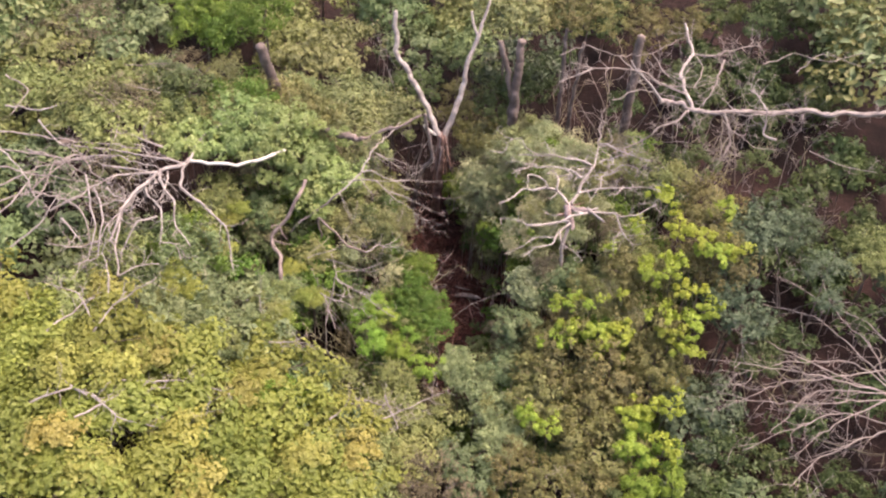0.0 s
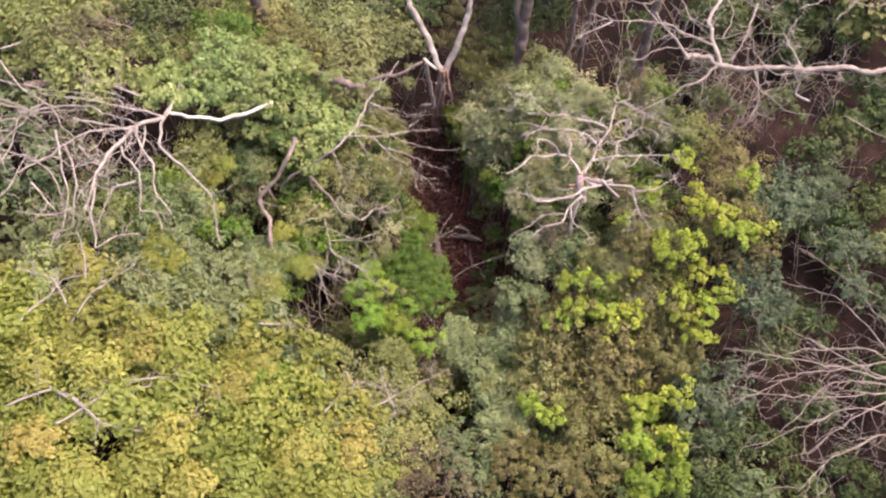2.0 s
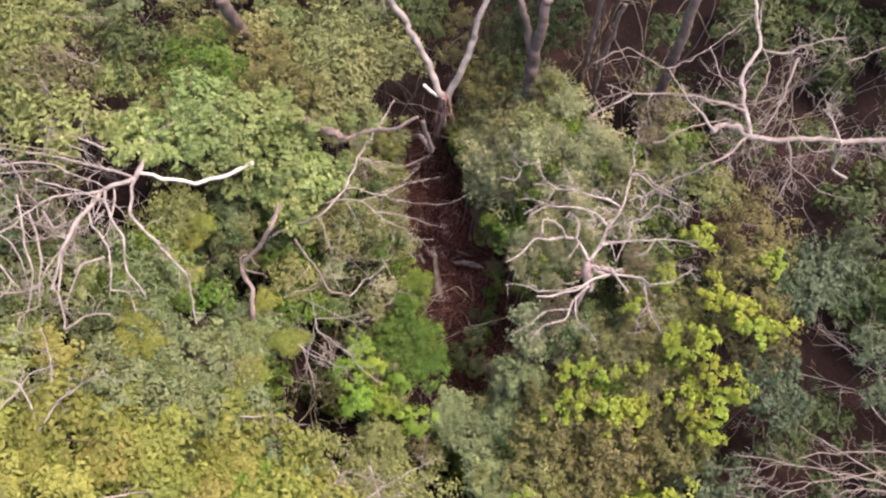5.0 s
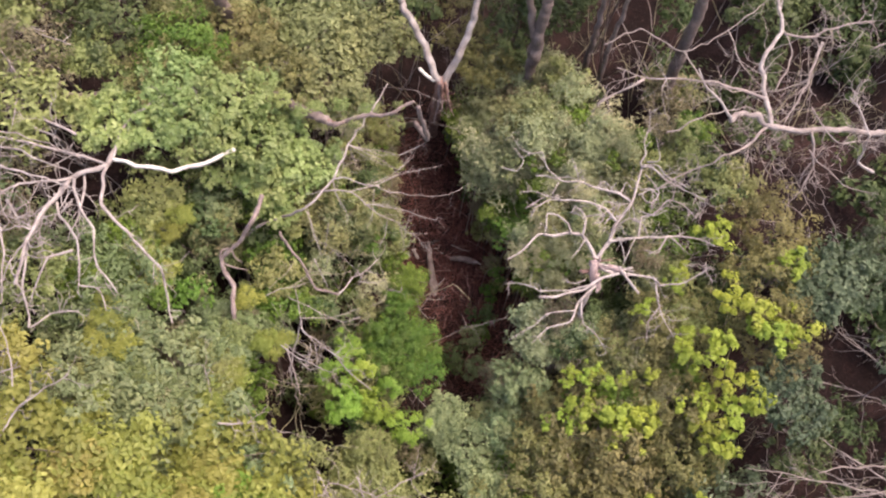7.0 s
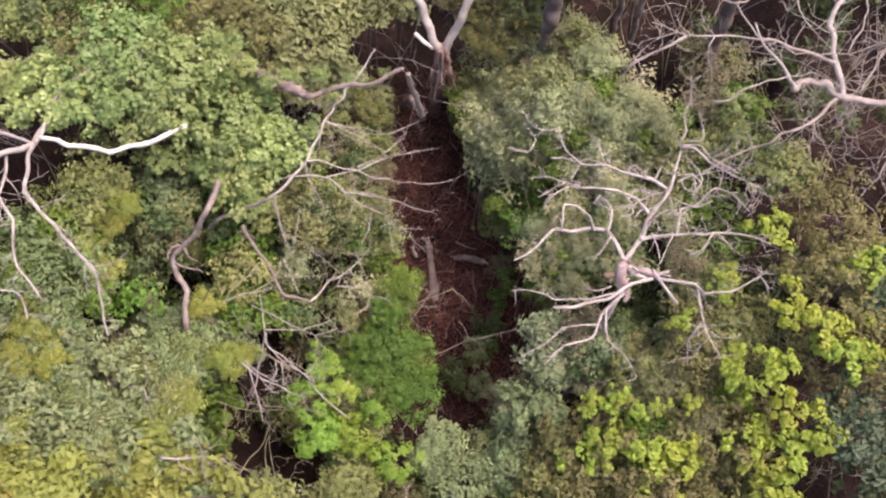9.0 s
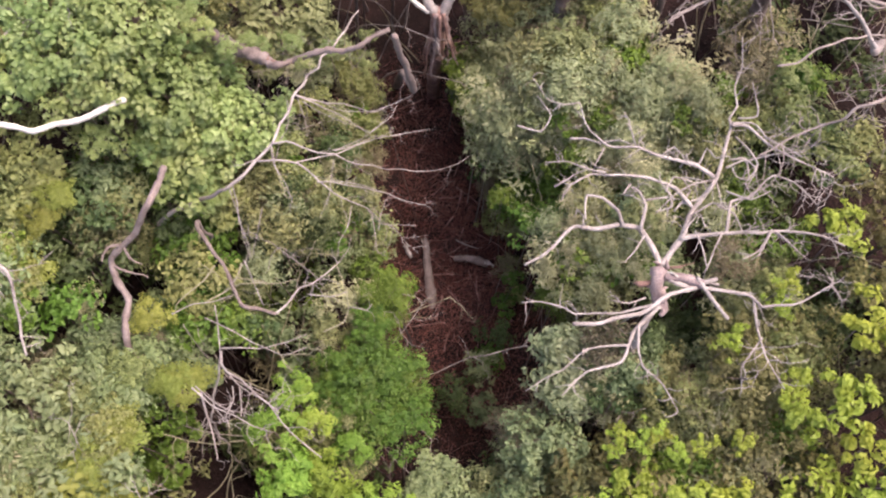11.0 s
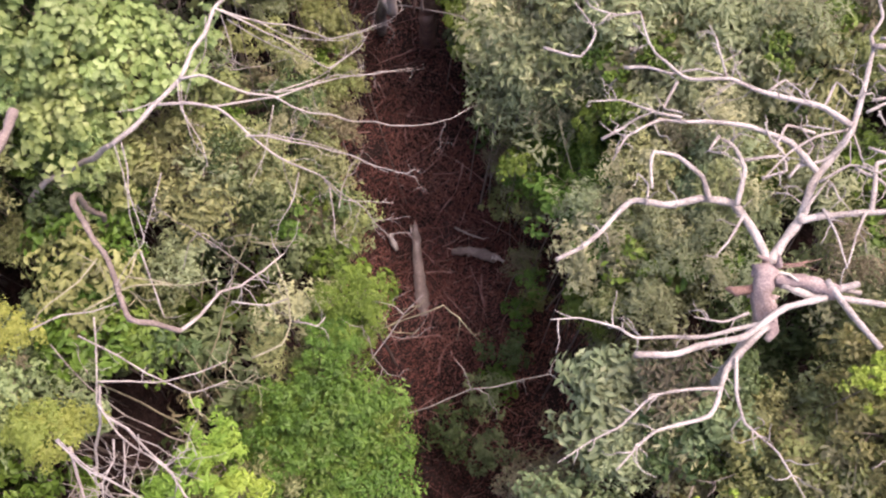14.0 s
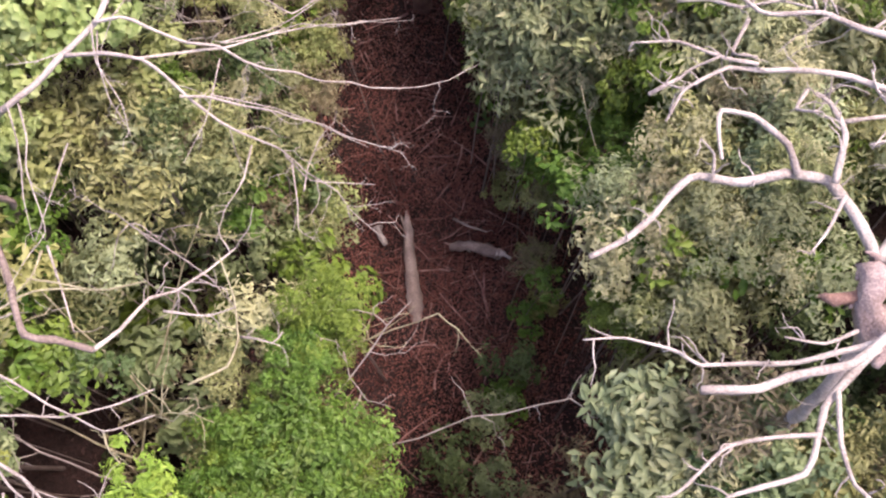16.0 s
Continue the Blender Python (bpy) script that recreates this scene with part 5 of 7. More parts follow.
limb(dead, PALE, 0.041, 0.012, (5.71, 18.83, 2.40), (5.30, 19.03, 2.42), (4.72, 19.22, 2.43), (4.21, 19.38, 2.45), (3.69, 19.39, 2.47), (3.36, 19.66, 2.48), (3.14, 20.24, 2.50), twigs=11, length=0.521, depth=2, twig_r=0.013)
limb(dead, PALE, 0.017, 0.007, (4.23, 19.41, 2.40), (4.13, 19.84, 2.50), (3.98, 20.03, 2.60), twigs=6, length=0.33, depth=1, twig_r=0.013)
limb(dead, PALE, 0.017, 0.005, (3.14, 20.24, 2.50), (2.83, 20.19, 2.50), (2.48, 20.30, 2.50), (2.21, 20.76, 2.50), twigs=9, length=0.332, depth=1, twig_r=0.013)
limb(dead, PALE, 0.046, 0.015, (5.09, 17.64, 2.10), (5.44, 17.79, 2.14), (5.94, 17.76, 2.18), (6.78, 17.88, 2.22), (7.45, 17.82, 2.26), (8.09, 17.61, 2.30), twigs=13, length=0.673, depth=2, twig_r=0.013)
limb(dead, PALE, 0.034, 0.010, (5.93, 17.74, 2.20), (6.04, 18.44, 2.24), (6.46, 18.54, 2.28), (6.91, 18.98, 2.32), (7.23, 18.88, 2.36), (7.60, 18.37, 2.40), twigs=12, length=0.535, depth=2, twig_r=0.013)
limb(dead, PINK, 0.095, 0.080, (4.83, 16.94, 1.95), (5.10, 16.91, 1.98), (5.36, 16.83, 2.00), (5.52, 16.78, 2.02), name="broken_limb", twigs=0, rough=0.16, sides=12, label="torn purplish-grey limb")
limb(dead, PALE, 0.050, 0.046, (5.40, 16.82, 2.05), (5.58, 16.87, 2.06), (5.76, 16.90, 2.08), name="broken_limb", twigs=0, rough=0.1)
limb(dead, PALE, 0.047, 0.036, (5.40, 16.92, 2.05), (5.63, 16.51, 2.12), (5.89, 16.09, 2.20), twigs=0)
limb(dead, PALE, 0.042, 0.012, (5.51, 16.71, 2.05), (6.33, 16.58, 2.10), (6.55, 16.32, 2.15), (6.78, 16.36, 2.20), (7.25, 16.50, 2.25), (7.85, 16.87, 2.30), twigs=12, length=0.673, depth=2, twig_r=0.013)
limb(dead, PALE, 0.029, 0.008, (6.41, 16.50, 2.10), (6.49, 15.97, 2.13), (6.57, 15.45, 2.17), (6.83, 14.85, 2.20), twigs=10, length=0.673, depth=2, twig_r=0.013)
limb(dead, PALE, 0.021, 0.007, (6.52, 15.80, 2.10), (6.27, 15.46, 2.10), (6.08, 15.19, 2.10), (6.10, 14.78, 2.10), twigs=9, length=0.406, depth=1, twig_r=0.013)
limb(dead, PALE, 0.043, 0.036, (5.40, 16.73, 2.00), (4.93, 16.57, 2.07), (4.34, 16.17, 2.15), (3.61, 15.86, 2.22), (3.09, 15.80, 2.30), twigs=0)
limb(dead, PALE, 0.032, 0.008, (4.72, 16.41, 1.90), (4.38, 16.27, 1.95), (3.81, 16.10, 2.00), (3.17, 16.00, 2.05), (2.84, 16.13, 2.10), (2.51, 16.22, 2.15), (2.15, 16.18, 2.20), twigs=11, length=0.385, depth=1, twig_r=0.013)
limb(dead, PALE, 0.047, 0.009, (4.75, 16.40, 1.80), (4.36, 15.94, 1.84), (4.14, 15.58, 1.88), (3.97, 15.24, 1.92), (3.41, 14.99, 1.96), (2.94, 14.55, 2.00), twigs=10, length=0.382, depth=1, twig_r=0.013)
limb(dead, PALE, 0.023, 0.007, (4.15, 15.58, 1.90), (3.73, 15.53, 1.95), (3.41, 15.41, 2.00), (2.93, 15.05, 2.05), (2.28, 14.57, 2.10), twigs=9, length=0.252, depth=1, twig_r=0.013)
limb(dead, PALE, 0.027, 0.007, (4.34, 15.96, 1.90), (4.33, 15.58, 1.93), (4.35, 15.17, 1.95), (4.72, 14.87, 1.97), (4.99, 14.40, 2.00), twigs=10, length=0.437, depth=1, twig_r=0.013)

reach = thing("bare_branch_tree", "bare tree with long pale branches reaching over the clearing", "tree")
limb(reach, TWIG, 0.040, 0.065, (-3.95, 18.71, 0.90), (-4.89, 18.86, -0.17), (-5.90, 18.69, -1.17), (-6.68, 18.30, -5.93), name="trunk", twigs=0)
limb(reach, PALE, 0.036, 0.019, (-3.95, 18.71, 0.90), (-3.54, 19.04, 1.03), (-3.09, 19.65, 1.17), (-2.70, 20.79, 1.30), (-2.41, 21.61, 1.11), (-2.05, 22.45, 0.80), (-1.69, 23.54, 0.49), twigs=5, length=0.812, depth=2, flat=0.35, spread=0.75, twig_r=0.00667)
limb(reach, PALE, 0.024, 0.004, (-3.33, 19.29, 1.10), (-2.46, 19.28, 1.12), (-2.01, 19.01, 0.75), (-1.56, 18.88, 0.41), (-0.82, 18.75, -0.14), (-0.29, 18.37, -0.49), (0.05, 18.14, -0.70), twigs=10, length=0.63, depth=2, flat=0.35, spread=0.75, twig_r=0.00687)
limb(reach, PALE, 0.019, 0.004, (-2.56, 19.30, 1.10), (-1.85, 19.79, 0.59), (-0.99, 20.59, -0.07), (-0.42, 20.98, -0.45), (0.04, 21.24, -0.72), twigs=5, length=0.496, depth=2, flat=0.35, spread=0.75, twig_r=0.00709)
limb(reach, PALE, 0.020, 0.004, (-3.06, 19.66, 1.20), (-2.58, 19.63, 1.25), (-1.83, 19.72, 0.72), (-0.90, 19.78, 0.05), (0.08, 20.13, -0.60), (0.72, 20.44, -0.97), (1.10, 20.87, -1.16), twigs=5, length=0.504, depth=2, flat=0.35, spread=0.75, twig_r=0.00721)
limb(reach, PALE, 0.016, 0.004, (-2.70, 20.79, 1.30), (-1.97, 20.90, 0.79), (-1.23, 21.12, 0.22), (-0.67, 21.57, -0.18), (-0.19, 22.23, -0.50), twigs=5, length=0.582, depth=2, flat=0.35, spread=0.75, twig_r=0.00713)
limb(reach, PALE, 0.016, 0.004, (-2.65, 20.77, 1.30), (-1.94, 20.72, 0.78), (-1.17, 20.53, 0.23), (-0.67, 21.49, -0.15), twigs=3, length=0.431, depth=2, flat=0.35, spread=0.75, twig_r=0.007)
limb(reach, PALE, 0.016, 0.004, (-2.08, 18.99, 0.89), (-1.23, 19.26, 0.18), (-0.48, 19.29, -0.38), (0.24, 19.34, -0.87), twigs=6, length=0.438, depth=2, flat=0.35, spread=0.75, twig_r=0.0071)
limb(reach, PALE, 0.012, 0.003, (-3.08, 19.64, 1.20), (-2.98, 19.20, 1.10), (-2.70, 18.84, 1.00), (-2.52, 18.47, 0.90), twigs=3, length=0.257, depth=2, flat=0.35, spread=0.75, twig_r=0.00642)
limb(reach, PALE, 0.012, 0.003, (-3.83, 18.83, 0.90), (-3.57, 18.04, 0.80), (-3.28, 17.38, 0.70), (-3.58, 16.80, 0.60), twigs=3, length=0.39, depth=2, flat=0.35, spread=0.75, twig_r=0.00632)

slim = thing("slim_bare_sapling", "slim yellowish bare sapling leaning through the scrub", "tree")
limb(slim, PALE, 0.021, 0.031, (-3.76, 15.51, 0.00), (-3.95, 15.04, -0.87), (-4.22, 14.42, -1.80), (-4.31, 13.92, -6.83), name="trunk", twigs=0)
limb(slim, PALE, 0.022, 0.012, (-3.76, 15.51, 0.00), (-3.67, 15.24, -0.02), (-3.24, 14.86, -0.04), (-2.52, 14.32, -0.06), (-2.10, 13.95, -0.08), (-1.51, 13.52, -0.10), twigs=7, length=0.872, depth=2)
limb(slim, PALE, 0.019, 0.010, (-4.33, 14.79, -0.30), (-3.88, 14.45, -0.27), (-3.18, 14.22, -0.23), (-2.59, 13.98, -0.20), twigs=7, length=0.728, depth=2)
limb(slim, TWIG, 0.026, 0.015, (-4.16, 14.73, -0.40), (-3.92, 14.23, -0.55), (-3.68, 13.45, -0.70), twigs=4, length=0.723, depth=2)

curl = thing("curly_trunk_tree", "snapped brown trunk with a twisted bend among leaves", "tree")
limb(curl, LOGWOOD, 0.068, 0.089, (-5.09, 18.88, 1.50), (-5.27, 18.05, 1.40), (-5.80, 17.68, 0.56), (-6.38, 17.38, -0.06), (-6.31, 17.04, -0.24), (-6.00, 16.58, -0.34), (-5.93, 15.66, -0.64), (-6.41, 15.48, -6.17), name="trunk", twigs=9, length=0.846, depth=1, rough=0.08)

bow = thing("bowed_tree", "bowed brown trunk that curves up to a thin pale limb", "tree")
limb(bow, BARK, 0.037, 0.061, (-2.70, 16.28, 0.28), (-3.17, 16.34, 0.50), (-3.61, 16.72, 0.40), (-3.97, 17.39, 0.30), (-4.61, 18.27, -0.10), (-5.13, 18.84, -6.59), name="trunk", twigs=0, rough=0.10, kink=0.06)
limb(bow, PALE, 0.026, 0.011, (-2.70, 16.28, 0.28), (-2.41, 16.78, 0.00), (-2.08, 17.32, -0.32), (-1.65, 17.86, -0.69), twigs=11, length=0.59, depth=1)

fallen = thing("fallen_tree", "thick grey-brown fallen trunk lying across the scrub", "tree")
limb(fallen, BARK, 0.135, 0.175, (-3.40, 21.65, 1.25), (-4.30, 22.00, 1.20), (-5.20, 22.50, 1.10), (-6.50, 22.70, 1.00), (-8.25, 22.80, 0.90), (-9.97, 22.60, 0.85), (-11.65, 22.16, 0.85), (-13.33, 21.82, 0.88), (-15.36, 21.51, 0.90), name="trunk", twigs=0, rough=0.13, sides=14, kink=0.05)
limb(fallen, RED, 0.120, 0.020, (-3.45, 21.66, 1.25), (-3.25, 21.60, 1.27), (-3.02, 21.50, 1.30), name="splinter", twigs=0, rough=0.2, label="torn reddish end of the trunk")
limb(fallen, LOGWOOD, 0.045, 0.085, (-0.73, 21.88, 2.25), (-1.94, 21.56, 1.75), (-3.21, 21.50, 1.20), (-3.40, 21.65, 1.20), twigs=12, length=0.7, depth=2, sides=10, rough=0.14, kink=0.09, twig_r=0.008)

leaning = thing("bare_dead_tree", "large bare dead tree with long twisted grey limbs", "tree")
limb(leaning, TWIG, 0.086, 0.115, (-9.75, 19.51, 1.70), (-9.66, 20.39, 1.43), (-10.05, 21.88, 0.83), (-10.38, 23.03, -0.10), name="trunk", twigs=0)
limb(leaning, PALE, 0.082, 0.049, (-9.75, 19.51, 1.70), (-10.70, 18.99, 1.75), (-11.16, 18.15, 1.80), (-11.53, 16.90, 1.85), (-11.85, 15.75, 1.34), twigs=14, length=1.18, depth=2)
limb(leaning, PALE, 0.058, 0.019, (-9.75, 19.51, 1.70), (-9.37, 20.95, 1.83), (-8.75, 21.47, 1.97), (-7.64, 22.12, 2.10), twigs=7, length=0.779, depth=2)
limb(leaning, PALE, 0.059, 0.024, (-9.75, 19.51, 1.70), (-9.69, 18.26, 1.70), (-8.69, 17.25, 1.70), (-7.74, 16.39, 1.44), (-7.37, 15.01, 0.70), twigs=10, length=0.918, depth=2)
limb(leaning, WHITE, 0.058, 0.063, (-9.62, 19.70, 1.70), (-8.90, 19.52, 1.75), (-7.80, 19.36, 1.80), (-6.84, 19.66, 1.85), (-5.99, 20.12, 1.90), twigs=0, label="bleached white broken limb")
limb(leaning, PALE, 0.049, 0.019, (-10.60, 18.97, 1.80), (-10.40, 18.36, 1.80), (-9.69, 17.17, 1.80), (-9.52, 16.29, 1.52), (-8.96, 15.70, 1.14), twigs=10, length=0.916, depth=2)
limb(leaning, PALE, 0.048, 0.029, (-9.75, 19.51, 1.70), (-11.55, 19.95, 1.77), (-12.55, 20.09, 1.83), (-14.24, 20.32, 1.90), twigs=12, length=1.58, depth=2, twig_r=0.0192)
limb(leaning, PALE, 0.048, 0.019, (-10.68, 18.97, 1.80), (-11.62, 18.82, 1.83), (-12.50, 18.41, 1.87), (-13.79, 17.11, 1.90), twigs=12, length=1.58, depth=2, twig_r=0.0193)
limb(leaning, PALE, 0.048, 0.019, (-10.85, 20.48, 1.70), (-11.76, 20.89, 1.75), (-12.34, 21.41, 1.80), twigs=9, length=1.43, depth=2, twig_r=0.0192)
limb(leaning, PALE, 0.045, 0.020, (-11.55, 16.92, 1.80), (-11.67, 15.80, 1.23), (-11.43, 14.65, 0.75), (-10.89, 15.16, 0.78), (-10.10, 15.21, 0.77), twigs=12, length=1.08, depth=2)

right = thing("bare_crooked_tree", "bare grey tree with a horizontal trunk and fine twigs", "tree")
limb(right, TWIG, 0.100, 0.081, (21.90, 21.14, 3.10), (17.97, 21.10, 3.13), (14.81, 21.06, 3.16), (12.74, 21.13, 3.19), (10.85, 20.94, 3.21), (9.60, 21.05, 3.24), (8.77, 21.33, 3.48), (8.31, 20.80, 3.87), name="trunk", kink=0.06, rough=0.09, twigs=30, length=1.1, depth=2, twig_r=0.017)
limb(right, PALE, 0.077, 0.045, (9.66, 21.02, 3.30), (9.54, 21.96, 3.40), (9.45, 22.82, 3.50), (9.68, 23.42, 3.60), (10.09, 23.95, 3.70), (10.06, 24.75, 3.80), (10.04, 25.87, 3.90), twigs=10, length=1.1, depth=2, twig_r=0.017)
limb(right, PALE, 0.052, 0.017, (8.41, 20.86, 3.79), (8.06, 20.91, 4.26), (7.36, 21.15, 4.96), (7.10, 21.62, 5.16), twigs=5, length=0.594, depth=2, twig_r=0.017)
limb(right, TWIG, 0.044, 0.013, (9.54, 21.87, 3.40), (8.73, 21.90, 3.72), (7.32, 21.47, 4.86), (5.64, 21.33, 4.96), (4.88, 21.58, 5.06), twigs=11, length=1.17, depth=2, twig_r=0.0175)
limb(right, TWIG, 0.039, 0.012, (5.64, 21.33, 4.96), (5.03, 20.95, 4.96), (4.43, 20.58, 4.96), twigs=9, length=0.766, depth=2, twig_r=0.0172)
limb(right, TWIG, 0.046, 0.014, (9.58, 21.02, 3.30), (8.40, 19.97, 3.33), (7.45, 19.77, 2.67), (6.47, 19.18, 2.70), twigs=14, length=0.995, depth=2, twig_r=0.017)
limb(right, TWIG, 0.046, 0.014, (10.81, 20.89, 3.30), (11.12, 20.21, 2.45), (10.69, 19.39, 2.30), twigs=14, length=0.999, depth=2, twig_r=0.017)
limb(right, TWIG, 0.045, 0.014, (10.14, 23.88, 3.80), (10.93, 23.82, 3.80), (11.78, 24.24, 3.80), (12.91, 24.49, 3.80), twigs=18, length=1.1, depth=2, twig_r=0.017)
limb(right, TWIG, 0.045, 0.014, (11.33, 23.79, 3.60), (10.73, 22.31, 3.50), (10.01, 21.07, 3.40), twigs=12, length=0.978, depth=2, twig_r=0.017)
limb(right, PALE, 0.046, 0.018, (12.77, 19.99, 2.70), (12.35, 20.28, 2.77), (12.42, 20.74, 3.53), (11.91, 21.94, 3.60), twigs=14, length=0.996, depth=2, twig_r=0.017)

fan = thing("bare_twiggy_shrub", "wide fan of bare pinkish-grey twigs without leaves", "shrub")
limb(fan, TWIG, 0.051, 0.051, (17.59, 9.13, -4.67), (16.76, 9.60, -1.40), (15.68, 10.88, -0.80), name="trunk", twigs=0)
limb(fan, TWIG, 0.029, 0.010, (15.68, 10.88, -0.80), (14.58, 12.12, -0.67), (12.37, 12.02, -0.53), (10.07, 11.35, -0.40), twigs=9, length=1.75, depth=2, twig_r=0.0144, flat=0.3, spread=0.5)
limb(fan, TWIG, 0.029, 0.010, (15.68, 10.88, -0.80), (12.95, 10.95, -0.67), (11.85, 9.97, -0.53), (10.79, 9.02, -0.40), twigs=9, length=1.74, depth=2, twig_r=0.0144, flat=0.3, spread=0.5)
limb(fan, TWIG, 0.029, 0.010, (15.64, 10.69, -0.80), (13.28, 11.88, -0.63), (11.58, 12.94, -0.47), (10.34, 13.64, -0.30), twigs=9, length=1.75, depth=2, twig_r=0.0144, flat=0.3, spread=0.5)
limb(fan, TWIG, 0.029, 0.010, (15.86, 10.88, -0.80), (14.61, 12.92, -0.70), (13.67, 14.06, -0.60), (11.84, 14.58, -0.50), twigs=9, length=1.75, depth=2, twig_r=0.0144, flat=0.3, spread=0.5)
limb(fan, TWIG, 0.029, 0.010, (15.64, 10.69, -0.80), (13.02, 10.39, -0.63), (11.18, 10.30, -0.47), (9.41, 10.57, -0.30), twigs=9, length=1.74, depth=2, twig_r=0.0144, flat=0.3, spread=0.5)
limb(fan, TWIG, 0.029, 0.010, (15.68, 10.88, -0.80), (14.04, 10.07, -0.70), (12.81, 9.30, -0.60), (11.57, 8.38, -0.50), twigs=9, length=1.74, depth=2, twig_r=0.0144, flat=0.3, spread=0.5)
limb(fan, TWIG, 0.029, 0.010, (15.68, 10.88, -0.80), (14.20, 11.14, -0.57), (12.73, 11.39, -0.33), (9.32, 11.79, -0.10), twigs=9, length=1.75, depth=2, twig_r=0.0144, flat=0.3, spread=0.5)
limb(fan, TWIG, 0.029, 0.010, (15.76, 11.25, -0.80), (15.22, 13.14, -0.73), (14.63, 14.11, -0.67), (14.28, 16.39, -0.60), twigs=9, length=1.75, depth=2, twig_r=0.0144, flat=0.3, spread=0.5)
limb(fan, TWIG, 0.029, 0.010, (16.29, 12.02, -0.80), (14.29, 11.53, -0.60), (11.79, 11.02, -0.40), (9.28, 9.81, -0.20), twigs=9, length=1.75, depth=2, twig_r=0.0144, flat=0.3, spread=0.5)
limb(fan, TWIG, 0.029, 0.010, (15.62, 9.78, -0.80), (13.85, 9.00, -0.73), (12.30, 8.26, -0.67), (11.09, 7.21, -0.60), twigs=9, length=1.74, depth=2, twig_r=0.0143, flat=0.3, spread=0.5)
limb(fan, TWIG, 0.029, 0.010, (16.66, 12.04, -0.80), (15.59, 13.98, -0.77), (14.41, 14.76, -0.73), (12.58, 16.39, -0.70), twigs=9, length=1.75, depth=2, twig_r=0.0144, flat=0.3, spread=0.5)
limb(fan, TWIG, 0.029, 0.010, (15.71, 9.42, -0.80), (13.69, 10.07, -0.70), (11.41, 9.26, -0.60), (9.89, 8.50, -0.50), twigs=9, length=1.74, depth=2, twig_r=0.0143, flat=0.3, spread=0.5)

forked = thing("forked_dead_tree", "pale forked dead trunk with two snapped stems", "tree")
limb(forked, RED, 0.200, 0.170, (-0.30, 26.30, -7.70), (-0.10, 25.60, -4.60), (0.05, 24.95, -1.40), name="trunk", twigs=0, rough=0.07, sides=12, label="reddish split lower trunk")
limb(forked, PALE, 0.130, 0.100, (-0.05, 24.95, -1.45), (-0.89, 26.00, -0.04), (-1.93, 27.00, 1.57), (-1.98, 27.70, 3.20), name="stem", twigs=0, sides=10, kink=0.05)
limb(forked, PALE, 0.135, 0.090, (0.15, 24.98, -1.45), (0.86, 25.80, 0.29), (1.20, 26.40, 1.40), (1.63, 27.00, 2.56), name="stem", twigs=0, sides=10, kink=0.05)
limb(forked, PALE, 0.075, 0.060, (1.62, 26.98, 2.50), (1.88, 27.40, 3.10), (2.09, 27.80, 3.73), name="stem", twigs=0)
limb(forked, PALE, 0.065, 0.055, (1.58, 26.95, 2.45), (1.36, 27.30, 2.90), (1.30, 27.60, 3.29), name="stem", twigs=0)
for k in range(9):
    a = k * 0.7 + rng.uniform(-0.3, 0.3)
    c, e, drop = math.cos(a), math.sin(a), rng.uniform(1.2, 2.8)
    limb(forked, RED if k % 3 else PINK, 0.060, 0.020, (0.05 + 0.14 * c, 24.95 + 0.14 * e, -1.35), (0.05 + 0.26 * c, 24.85 + 0.22 * e, -1.5 - 0.4 * drop), (0.05 + 0.5 * c, 24.9 + 0.35 * e, -1.5 - drop), twigs=2, length=0.5, depth=1, name="splinter", rough=0.15, twig_r=0.01)

hollow = thing("brown_dead_tree", "brown bare trunk standing beside the litter", "tree")
limb(hollow, LOGWOOD, 0.110, 0.070, (-1.50, 26.60, -7.80), (-0.85, 23.90, -2.60), (-0.31, 21.90, -0.10), (-0.45, 21.70, 1.25), (-0.58, 21.50, 2.60), name="trunk", twigs=0, sides=10, kink=0.01, rough=0.07)

log = thing("fallen_log", "grey weathered log lying on the leaf litter", "log")
limb(log, LOGWOOD, 0.085, 0.190, (-0.20, 21.12, -7.42), (-0.12, 20.90, -7.42), (-0.07, 20.45, -7.42), (0.02, 19.95, -7.45), (0.11, 19.40, -7.55), (0.26, 18.75, -7.85), name="log", twigs=0, sides=14, rough=0.06, kink=0.012)
limb(log, LOGWOOD, 0.070, 0.015, (-0.16, 21.05, -7.40), (-0.20, 21.18, -7.38), (-0.22, 21.32, -7.37), name="splinter", twigs=0, rough=0.15, sides=6)
limb(log, LOGWOOD, 0.050, 0.012, (-0.22, 21.02, -7.42), (-0.28, 21.14, -7.42), (-0.31, 21.24, -7.42), name="splinter", twigs=0, rough=0.15, sides=6)

piece = thing("broken_log", "short broken log with a pale end on the litter", "log")
limb(piece, LOGWOOD, 0.090, 0.125, (0.70, 20.62, -7.40), (1.06, 20.70, -7.38), (1.38, 20.62, -7.38), (1.66, 20.54, -7.38), name="log", twigs=2, length=0.27, depth=1, sides=12, rough=0.12, kink=0.03)
limb(piece, PALE, 0.105, 0.035, (1.60, 20.56, -7.38), (1.76, 20.50, -7.37), (1.88, 20.46, -7.37), name="broken_end", twigs=0, rough=0.2, sides=8, label="pale broken end")

bark = thing("bark_slab", "pale curled slab of bark lying on the leaf litter", "bark")
limb(bark, PALE, 0.085, 0.045, (-0.74, 20.98, -7.45), (-0.64, 20.82, -7.43), (-0.56, 20.62, -7.45), name="bark", twigs=0, rough=0.2, sides=8)

stick = thing("fallen_branch", "thin bent pinkish branch lying on the leaf litter", "branch")
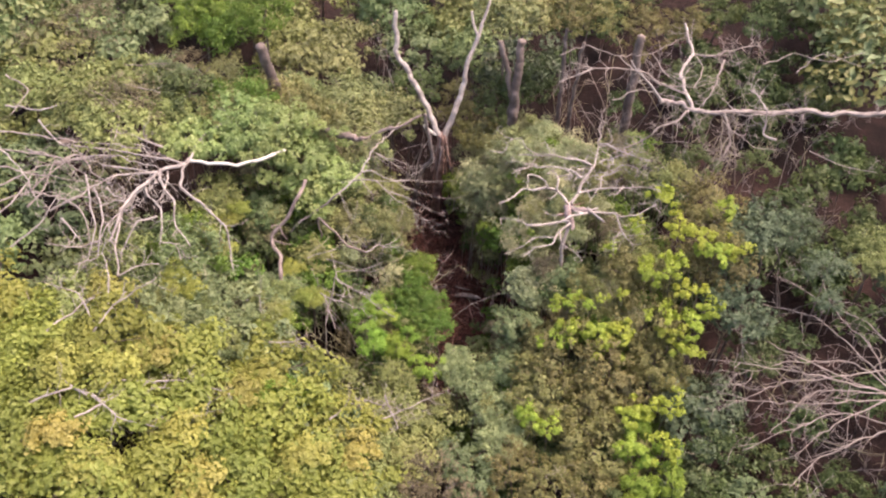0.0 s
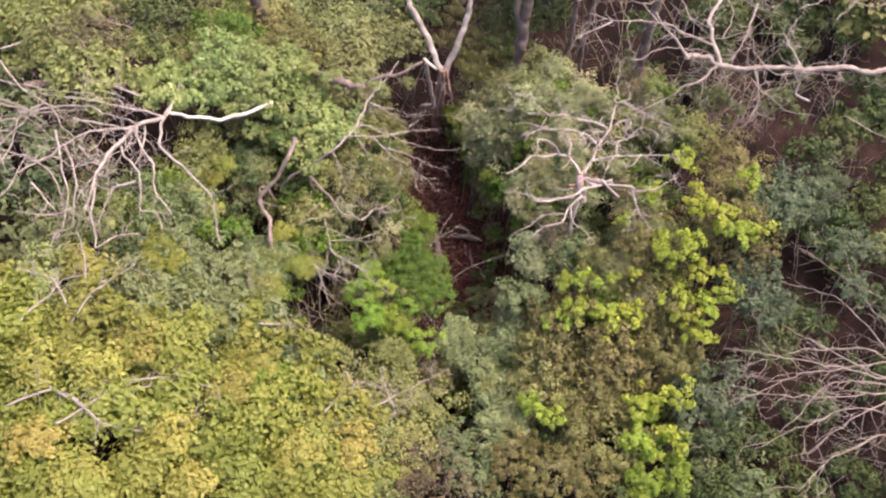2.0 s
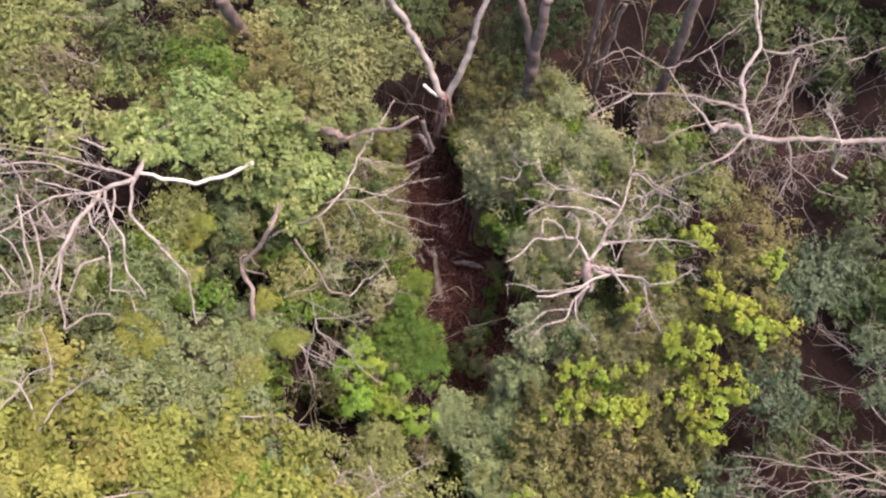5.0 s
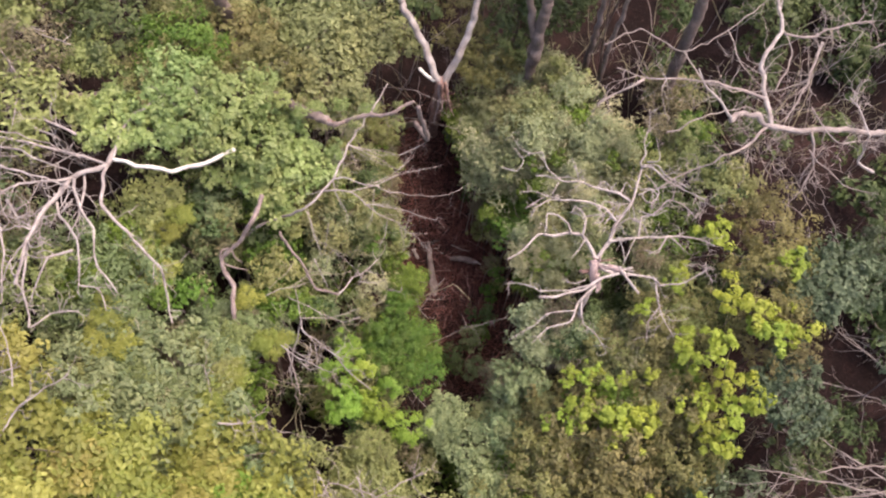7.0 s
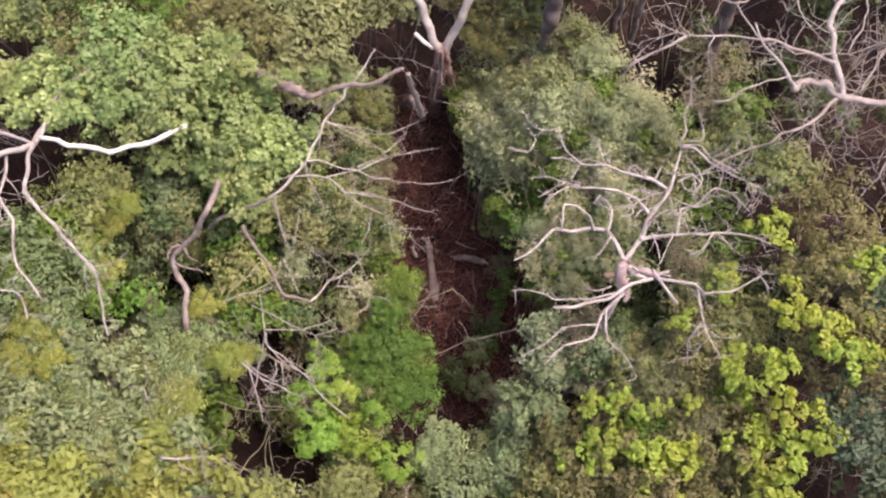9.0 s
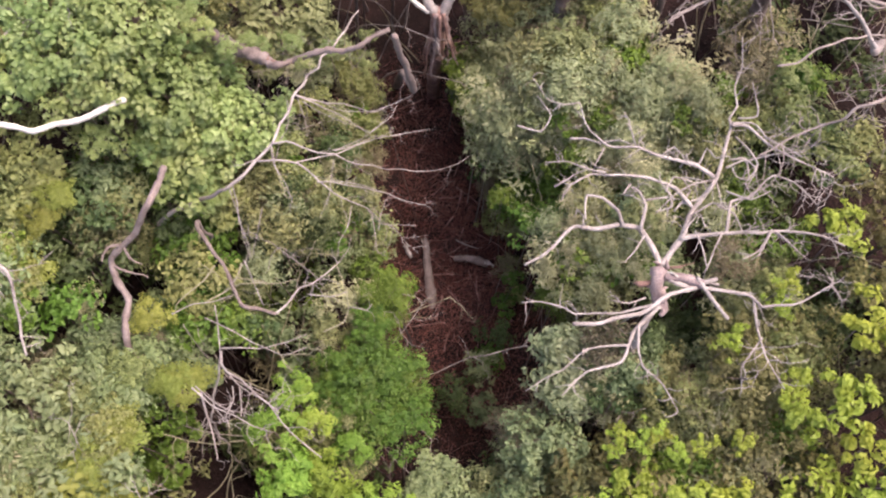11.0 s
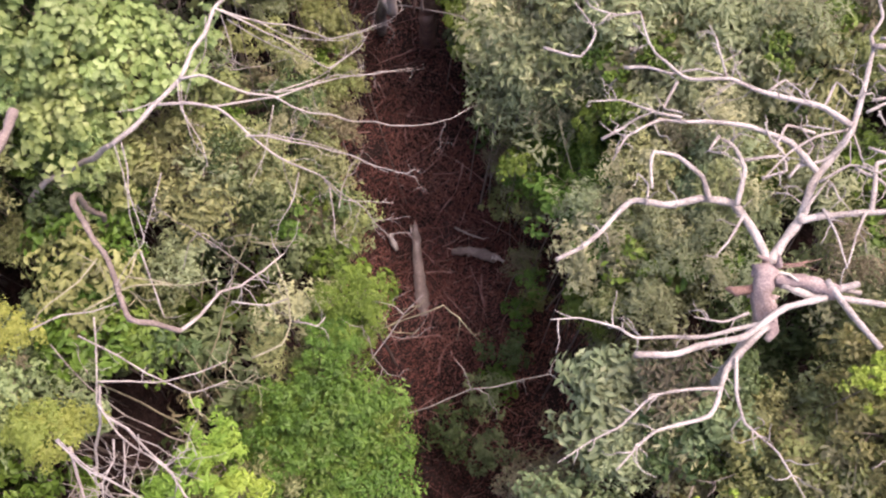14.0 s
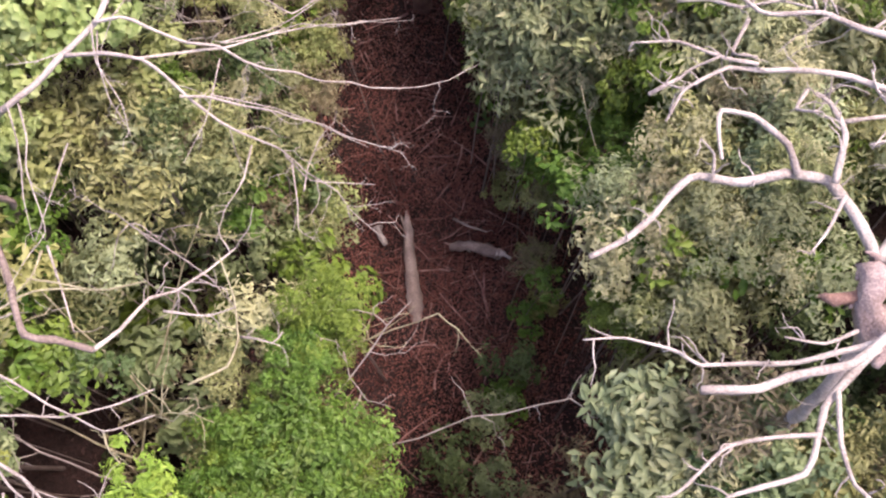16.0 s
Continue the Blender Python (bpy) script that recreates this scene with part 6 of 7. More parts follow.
limb(stick, TWIG, 0.032, 0.016, (0.72, 21.25, -7.45), (1.05, 21.12, -7.42), (1.40, 21.00, -7.43), twigs=3, length=0.3, depth=1, sides=6, name="branch")

back0 = thing("tall_tree", "tall dark brown tree trunk rising behind the scrub", "tree")
limb(back0, BARK, 0.284, 0.208, (-7.37, 26.27, -5.72), (-7.37, 26.20, 0.26), (-7.68, 25.99, 2.60), name="trunk", twigs=0, sides=10)

back1 = thing("tall_tree", "tall dark brown tree trunk rising behind the scrub", "tree")
limb(back1, BARK, 0.248, 0.171, (3.05, 25.43, -7.80), (3.30, 25.97, 0.26), (3.46, 26.49, 2.60), name="trunk", twigs=0, sides=10)

back2 = thing("tall_tree", "tall dark brown tree trunk rising behind the scrub", "tree")
limb(back2, BARK, 0.133, 0.086, (5.37, 26.93, -6.96), (5.44, 27.15, 0.26), (5.44, 27.33, 2.60), name="trunk", twigs=0, sides=10)

back3 = thing("tall_tree", "tall dark brown tree trunk rising behind the scrub", "tree")
limb(back3, BARK, 0.248, 0.172, (8.35, 26.10, -5.83), (8.48, 26.49, 0.26), (8.59, 26.85, 2.60), name="trunk", twigs=0, sides=10)

back4 = thing("tall_tree", "tall dark brown tree trunk rising behind the scrub", "tree")
limb(back4, BARK, 0.114, 0.067, (5.77, 26.45, -6.78), (5.95, 26.45, 0.26), (6.09, 26.35, 2.60), name="trunk", twigs=0, sides=10)

back5 = thing("tall_tree", "tall dark brown tree trunk rising behind the scrub", "tree")
limb(back5, BARK, 0.190, 0.114, (3.42, 25.65, -7.71), (3.07, 26.06, 0.26), (2.52, 26.39, 2.60), name="trunk", twigs=0, sides=10)
limb(dead, PALE, 0.055, 0.032, (4.90, 16.88, 1.95), (5.30, 16.76, 1.97), (5.54, 16.86, 1.98), (5.81, 16.81, 2.00), twigs=0, rough=0.12)
limb(dead, PINK, 0.050, 0.010, (4.74, 16.84, 1.85), (4.69, 16.74, 1.80), (4.61, 16.63, 1.75), twigs=0, name="splinter", rough=0.2)
limb(dead, PINK, 0.050, 0.010, (4.70, 16.73, 1.85), (4.71, 16.62, 1.78), (4.67, 16.52, 1.70), twigs=0, name="splinter", rough=0.2)
limb(dead, PINK, 0.050, 0.010, (4.77, 16.70, 1.85), (4.81, 16.59, 1.78), (4.82, 16.48, 1.70), twigs=0, name="splinter", rough=0.2)
limb(dead, PINK, 0.050, 0.010, (4.83, 16.77, 1.85), (4.89, 16.68, 1.80), (4.93, 16.57, 1.75), twigs=0, name="splinter", rough=0.2)
limb(dead, PINK, 0.050, 0.010, (4.74, 17.11, 1.85), (4.67, 17.13, 2.00), (4.57, 17.14, 2.15), twigs=0, name="splinter", rough=0.2)
limb(dead, PINK, 0.050, 0.010, (4.86, 17.14, 1.85), (4.85, 17.15, 2.03), (4.81, 17.16, 2.20), twigs=0, name="splinter", rough=0.2)
limb(dead, PINK, 0.050, 0.010, (4.68, 16.90, 1.85), (4.62, 16.82, 1.82), (4.53, 16.74, 1.80), twigs=0, name="splinter", rough=0.2)

brush = thing("dead_brush", "loose tangle of thin pale dead branches over the crowns", "branch")
limb(brush, PALE, 0.038, 0.015, (-11.77, 9.37, 1.99), (-10.49, 8.67, 2.01), (-9.61, 8.09, 1.89), (-8.45, 7.97, 1.42), twigs=9, length=0.851, depth=2, twig_r=0.0151)
limb(brush, PALE, 0.038, 0.015, (-10.80, 7.92, 2.03), (-9.37, 9.11, 1.78), (-8.07, 9.41, 1.34), twigs=9, length=0.855, depth=2, twig_r=0.0152)
limb(brush, PALE, 0.038, 0.015, (-9.82, 9.30, 2.00), (-7.97, 9.75, 1.33), (-6.53, 9.53, 0.92), twigs=9, length=0.866, depth=2, twig_r=0.0154)
limb(brush, PALE, 0.038, 0.015, (-12.38, 8.48, 1.91), (-11.18, 8.98, 2.01), (-10.15, 8.53, 1.98), twigs=9, length=0.846, depth=2, twig_r=0.015)
limb(brush, PALE, 0.039, 0.015, (-12.82, 11.31, 1.68), (-11.97, 13.01, 1.30), (-11.24, 13.43, 1.12), twigs=9, length=0.869, depth=2, twig_r=0.0154)

pile = thing("dead_brush", "heap of pale dead twigs caught in the scrub", "branch")
limb(pile, PALE, 0.031, 0.015, (-3.49, 9.39, -0.29), (-2.64, 10.99, -1.52), (-1.35, 10.74, -1.72), twigs=12, length=0.934, depth=2, twig_r=0.0145)
limb(pile, PALE, 0.031, 0.015, (-3.42, 9.98, -0.90), (-2.20, 10.01, -1.37), (-1.17, 10.77, -1.79), (0.10, 11.51, -1.85), twigs=12, length=0.944, depth=2, twig_r=0.0147)
limb(pile, PALE, 0.031, 0.015, (-3.02, 11.31, -1.40), (-2.19, 9.80, -1.27), twigs=12, length=0.939, depth=2, twig_r=0.0146)
limb(pile, PALE, 0.032, 0.015, (-1.82, 11.21, -1.56), (-1.30, 9.85, -1.56), twigs=12, length=0.947, depth=2, twig_r=0.0147)
limb(pile, PALE, 0.030, 0.014, (-5.84, 12.31, -0.02), (-4.45, 12.44, -0.27), twigs=12, length=0.902, depth=2, twig_r=0.014)

spindle = thing("slim_bare_sapling", "slim pale bare sapling standing above yellow leaves", "tree")
limb(spindle, PALE, 0.028, 0.037, (-11.13, 11.24, 1.90), (-11.63, 11.07, 0.50), (-11.87, 10.79, -4.55), name="trunk", twigs=0)
limb(spindle, PALE, 0.033, 0.013, (-11.13, 11.24, 1.90), (-10.60, 12.10, 2.25), (-9.32, 12.90, 2.60), twigs=8, length=0.844, depth=2, twig_r=0.015)
limb(spindle, PALE, 0.033, 0.013, (-11.13, 11.24, 1.90), (-10.87, 12.24, 2.13), (-10.99, 13.27, 2.37), (-11.39, 14.11, 2.60), twigs=8, length=0.844, depth=2, twig_r=0.015)
limb(spindle, PALE, 0.033, 0.013, (-11.10, 11.51, 1.90), (-11.86, 12.54, 2.25), (-12.92, 12.72, 2.60), twigs=8, length=0.843, depth=2, twig_r=0.015)
limb(forked, WHITE, 0.056, 0.065, (-0.21, 24.89, -1.35), (-0.52, 25.09, -1.20), (-0.75, 25.18, -1.05), twigs=0, name="cut_stub", label="pale sawn stub")
limb(leaning, PALE, 0.043, 0.015, (-14.90, 19.69, 1.60), (-14.12, 19.79, 1.68), (-13.36, 19.89, 1.75), (-12.35, 19.77, 1.82), (-10.58, 19.03, 1.90), twigs=5, length=0.769, depth=2, twig_r=0.0173)
limb(leaning, TWIG, 0.044, 0.015, (-14.78, 19.49, 1.60), (-14.11, 20.04, 1.68), (-13.59, 19.54, 1.75), (-13.09, 18.70, 1.82), (-12.32, 18.23, 1.90), twigs=5, length=0.774, depth=2, twig_r=0.0174)
limb(leaning, PALE, 0.043, 0.015, (-12.52, 18.26, 1.60), (-12.07, 17.67, 1.75), (-11.59, 17.81, 1.90), twigs=5, length=0.772, depth=2, twig_r=0.0174)
limb(leaning, PALE, 0.044, 0.016, (-12.99, 18.25, 1.60), (-12.52, 17.48, 1.68), (-12.25, 16.31, 1.54), (-12.26, 15.29, 0.98), (-13.06, 14.98, 0.90), twigs=5, length=0.786, depth=2, twig_r=0.0177)
limb(leaning, PALE, 0.044, 0.016, (-11.16, 18.53, 1.60), (-10.82, 17.77, 1.65), (-10.23, 17.14, 1.70), (-10.06, 16.39, 1.54), (-10.06, 15.88, 1.28), (-9.50, 15.72, 1.22), (-9.25, 15.22, 0.96), twigs=5, length=0.785, depth=2, twig_r=0.0177)
limb(leaning, PALE, 0.044, 0.016, (-11.01, 18.76, 1.60), (-11.52, 17.09, 1.70), (-12.06, 16.30, 1.58), (-12.22, 15.76, 1.35), twigs=5, length=0.78, depth=2, twig_r=0.0175)
limb(leaning, PALE, 0.043, 0.015, (-10.42, 19.22, 1.60), (-10.22, 17.75, 1.75), (-10.36, 17.20, 1.90), twigs=5, length=0.773, depth=2, twig_r=0.0174)
limb(leaning, TWIG, 0.045, 0.016, (-12.23, 15.96, 1.16), (-12.92, 15.63, 1.13), (-14.14, 15.65, 1.32), twigs=5, length=0.791, depth=2, twig_r=0.0178)
limb(leaning, PALE, 0.044, 0.016, (-13.76, 16.64, 1.60), (-12.85, 15.74, 1.35), twigs=5, length=0.783, depth=2, twig_r=0.0176)
limb(leaning, PALE, 0.044, 0.016, (-10.29, 16.78, 1.60), (-10.98, 16.54, 1.61), (-11.16, 16.00, 1.37), (-11.45, 15.26, 1.03), twigs=5, length=0.786, depth=2, twig_r=0.0177)
limb(leaning, TWIG, 0.043, 0.015, (-13.81, 23.34, 1.60), (-13.34, 22.77, 1.75), (-12.78, 21.79, 1.90), twigs=5, length=0.764, depth=2, twig_r=0.0172)
limb(leaning, TWIG, 0.044, 0.016, (-15.91, 24.30, 1.60), (-15.13, 24.64, 1.70), (-13.84, 24.46, 1.80), (-12.40, 23.97, 1.90), twigs=5, length=0.777, depth=2, twig_r=0.0175)
limb(leaning, PALE, 0.043, 0.015, (-12.97, 21.59, 1.60), (-12.27, 20.72, 1.75), (-11.22, 20.17, 1.90), twigs=5, length=0.767, depth=2, twig_r=0.0173)
limb(leaning, TWIG, 0.043, 0.015, (-14.31, 17.03, 1.60), (-13.27, 17.62, 1.75), (-12.27, 17.06, 1.90), twigs=5, length=0.773, depth=2, twig_r=0.0174)
limb(leaning, TWIG, 0.044, 0.016, (-15.28, 18.04, 1.60), (-14.03, 17.61, 1.70), (-13.11, 16.97, 1.80), (-12.49, 15.58, 1.25), twigs=5, length=0.778, depth=2, twig_r=0.0175)
limb(leaning, TWIG, 0.044, 0.015, (-16.15, 20.39, 1.60), (-14.80, 19.85, 1.75), (-13.58, 18.86, 1.90), twigs=5, length=0.773, depth=2, twig_r=0.0174)
limb(dead, PALE, 0.021, 0.008, (5.98, 19.11, 2.25), (6.32, 19.29, 2.32), (6.49, 19.07, 2.38), (6.31, 18.65, 2.45), twigs=3, length=0.347, depth=1, twig_r=0.012)
limb(dead, PALE, 0.020, 0.008, (5.76, 18.86, 2.25), (5.39, 18.66, 2.32), (4.94, 18.41, 2.38), (4.58, 17.99, 2.45), twigs=3, length=0.335, depth=1, twig_r=0.012)
limb(dead, PALE, 0.021, 0.008, (5.33, 18.11, 2.25), (5.65, 18.29, 2.32), (5.97, 18.19, 2.38), (6.20, 18.36, 2.45), twigs=3, length=0.347, depth=1, twig_r=0.012)
limb(dead, PALE, 0.021, 0.008, (6.19, 19.81, 2.25), (6.57, 19.20, 2.32), (6.26, 18.77, 2.38), (6.39, 18.46, 2.45), twigs=3, length=0.347, depth=1, twig_r=0.012)
limb(dead, PALE, 0.020, 0.008, (5.11, 17.70, 2.25), (5.43, 18.08, 2.35), (5.48, 17.77, 2.45), twigs=3, length=0.333, depth=1, twig_r=0.012)
limb(dead, PALE, 0.020, 0.008, (5.35, 17.76, 2.25), (5.47, 17.36, 2.35), (5.49, 16.94, 2.45), twigs=3, length=0.332, depth=1, twig_r=0.012)
limb(dead, PALE, 0.020, 0.008, (5.85, 17.75, 2.25), (5.66, 17.29, 2.35), (5.50, 16.98, 2.45), twigs=3, length=0.332, depth=1, twig_r=0.012)
limb(dead, PALE, 0.021, 0.008, (6.78, 17.87, 2.25), (6.48, 17.32, 2.35), (6.31, 17.18, 2.45), twigs=3, length=0.347, depth=1, twig_r=0.012)
limb(dead, PALE, 0.021, 0.008, (6.86, 17.83, 2.25), (7.05, 17.53, 2.35), (7.22, 17.32, 2.45), twigs=3, length=0.347, depth=1, twig_r=0.012)
limb(dead, PALE, 0.020, 0.008, (4.40, 17.61, 2.25), (4.17, 17.24, 2.35), (3.98, 16.97, 2.45), twigs=3, length=0.332, depth=1, twig_r=0.012)
limb(dead, PALE, 0.020, 0.008, (4.98, 18.38, 2.25), (4.79, 18.61, 2.35), (4.65, 18.78, 2.45), twigs=3, length=0.335, depth=1, twig_r=0.012)
limb(dead, PALE, 0.020, 0.008, (5.09, 19.06, 2.25), (5.19, 19.29, 2.45), twigs=3, length=0.336, depth=1, twig_r=0.012)
limb(dead, PALE, 0.020, 0.008, (4.76, 19.31, 2.25), (5.01, 19.48, 2.35), (5.22, 19.14, 2.45), twigs=3, length=0.337, depth=1, twig_r=0.012)
limb(dead, PALE, 0.020, 0.008, (3.25, 17.67, 2.25), (3.24, 17.89, 2.35), (3.11, 17.99, 2.45), twigs=3, length=0.334, depth=1, twig_r=0.012)
limb(dead, PALE, 0.021, 0.008, (6.34, 19.27, 2.25), (6.83, 19.35, 2.35), (7.31, 19.43, 2.45), twigs=3, length=0.347, depth=1, twig_r=0.012)
limb(dead, PALE, 0.021, 0.008, (5.96, 18.62, 2.25), (6.33, 18.41, 2.35), (6.74, 18.58, 2.45), twigs=3, length=0.347, depth=1, twig_r=0.012)
limb(dead, PALE, 0.020, 0.008, (4.40, 16.39, 2.25), (4.07, 16.21, 2.35), (3.73, 16.24, 2.45), twigs=3, length=0.33, depth=1, twig_r=0.012)
limb(dead, PALE, 0.020, 0.008, (5.76, 18.91, 2.25), (5.78, 18.47, 2.35), (5.82, 18.24, 2.45), twigs=3, length=0.335, depth=1, twig_r=0.012)
limb(dead, RED, 0.047, 0.019, (4.76, 16.85, 1.80), (4.54, 16.89, 1.78), (4.29, 16.85, 1.75), twigs=0, rough=0.1, label="splintered reddish wood")
limb(reach, PALE, 0.010, 0.003, (-3.33, 19.39, 1.05), (-3.62, 19.23, 1.10), (-3.91, 19.10, 1.15), twigs=5, length=0.236, depth=1, twig_r=0.00537, spread=0.9, flat=0.4)
limb(reach, PALE, 0.010, 0.003, (-2.90, 20.79, 1.05), (-2.82, 20.08, 1.10), (-2.93, 19.35, 1.15), twigs=5, length=0.238, depth=1, twig_r=0.0054, spread=0.9, flat=0.4)
limb(reach, PALE, 0.010, 0.003, (-2.68, 20.85, 1.05), (-2.43, 20.39, 1.00), (-2.37, 19.98, 1.03), twigs=5, length=0.239, depth=1, twig_r=0.00544, spread=0.9, flat=0.4)
limb(reach, PALE, 0.010, 0.003, (-3.07, 19.66, 1.05), (-2.95, 19.26, 1.08), (-2.75, 18.88, 1.12), (-2.49, 18.47, 1.15), twigs=5, length=0.236, depth=1, twig_r=0.00536, spread=0.9, flat=0.4)
limb(reach, PALE, 0.010, 0.003, (-1.85, 19.72, 0.50), (-1.82, 19.23, 0.54), (-1.88, 18.76, 0.65), (-1.95, 18.25, 0.77), twigs=5, length=0.245, depth=1, twig_r=0.00556, spread=0.9, flat=0.4)
limb(reach, PALE, 0.011, 0.003, (-1.41, 18.80, 0.19), (-1.46, 18.16, 0.32), (-1.55, 17.49, 0.48), twigs=5, length=0.249, depth=1, twig_r=0.00565, spread=0.9, flat=0.4)
limb(reach, PALE, 0.011, 0.003, (-0.99, 18.74, -0.13), (-0.91, 18.34, -0.14), (-0.83, 17.95, -0.14), (-0.61, 17.85, -0.27), twigs=5, length=0.258, depth=1, twig_r=0.00586, spread=0.9, flat=0.4)
limb(reach, PALE, 0.011, 0.003, (-0.83, 18.45, -0.23), (-0.84, 18.81, -0.22), (-0.76, 19.18, -0.26), (-0.58, 19.48, -0.37), twigs=5, length=0.261, depth=1, twig_r=0.00594, spread=0.9, flat=0.4)
limb(reach, PALE, 0.011, 0.003, (-2.47, 20.93, 0.95), (-1.96, 20.99, 0.53), (-1.47, 21.14, 0.15), (-1.08, 21.31, -0.13), (-0.77, 21.60, -0.35), (-0.36, 22.06, -0.63), twigs=5, length=0.259, depth=1, twig_r=0.00588, spread=0.9, flat=0.4)
limb(reach, PALE, 0.011, 0.003, (-2.58, 20.79, 1.05), (-2.00, 20.72, 0.61), (-1.32, 20.67, 0.12), twigs=5, length=0.248, depth=1, twig_r=0.00564, spread=0.9, flat=0.4)
limb(reach, PALE, 0.011, 0.003, (-1.87, 19.93, 0.51), (-1.32, 20.55, 0.06), (-1.00, 21.06, -0.17), (-0.76, 21.52, -0.33), twigs=5, length=0.259, depth=1, twig_r=0.00589, spread=0.9, flat=0.4)
limb(reach, PALE, 0.011, 0.003, (-1.84, 19.95, 0.47), (-1.02, 20.68, -0.18), (-0.35, 21.06, -0.62), (0.14, 21.35, -0.93), twigs=5, length=0.265, depth=1, twig_r=0.00603, spread=0.9, flat=0.4)
limb(reach, PALE, 0.010, 0.003, (-3.83, 18.66, 1.05), (-3.61, 18.11, 1.08), (-3.37, 17.56, 1.12), (-3.16, 17.13, 1.15), twigs=5, length=0.234, depth=1, twig_r=0.00532, spread=0.9, flat=0.4)
limb(reach, PALE, 0.010, 0.003, (-3.10, 18.27, 1.05), (-3.14, 17.76, 1.10), (-3.14, 17.13, 1.15), twigs=5, length=0.234, depth=1, twig_r=0.00531, spread=0.9, flat=0.4)
limb(reach, PALE, 0.011, 0.003, (-1.87, 19.22, 0.55), (-1.26, 19.30, 0.08), (-0.67, 19.35, -0.33), (-0.20, 19.28, -0.63), twigs=5, length=0.258, depth=1, twig_r=0.00587, spread=0.9, flat=0.4)
limb(reach, PALE, 0.011, 0.003, (-1.07, 18.82, -0.07), (-0.75, 18.63, -0.27), (-0.38, 18.72, -0.50), (-0.07, 18.80, -0.69), twigs=5, length=0.263, depth=1, twig_r=0.00598, spread=0.9, flat=0.4)
limb(slim, PALE, 0.015, 0.008, (-4.90, 16.23, 0.00), (-4.49, 16.47, 0.03), (-4.05, 16.54, 0.07), (-3.72, 16.67, 0.10), twigs=3, length=0.327, depth=1, twig_r=0.00764)
limb(slim, BUFF, 0.015, 0.008, (-4.17, 17.35, 0.00), (-4.50, 16.88, 0.03), (-4.81, 16.44, 0.07), (-4.81, 16.29, 0.10), twigs=3, length=0.328, depth=1, twig_r=0.00765)
limb(slim, PALE, 0.015, 0.008, (-3.57, 17.50, 0.00), (-3.32, 17.02, 0.05), (-3.02, 16.51, 0.10), twigs=3, length=0.328, depth=1, twig_r=0.00765)
limb(slim, BUFF, 0.015, 0.008, (-3.62, 17.44, 0.00), (-3.76, 16.87, 0.10), twigs=3, length=0.328, depth=1, twig_r=0.00766)
limb(slim, BUFF, 0.015, 0.008, (-4.21, 16.55, 0.00), (-3.80, 16.86, 0.03), (-3.31, 16.94, 0.05), (-2.75, 16.97, 0.07), (-2.37, 17.12, 0.10), twigs=3, length=0.328, depth=1, twig_r=0.00764)
limb(slim, BUFF, 0.015, 0.008, (-3.71, 17.10, 0.00), (-3.00, 17.00, 0.10), twigs=3, length=0.328, depth=1, twig_r=0.00765)
limb(slim, PALE, 0.015, 0.008, (-4.04, 16.47, 0.00), (-3.88, 15.85, 0.05), (-3.72, 15.26, 0.10), twigs=3, length=0.326, depth=1, twig_r=0.00761)
limb(slim, PALE, 0.015, 0.008, (-4.20, 16.19, 0.00), (-3.61, 15.94, 0.03), (-3.04, 15.71, 0.05), (-2.51, 15.50, 0.07), (-2.00, 15.68, 0.10), twigs=3, length=0.326, depth=1, twig_r=0.0076)
limb(slim, BUFF, 0.015, 0.008, (-2.54, 15.51, 0.00), (-2.26, 15.17, 0.10), twigs=3, length=0.325, depth=1, twig_r=0.00758)
limb(slim, PALE, 0.015, 0.008, (-3.80, 15.57, 0.00), (-3.03, 15.61, 0.03), (-2.51, 15.78, 0.07), (-2.05, 15.95, 0.10), twigs=3, length=0.326, depth=1, twig_r=0.0076)
limb(slim, BUFF, 0.015, 0.008, (-1.74, 16.04, 0.00), (-1.36, 16.25, 0.03), (-1.25, 16.58, 0.05), (-1.36, 17.00, 0.07), (-1.61, 17.49, 0.10), twigs=3, length=0.327, depth=1, twig_r=0.00762)
limb(slim, PALE, 0.015, 0.008, (-1.26, 16.60, 0.00), (-0.85, 16.51, 0.05), (-0.79, 16.66, 0.10), twigs=3, length=0.326, depth=1, twig_r=0.00762)
limb(slim, PALE, 0.015, 0.008, (-2.14, 16.83, 0.00), (-1.63, 16.82, 0.05), (-1.33, 16.90, 0.10), twigs=3, length=0.327, depth=1, twig_r=0.00763)
limb(slim, PALE, 0.015, 0.008, (-3.76, 15.28, 0.00), (-3.37, 14.88, 0.03), (-2.89, 14.63, 0.07), (-2.40, 14.31, 0.10), twigs=3, length=0.324, depth=1, twig_r=0.00757)
limb(slim, PALE, 0.015, 0.008, (-4.18, 14.76, 0.00), (-3.70, 14.44, 0.05), (-3.29, 14.25, 0.10), twigs=3, length=0.324, depth=1, twig_r=0.00756)
limb(slim, PALE, 0.015, 0.008, (-3.43, 14.81, 0.00), (-3.44, 14.53, 0.05), (-3.43, 14.23, 0.10), twigs=3, length=0.324, depth=1, twig_r=0.00756)
limb(slim, PALE, 0.015, 0.008, (-3.29, 14.81, 0.00), (-3.20, 14.48, 0.05), (-3.15, 14.20, 0.10), twigs=3, length=0.324, depth=1, twig_r=0.00756)
limb(leaning, TWIG, 0.039, 0.014, (-17.59, 21.15, 1.90), (-15.73, 20.85, 1.95), (-14.07, 20.38, 2.00), (-12.51, 20.23, 2.05), (-10.42, 19.50, 2.10), twigs=6, length=0.679, depth=2, twig_r=0.0155)
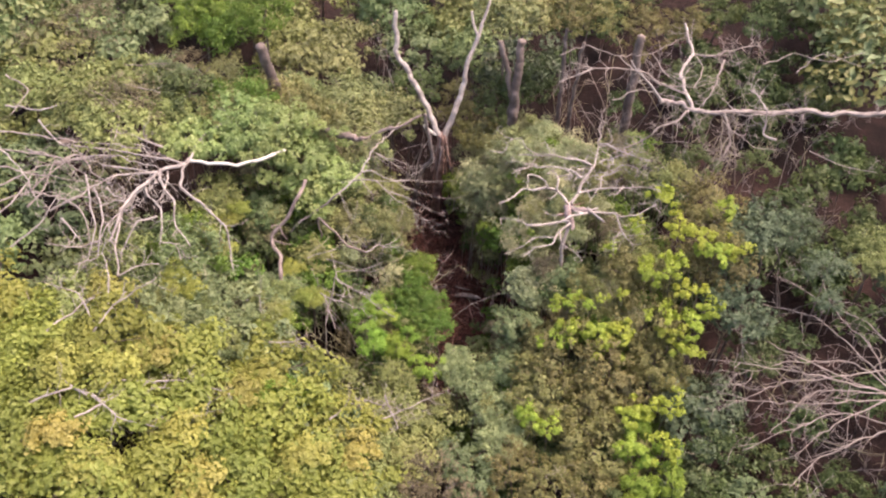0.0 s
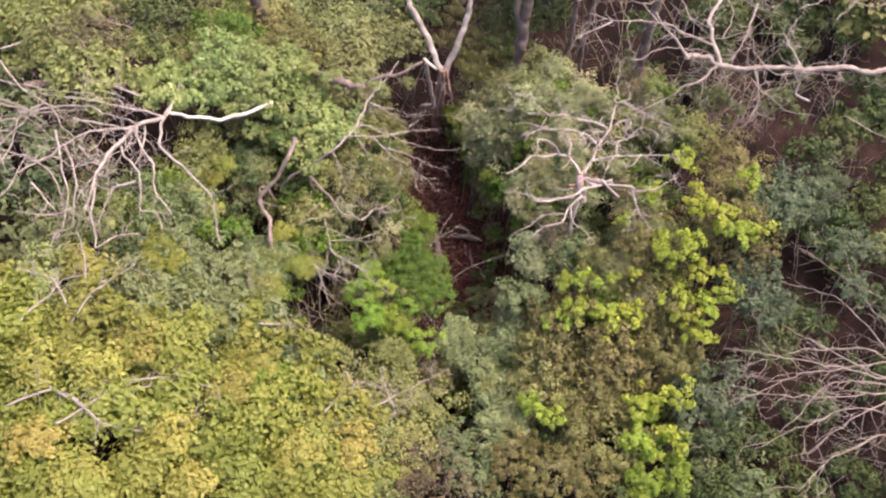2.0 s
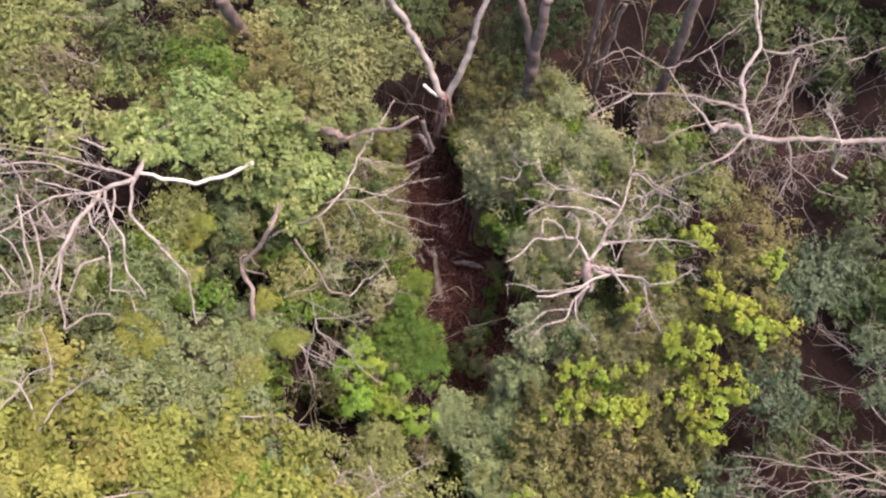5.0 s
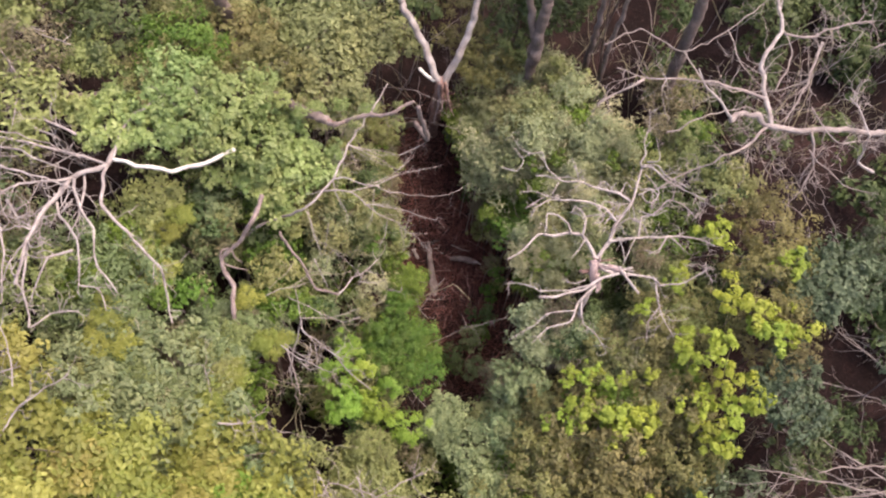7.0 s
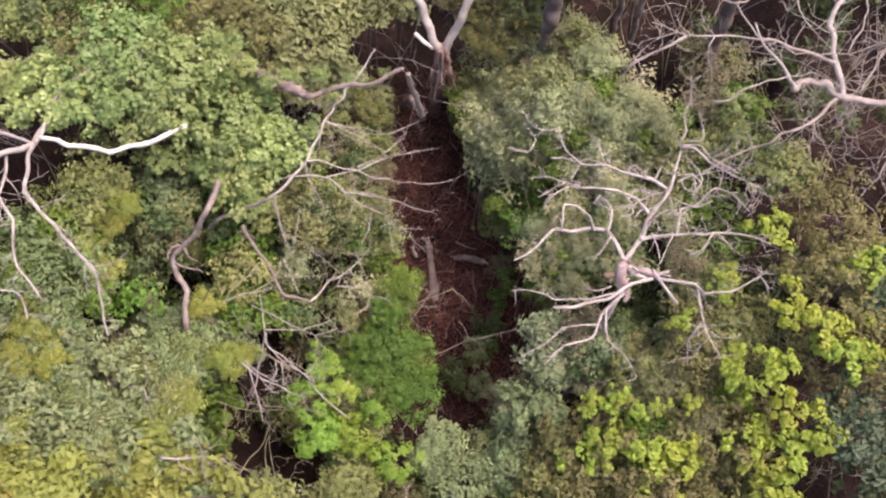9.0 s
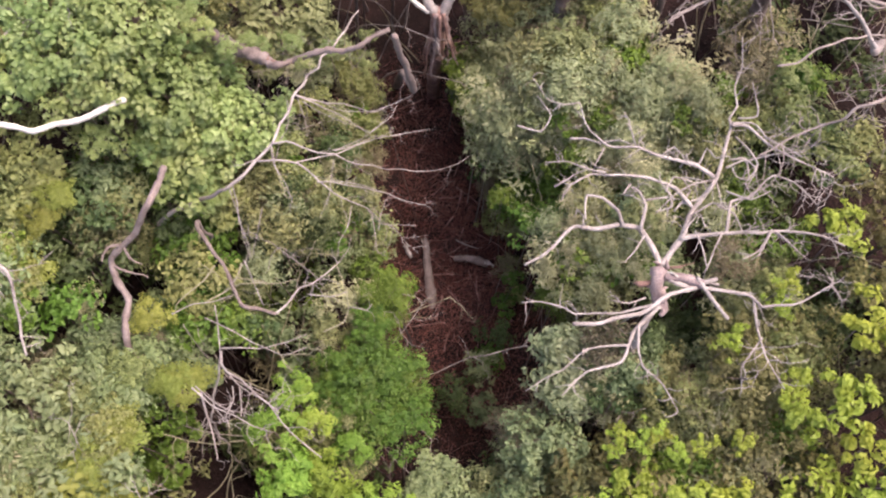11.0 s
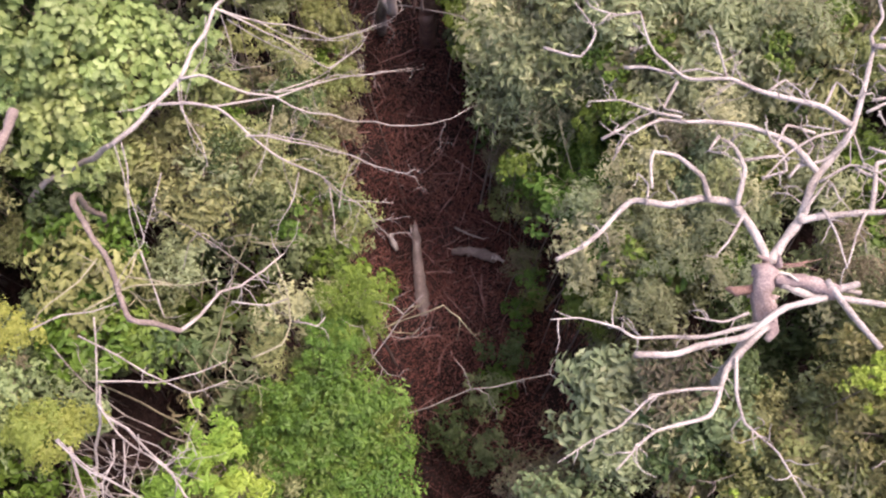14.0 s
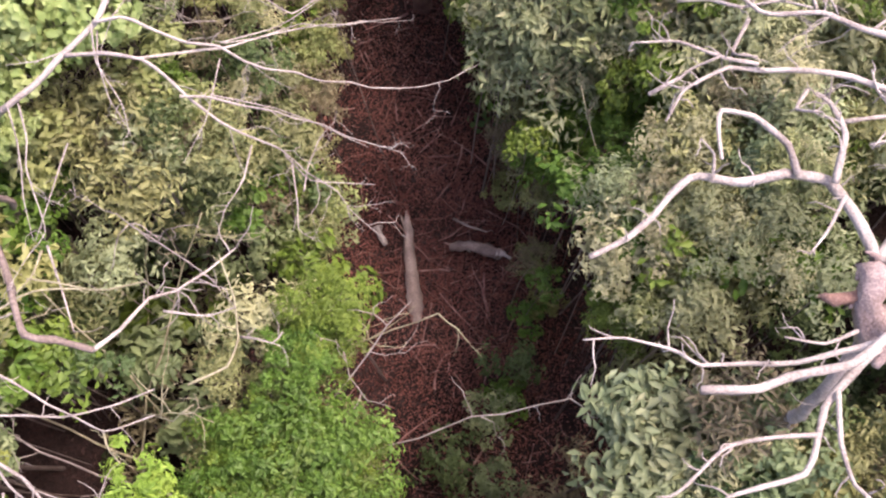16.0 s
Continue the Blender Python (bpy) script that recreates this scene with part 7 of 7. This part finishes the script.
limb(leaning, TWIG, 0.039, 0.014, (-17.24, 20.09, 1.90), (-15.63, 19.78, 1.97), (-13.78, 19.33, 2.03), (-12.31, 19.45, 2.10), twigs=6, length=0.678, depth=2, twig_r=0.0155)
limb(leaning, TWIG, 0.039, 0.014, (-16.55, 17.96, 1.90), (-15.14, 18.89, 2.00), (-13.96, 19.26, 2.10), twigs=6, length=0.677, depth=2, twig_r=0.0155)
limb(leaning, TWIG, 0.039, 0.014, (-16.29, 17.15, 1.90), (-15.20, 17.66, 1.97), (-14.33, 19.03, 2.03), (-13.89, 19.85, 2.10), twigs=6, length=0.677, depth=2, twig_r=0.0155)
limb(leaning, TWIG, 0.039, 0.014, (-15.01, 16.93, 1.88), (-14.65, 17.92, 2.00), (-14.58, 19.24, 2.10), twigs=6, length=0.677, depth=2, twig_r=0.0155)
limb(leaning, TWIG, 0.039, 0.014, (-16.71, 19.08, 1.90), (-15.01, 18.47, 2.00), (-13.44, 18.14, 2.10), twigs=6, length=0.677, depth=2, twig_r=0.0155)
limb(leaning, PALE, 0.039, 0.014, (-17.66, 22.75, 1.90), (-16.20, 22.42, 1.95), (-14.78, 23.05, 2.00), (-13.65, 24.04, 2.05), (-11.44, 23.37, 2.10), twigs=6, length=0.68, depth=2, twig_r=0.0155)
limb(leaning, TWIG, 0.039, 0.014, (-18.30, 24.77, 1.90), (-17.00, 23.66, 2.00), (-17.10, 21.91, 2.10), twigs=6, length=0.679, depth=2, twig_r=0.0155)
limb(leaning, TWIG, 0.038, 0.013, (-13.81, 23.33, 1.90), (-12.80, 22.04, 2.00), (-12.64, 20.49, 2.10), twigs=6, length=0.671, depth=2, twig_r=0.0153)
limb(leaning, PALE, 0.039, 0.014, (-17.39, 20.55, 1.90), (-15.72, 18.73, 2.00), (-14.53, 16.82, 2.01), twigs=6, length=0.678, depth=2, twig_r=0.0155)
limb(leaning, PALE, 0.039, 0.014, (-13.33, 18.67, 1.90), (-12.64, 16.82, 1.95), (-12.37, 16.16, 1.70), (-12.54, 15.11, 1.12), (-12.91, 14.12, 1.10), twigs=6, length=0.691, depth=2, twig_r=0.0158)
limb(leaning, PALE, 0.039, 0.014, (-12.83, 19.23, 1.90), (-11.67, 18.92, 2.00), (-10.29, 18.49, 2.10), twigs=6, length=0.676, depth=2, twig_r=0.0154)
limb(leaning, PALE, 0.039, 0.014, (-16.20, 16.55, 1.63), (-15.38, 17.62, 2.00), (-15.21, 19.22, 2.10), twigs=6, length=0.679, depth=2, twig_r=0.0155)
limb(leaning, PALE, 0.039, 0.014, (-15.55, 15.67, 1.01), (-14.54, 16.35, 1.57), (-13.90, 17.57, 2.10), twigs=6, length=0.687, depth=2, twig_r=0.0157)
limb(leaning, PALE, 0.039, 0.014, (-16.04, 21.83, 1.90), (-14.97, 20.51, 2.00), (-13.61, 19.56, 2.10), twigs=6, length=0.679, depth=2, twig_r=0.0155)
limb(leaning, TWIG, 0.038, 0.013, (-14.11, 25.60, 1.90), (-12.64, 25.39, 2.00), (-11.55, 25.33, 2.10), twigs=6, length=0.666, depth=2, twig_r=0.0152)
limb(right, TWIG, 0.021, 0.010, (4.59, 22.57, 4.66), (5.66, 23.15, 4.71), (6.85, 22.43, 4.76), (8.43, 23.80, 3.92), (10.01, 25.34, 3.60), twigs=4, length=0.697, depth=2, twig_r=0.0105)
limb(right, TWIG, 0.021, 0.010, (6.87, 22.52, 4.66), (7.38, 21.51, 4.70), (8.41, 21.74, 3.96), (9.82, 22.03, 3.55), (10.94, 22.62, 3.60), twigs=4, length=0.707, depth=2, twig_r=0.0106)
limb(right, TWIG, 0.022, 0.010, (8.49, 23.99, 3.71), (8.83, 22.85, 3.61), (9.39, 22.12, 3.60), twigs=4, length=0.719, depth=2, twig_r=0.0108)
limb(right, TWIG, 0.022, 0.010, (9.87, 22.18, 3.40), (10.44, 23.32, 3.47), (10.17, 24.78, 3.53), (10.62, 26.67, 3.60), twigs=4, length=0.721, depth=2, twig_r=0.0108)
limb(right, TWIG, 0.022, 0.010, (12.92, 23.79, 3.40), (14.32, 24.40, 3.47), (15.49, 23.77, 3.53), (17.09, 24.38, 3.60), twigs=4, length=0.723, depth=2, twig_r=0.0109)
limb(right, TWIG, 0.022, 0.010, (14.12, 23.24, 3.40), (15.42, 24.41, 3.50), (16.69, 23.45, 3.60), twigs=4, length=0.724, depth=2, twig_r=0.0109)
limb(right, TWIG, 0.022, 0.010, (10.65, 20.25, 3.40), (11.77, 19.50, 2.80), (12.72, 19.19, 2.90), twigs=4, length=0.743, depth=2, twig_r=0.0111)
limb(right, TWIG, 0.021, 0.010, (6.25, 19.88, 4.66), (7.28, 20.39, 4.73), (8.86, 21.36, 3.67), (9.88, 21.00, 3.60), twigs=4, length=0.707, depth=2, twig_r=0.0106)
limb(right, TWIG, 0.023, 0.010, (13.86, 19.39, 2.70), (14.68, 18.55, 2.80), (15.90, 18.01, 2.90), twigs=4, length=0.753, depth=2, twig_r=0.0113)
limb(right, TWIG, 0.022, 0.010, (10.86, 21.64, 3.40), (11.50, 20.49, 3.47), (12.74, 20.62, 3.53), (13.67, 20.20, 3.60), twigs=4, length=0.728, depth=2, twig_r=0.0109)
limb(dead, PALE, 0.023, 0.010, (2.99, 19.60, 2.20), (3.28, 19.58, 2.26), (3.57, 19.46, 2.32), (3.90, 19.51, 2.39), (4.17, 19.41, 2.45), twigs=3, length=0.29, depth=1, twig_r=0.012)
limb(dead, PALE, 0.023, 0.010, (5.31, 19.24, 2.20), (5.47, 19.15, 2.26), (5.63, 19.45, 2.32), (5.76, 19.23, 2.39), (5.98, 19.27, 2.45), twigs=3, length=0.288, depth=1, twig_r=0.012)
limb(dead, PALE, 0.024, 0.010, (6.10, 19.32, 2.20), (6.37, 19.33, 2.26), (6.38, 18.84, 2.32), (6.13, 18.87, 2.39), (6.04, 19.03, 2.45), twigs=3, length=0.297, depth=1, twig_r=0.012)
limb(dead, PALE, 0.024, 0.010, (6.28, 20.24, 2.20), (6.58, 20.25, 2.32), (6.53, 20.93, 2.45), twigs=3, length=0.297, depth=1, twig_r=0.012)
limb(dead, PALE, 0.024, 0.010, (6.16, 20.13, 2.20), (6.64, 20.02, 2.28), (6.85, 19.69, 2.37), (7.38, 19.33, 2.45), twigs=3, length=0.297, depth=1, twig_r=0.012)
limb(dead, PALE, 0.024, 0.010, (6.78, 17.87, 2.20), (6.47, 17.40, 2.32), (6.14, 17.17, 2.45), twigs=3, length=0.298, depth=1, twig_r=0.012)
limb(dead, PALE, 0.023, 0.010, (4.98, 18.17, 2.20), (5.31, 18.57, 2.28), (5.13, 18.80, 2.37), (5.44, 18.73, 2.45), twigs=3, length=0.287, depth=1, twig_r=0.012)
limb(dead, PALE, 0.023, 0.010, (5.07, 18.32, 2.20), (5.38, 18.39, 2.28), (5.62, 18.55, 2.37), (5.69, 18.75, 2.45), twigs=3, length=0.287, depth=1, twig_r=0.012)
limb(dead, PALE, 0.023, 0.010, (3.66, 19.43, 2.20), (3.47, 19.01, 2.32), (3.64, 18.85, 2.45), twigs=3, length=0.289, depth=1, twig_r=0.012)
limb(dead, PALE, 0.023, 0.010, (2.71, 18.55, 2.20), (3.03, 18.79, 2.32), (3.31, 18.84, 2.45), twigs=3, length=0.288, depth=1, twig_r=0.012)
limb(dead, PALE, 0.023, 0.010, (1.95, 19.83, 2.20), (2.43, 19.72, 2.28), (2.59, 20.04, 2.37), (2.31, 20.38, 2.45), twigs=3, length=0.291, depth=1, twig_r=0.012)
limb(dead, PALE, 0.024, 0.010, (5.79, 18.35, 2.20), (6.07, 18.17, 2.32), (6.17, 17.72, 2.45), twigs=3, length=0.297, depth=1, twig_r=0.012)
limb(dead, PALE, 0.023, 0.010, (4.16, 18.69, 2.20), (4.00, 18.42, 2.32), (4.18, 18.32, 2.45), twigs=3, length=0.287, depth=1, twig_r=0.012)
limb(dead, PALE, 0.023, 0.010, (5.34, 18.80, 2.20), (4.97, 18.82, 2.32), (4.77, 18.45, 2.45), twigs=3, length=0.287, depth=1, twig_r=0.012)
bpy.context.view_layer.update()

# ---- dark shrubs whose leaf colour stands in for shade on the east bank ----
deep.put(14.49, 34.77, -1.49, 1.30)
olive.put(12.53, 33.52, -1.51, 1.20)
deep.put(16.21, 33.87, -1.55, 1.30)
deep.put(17.68, 34.75, -1.45, 1.20)
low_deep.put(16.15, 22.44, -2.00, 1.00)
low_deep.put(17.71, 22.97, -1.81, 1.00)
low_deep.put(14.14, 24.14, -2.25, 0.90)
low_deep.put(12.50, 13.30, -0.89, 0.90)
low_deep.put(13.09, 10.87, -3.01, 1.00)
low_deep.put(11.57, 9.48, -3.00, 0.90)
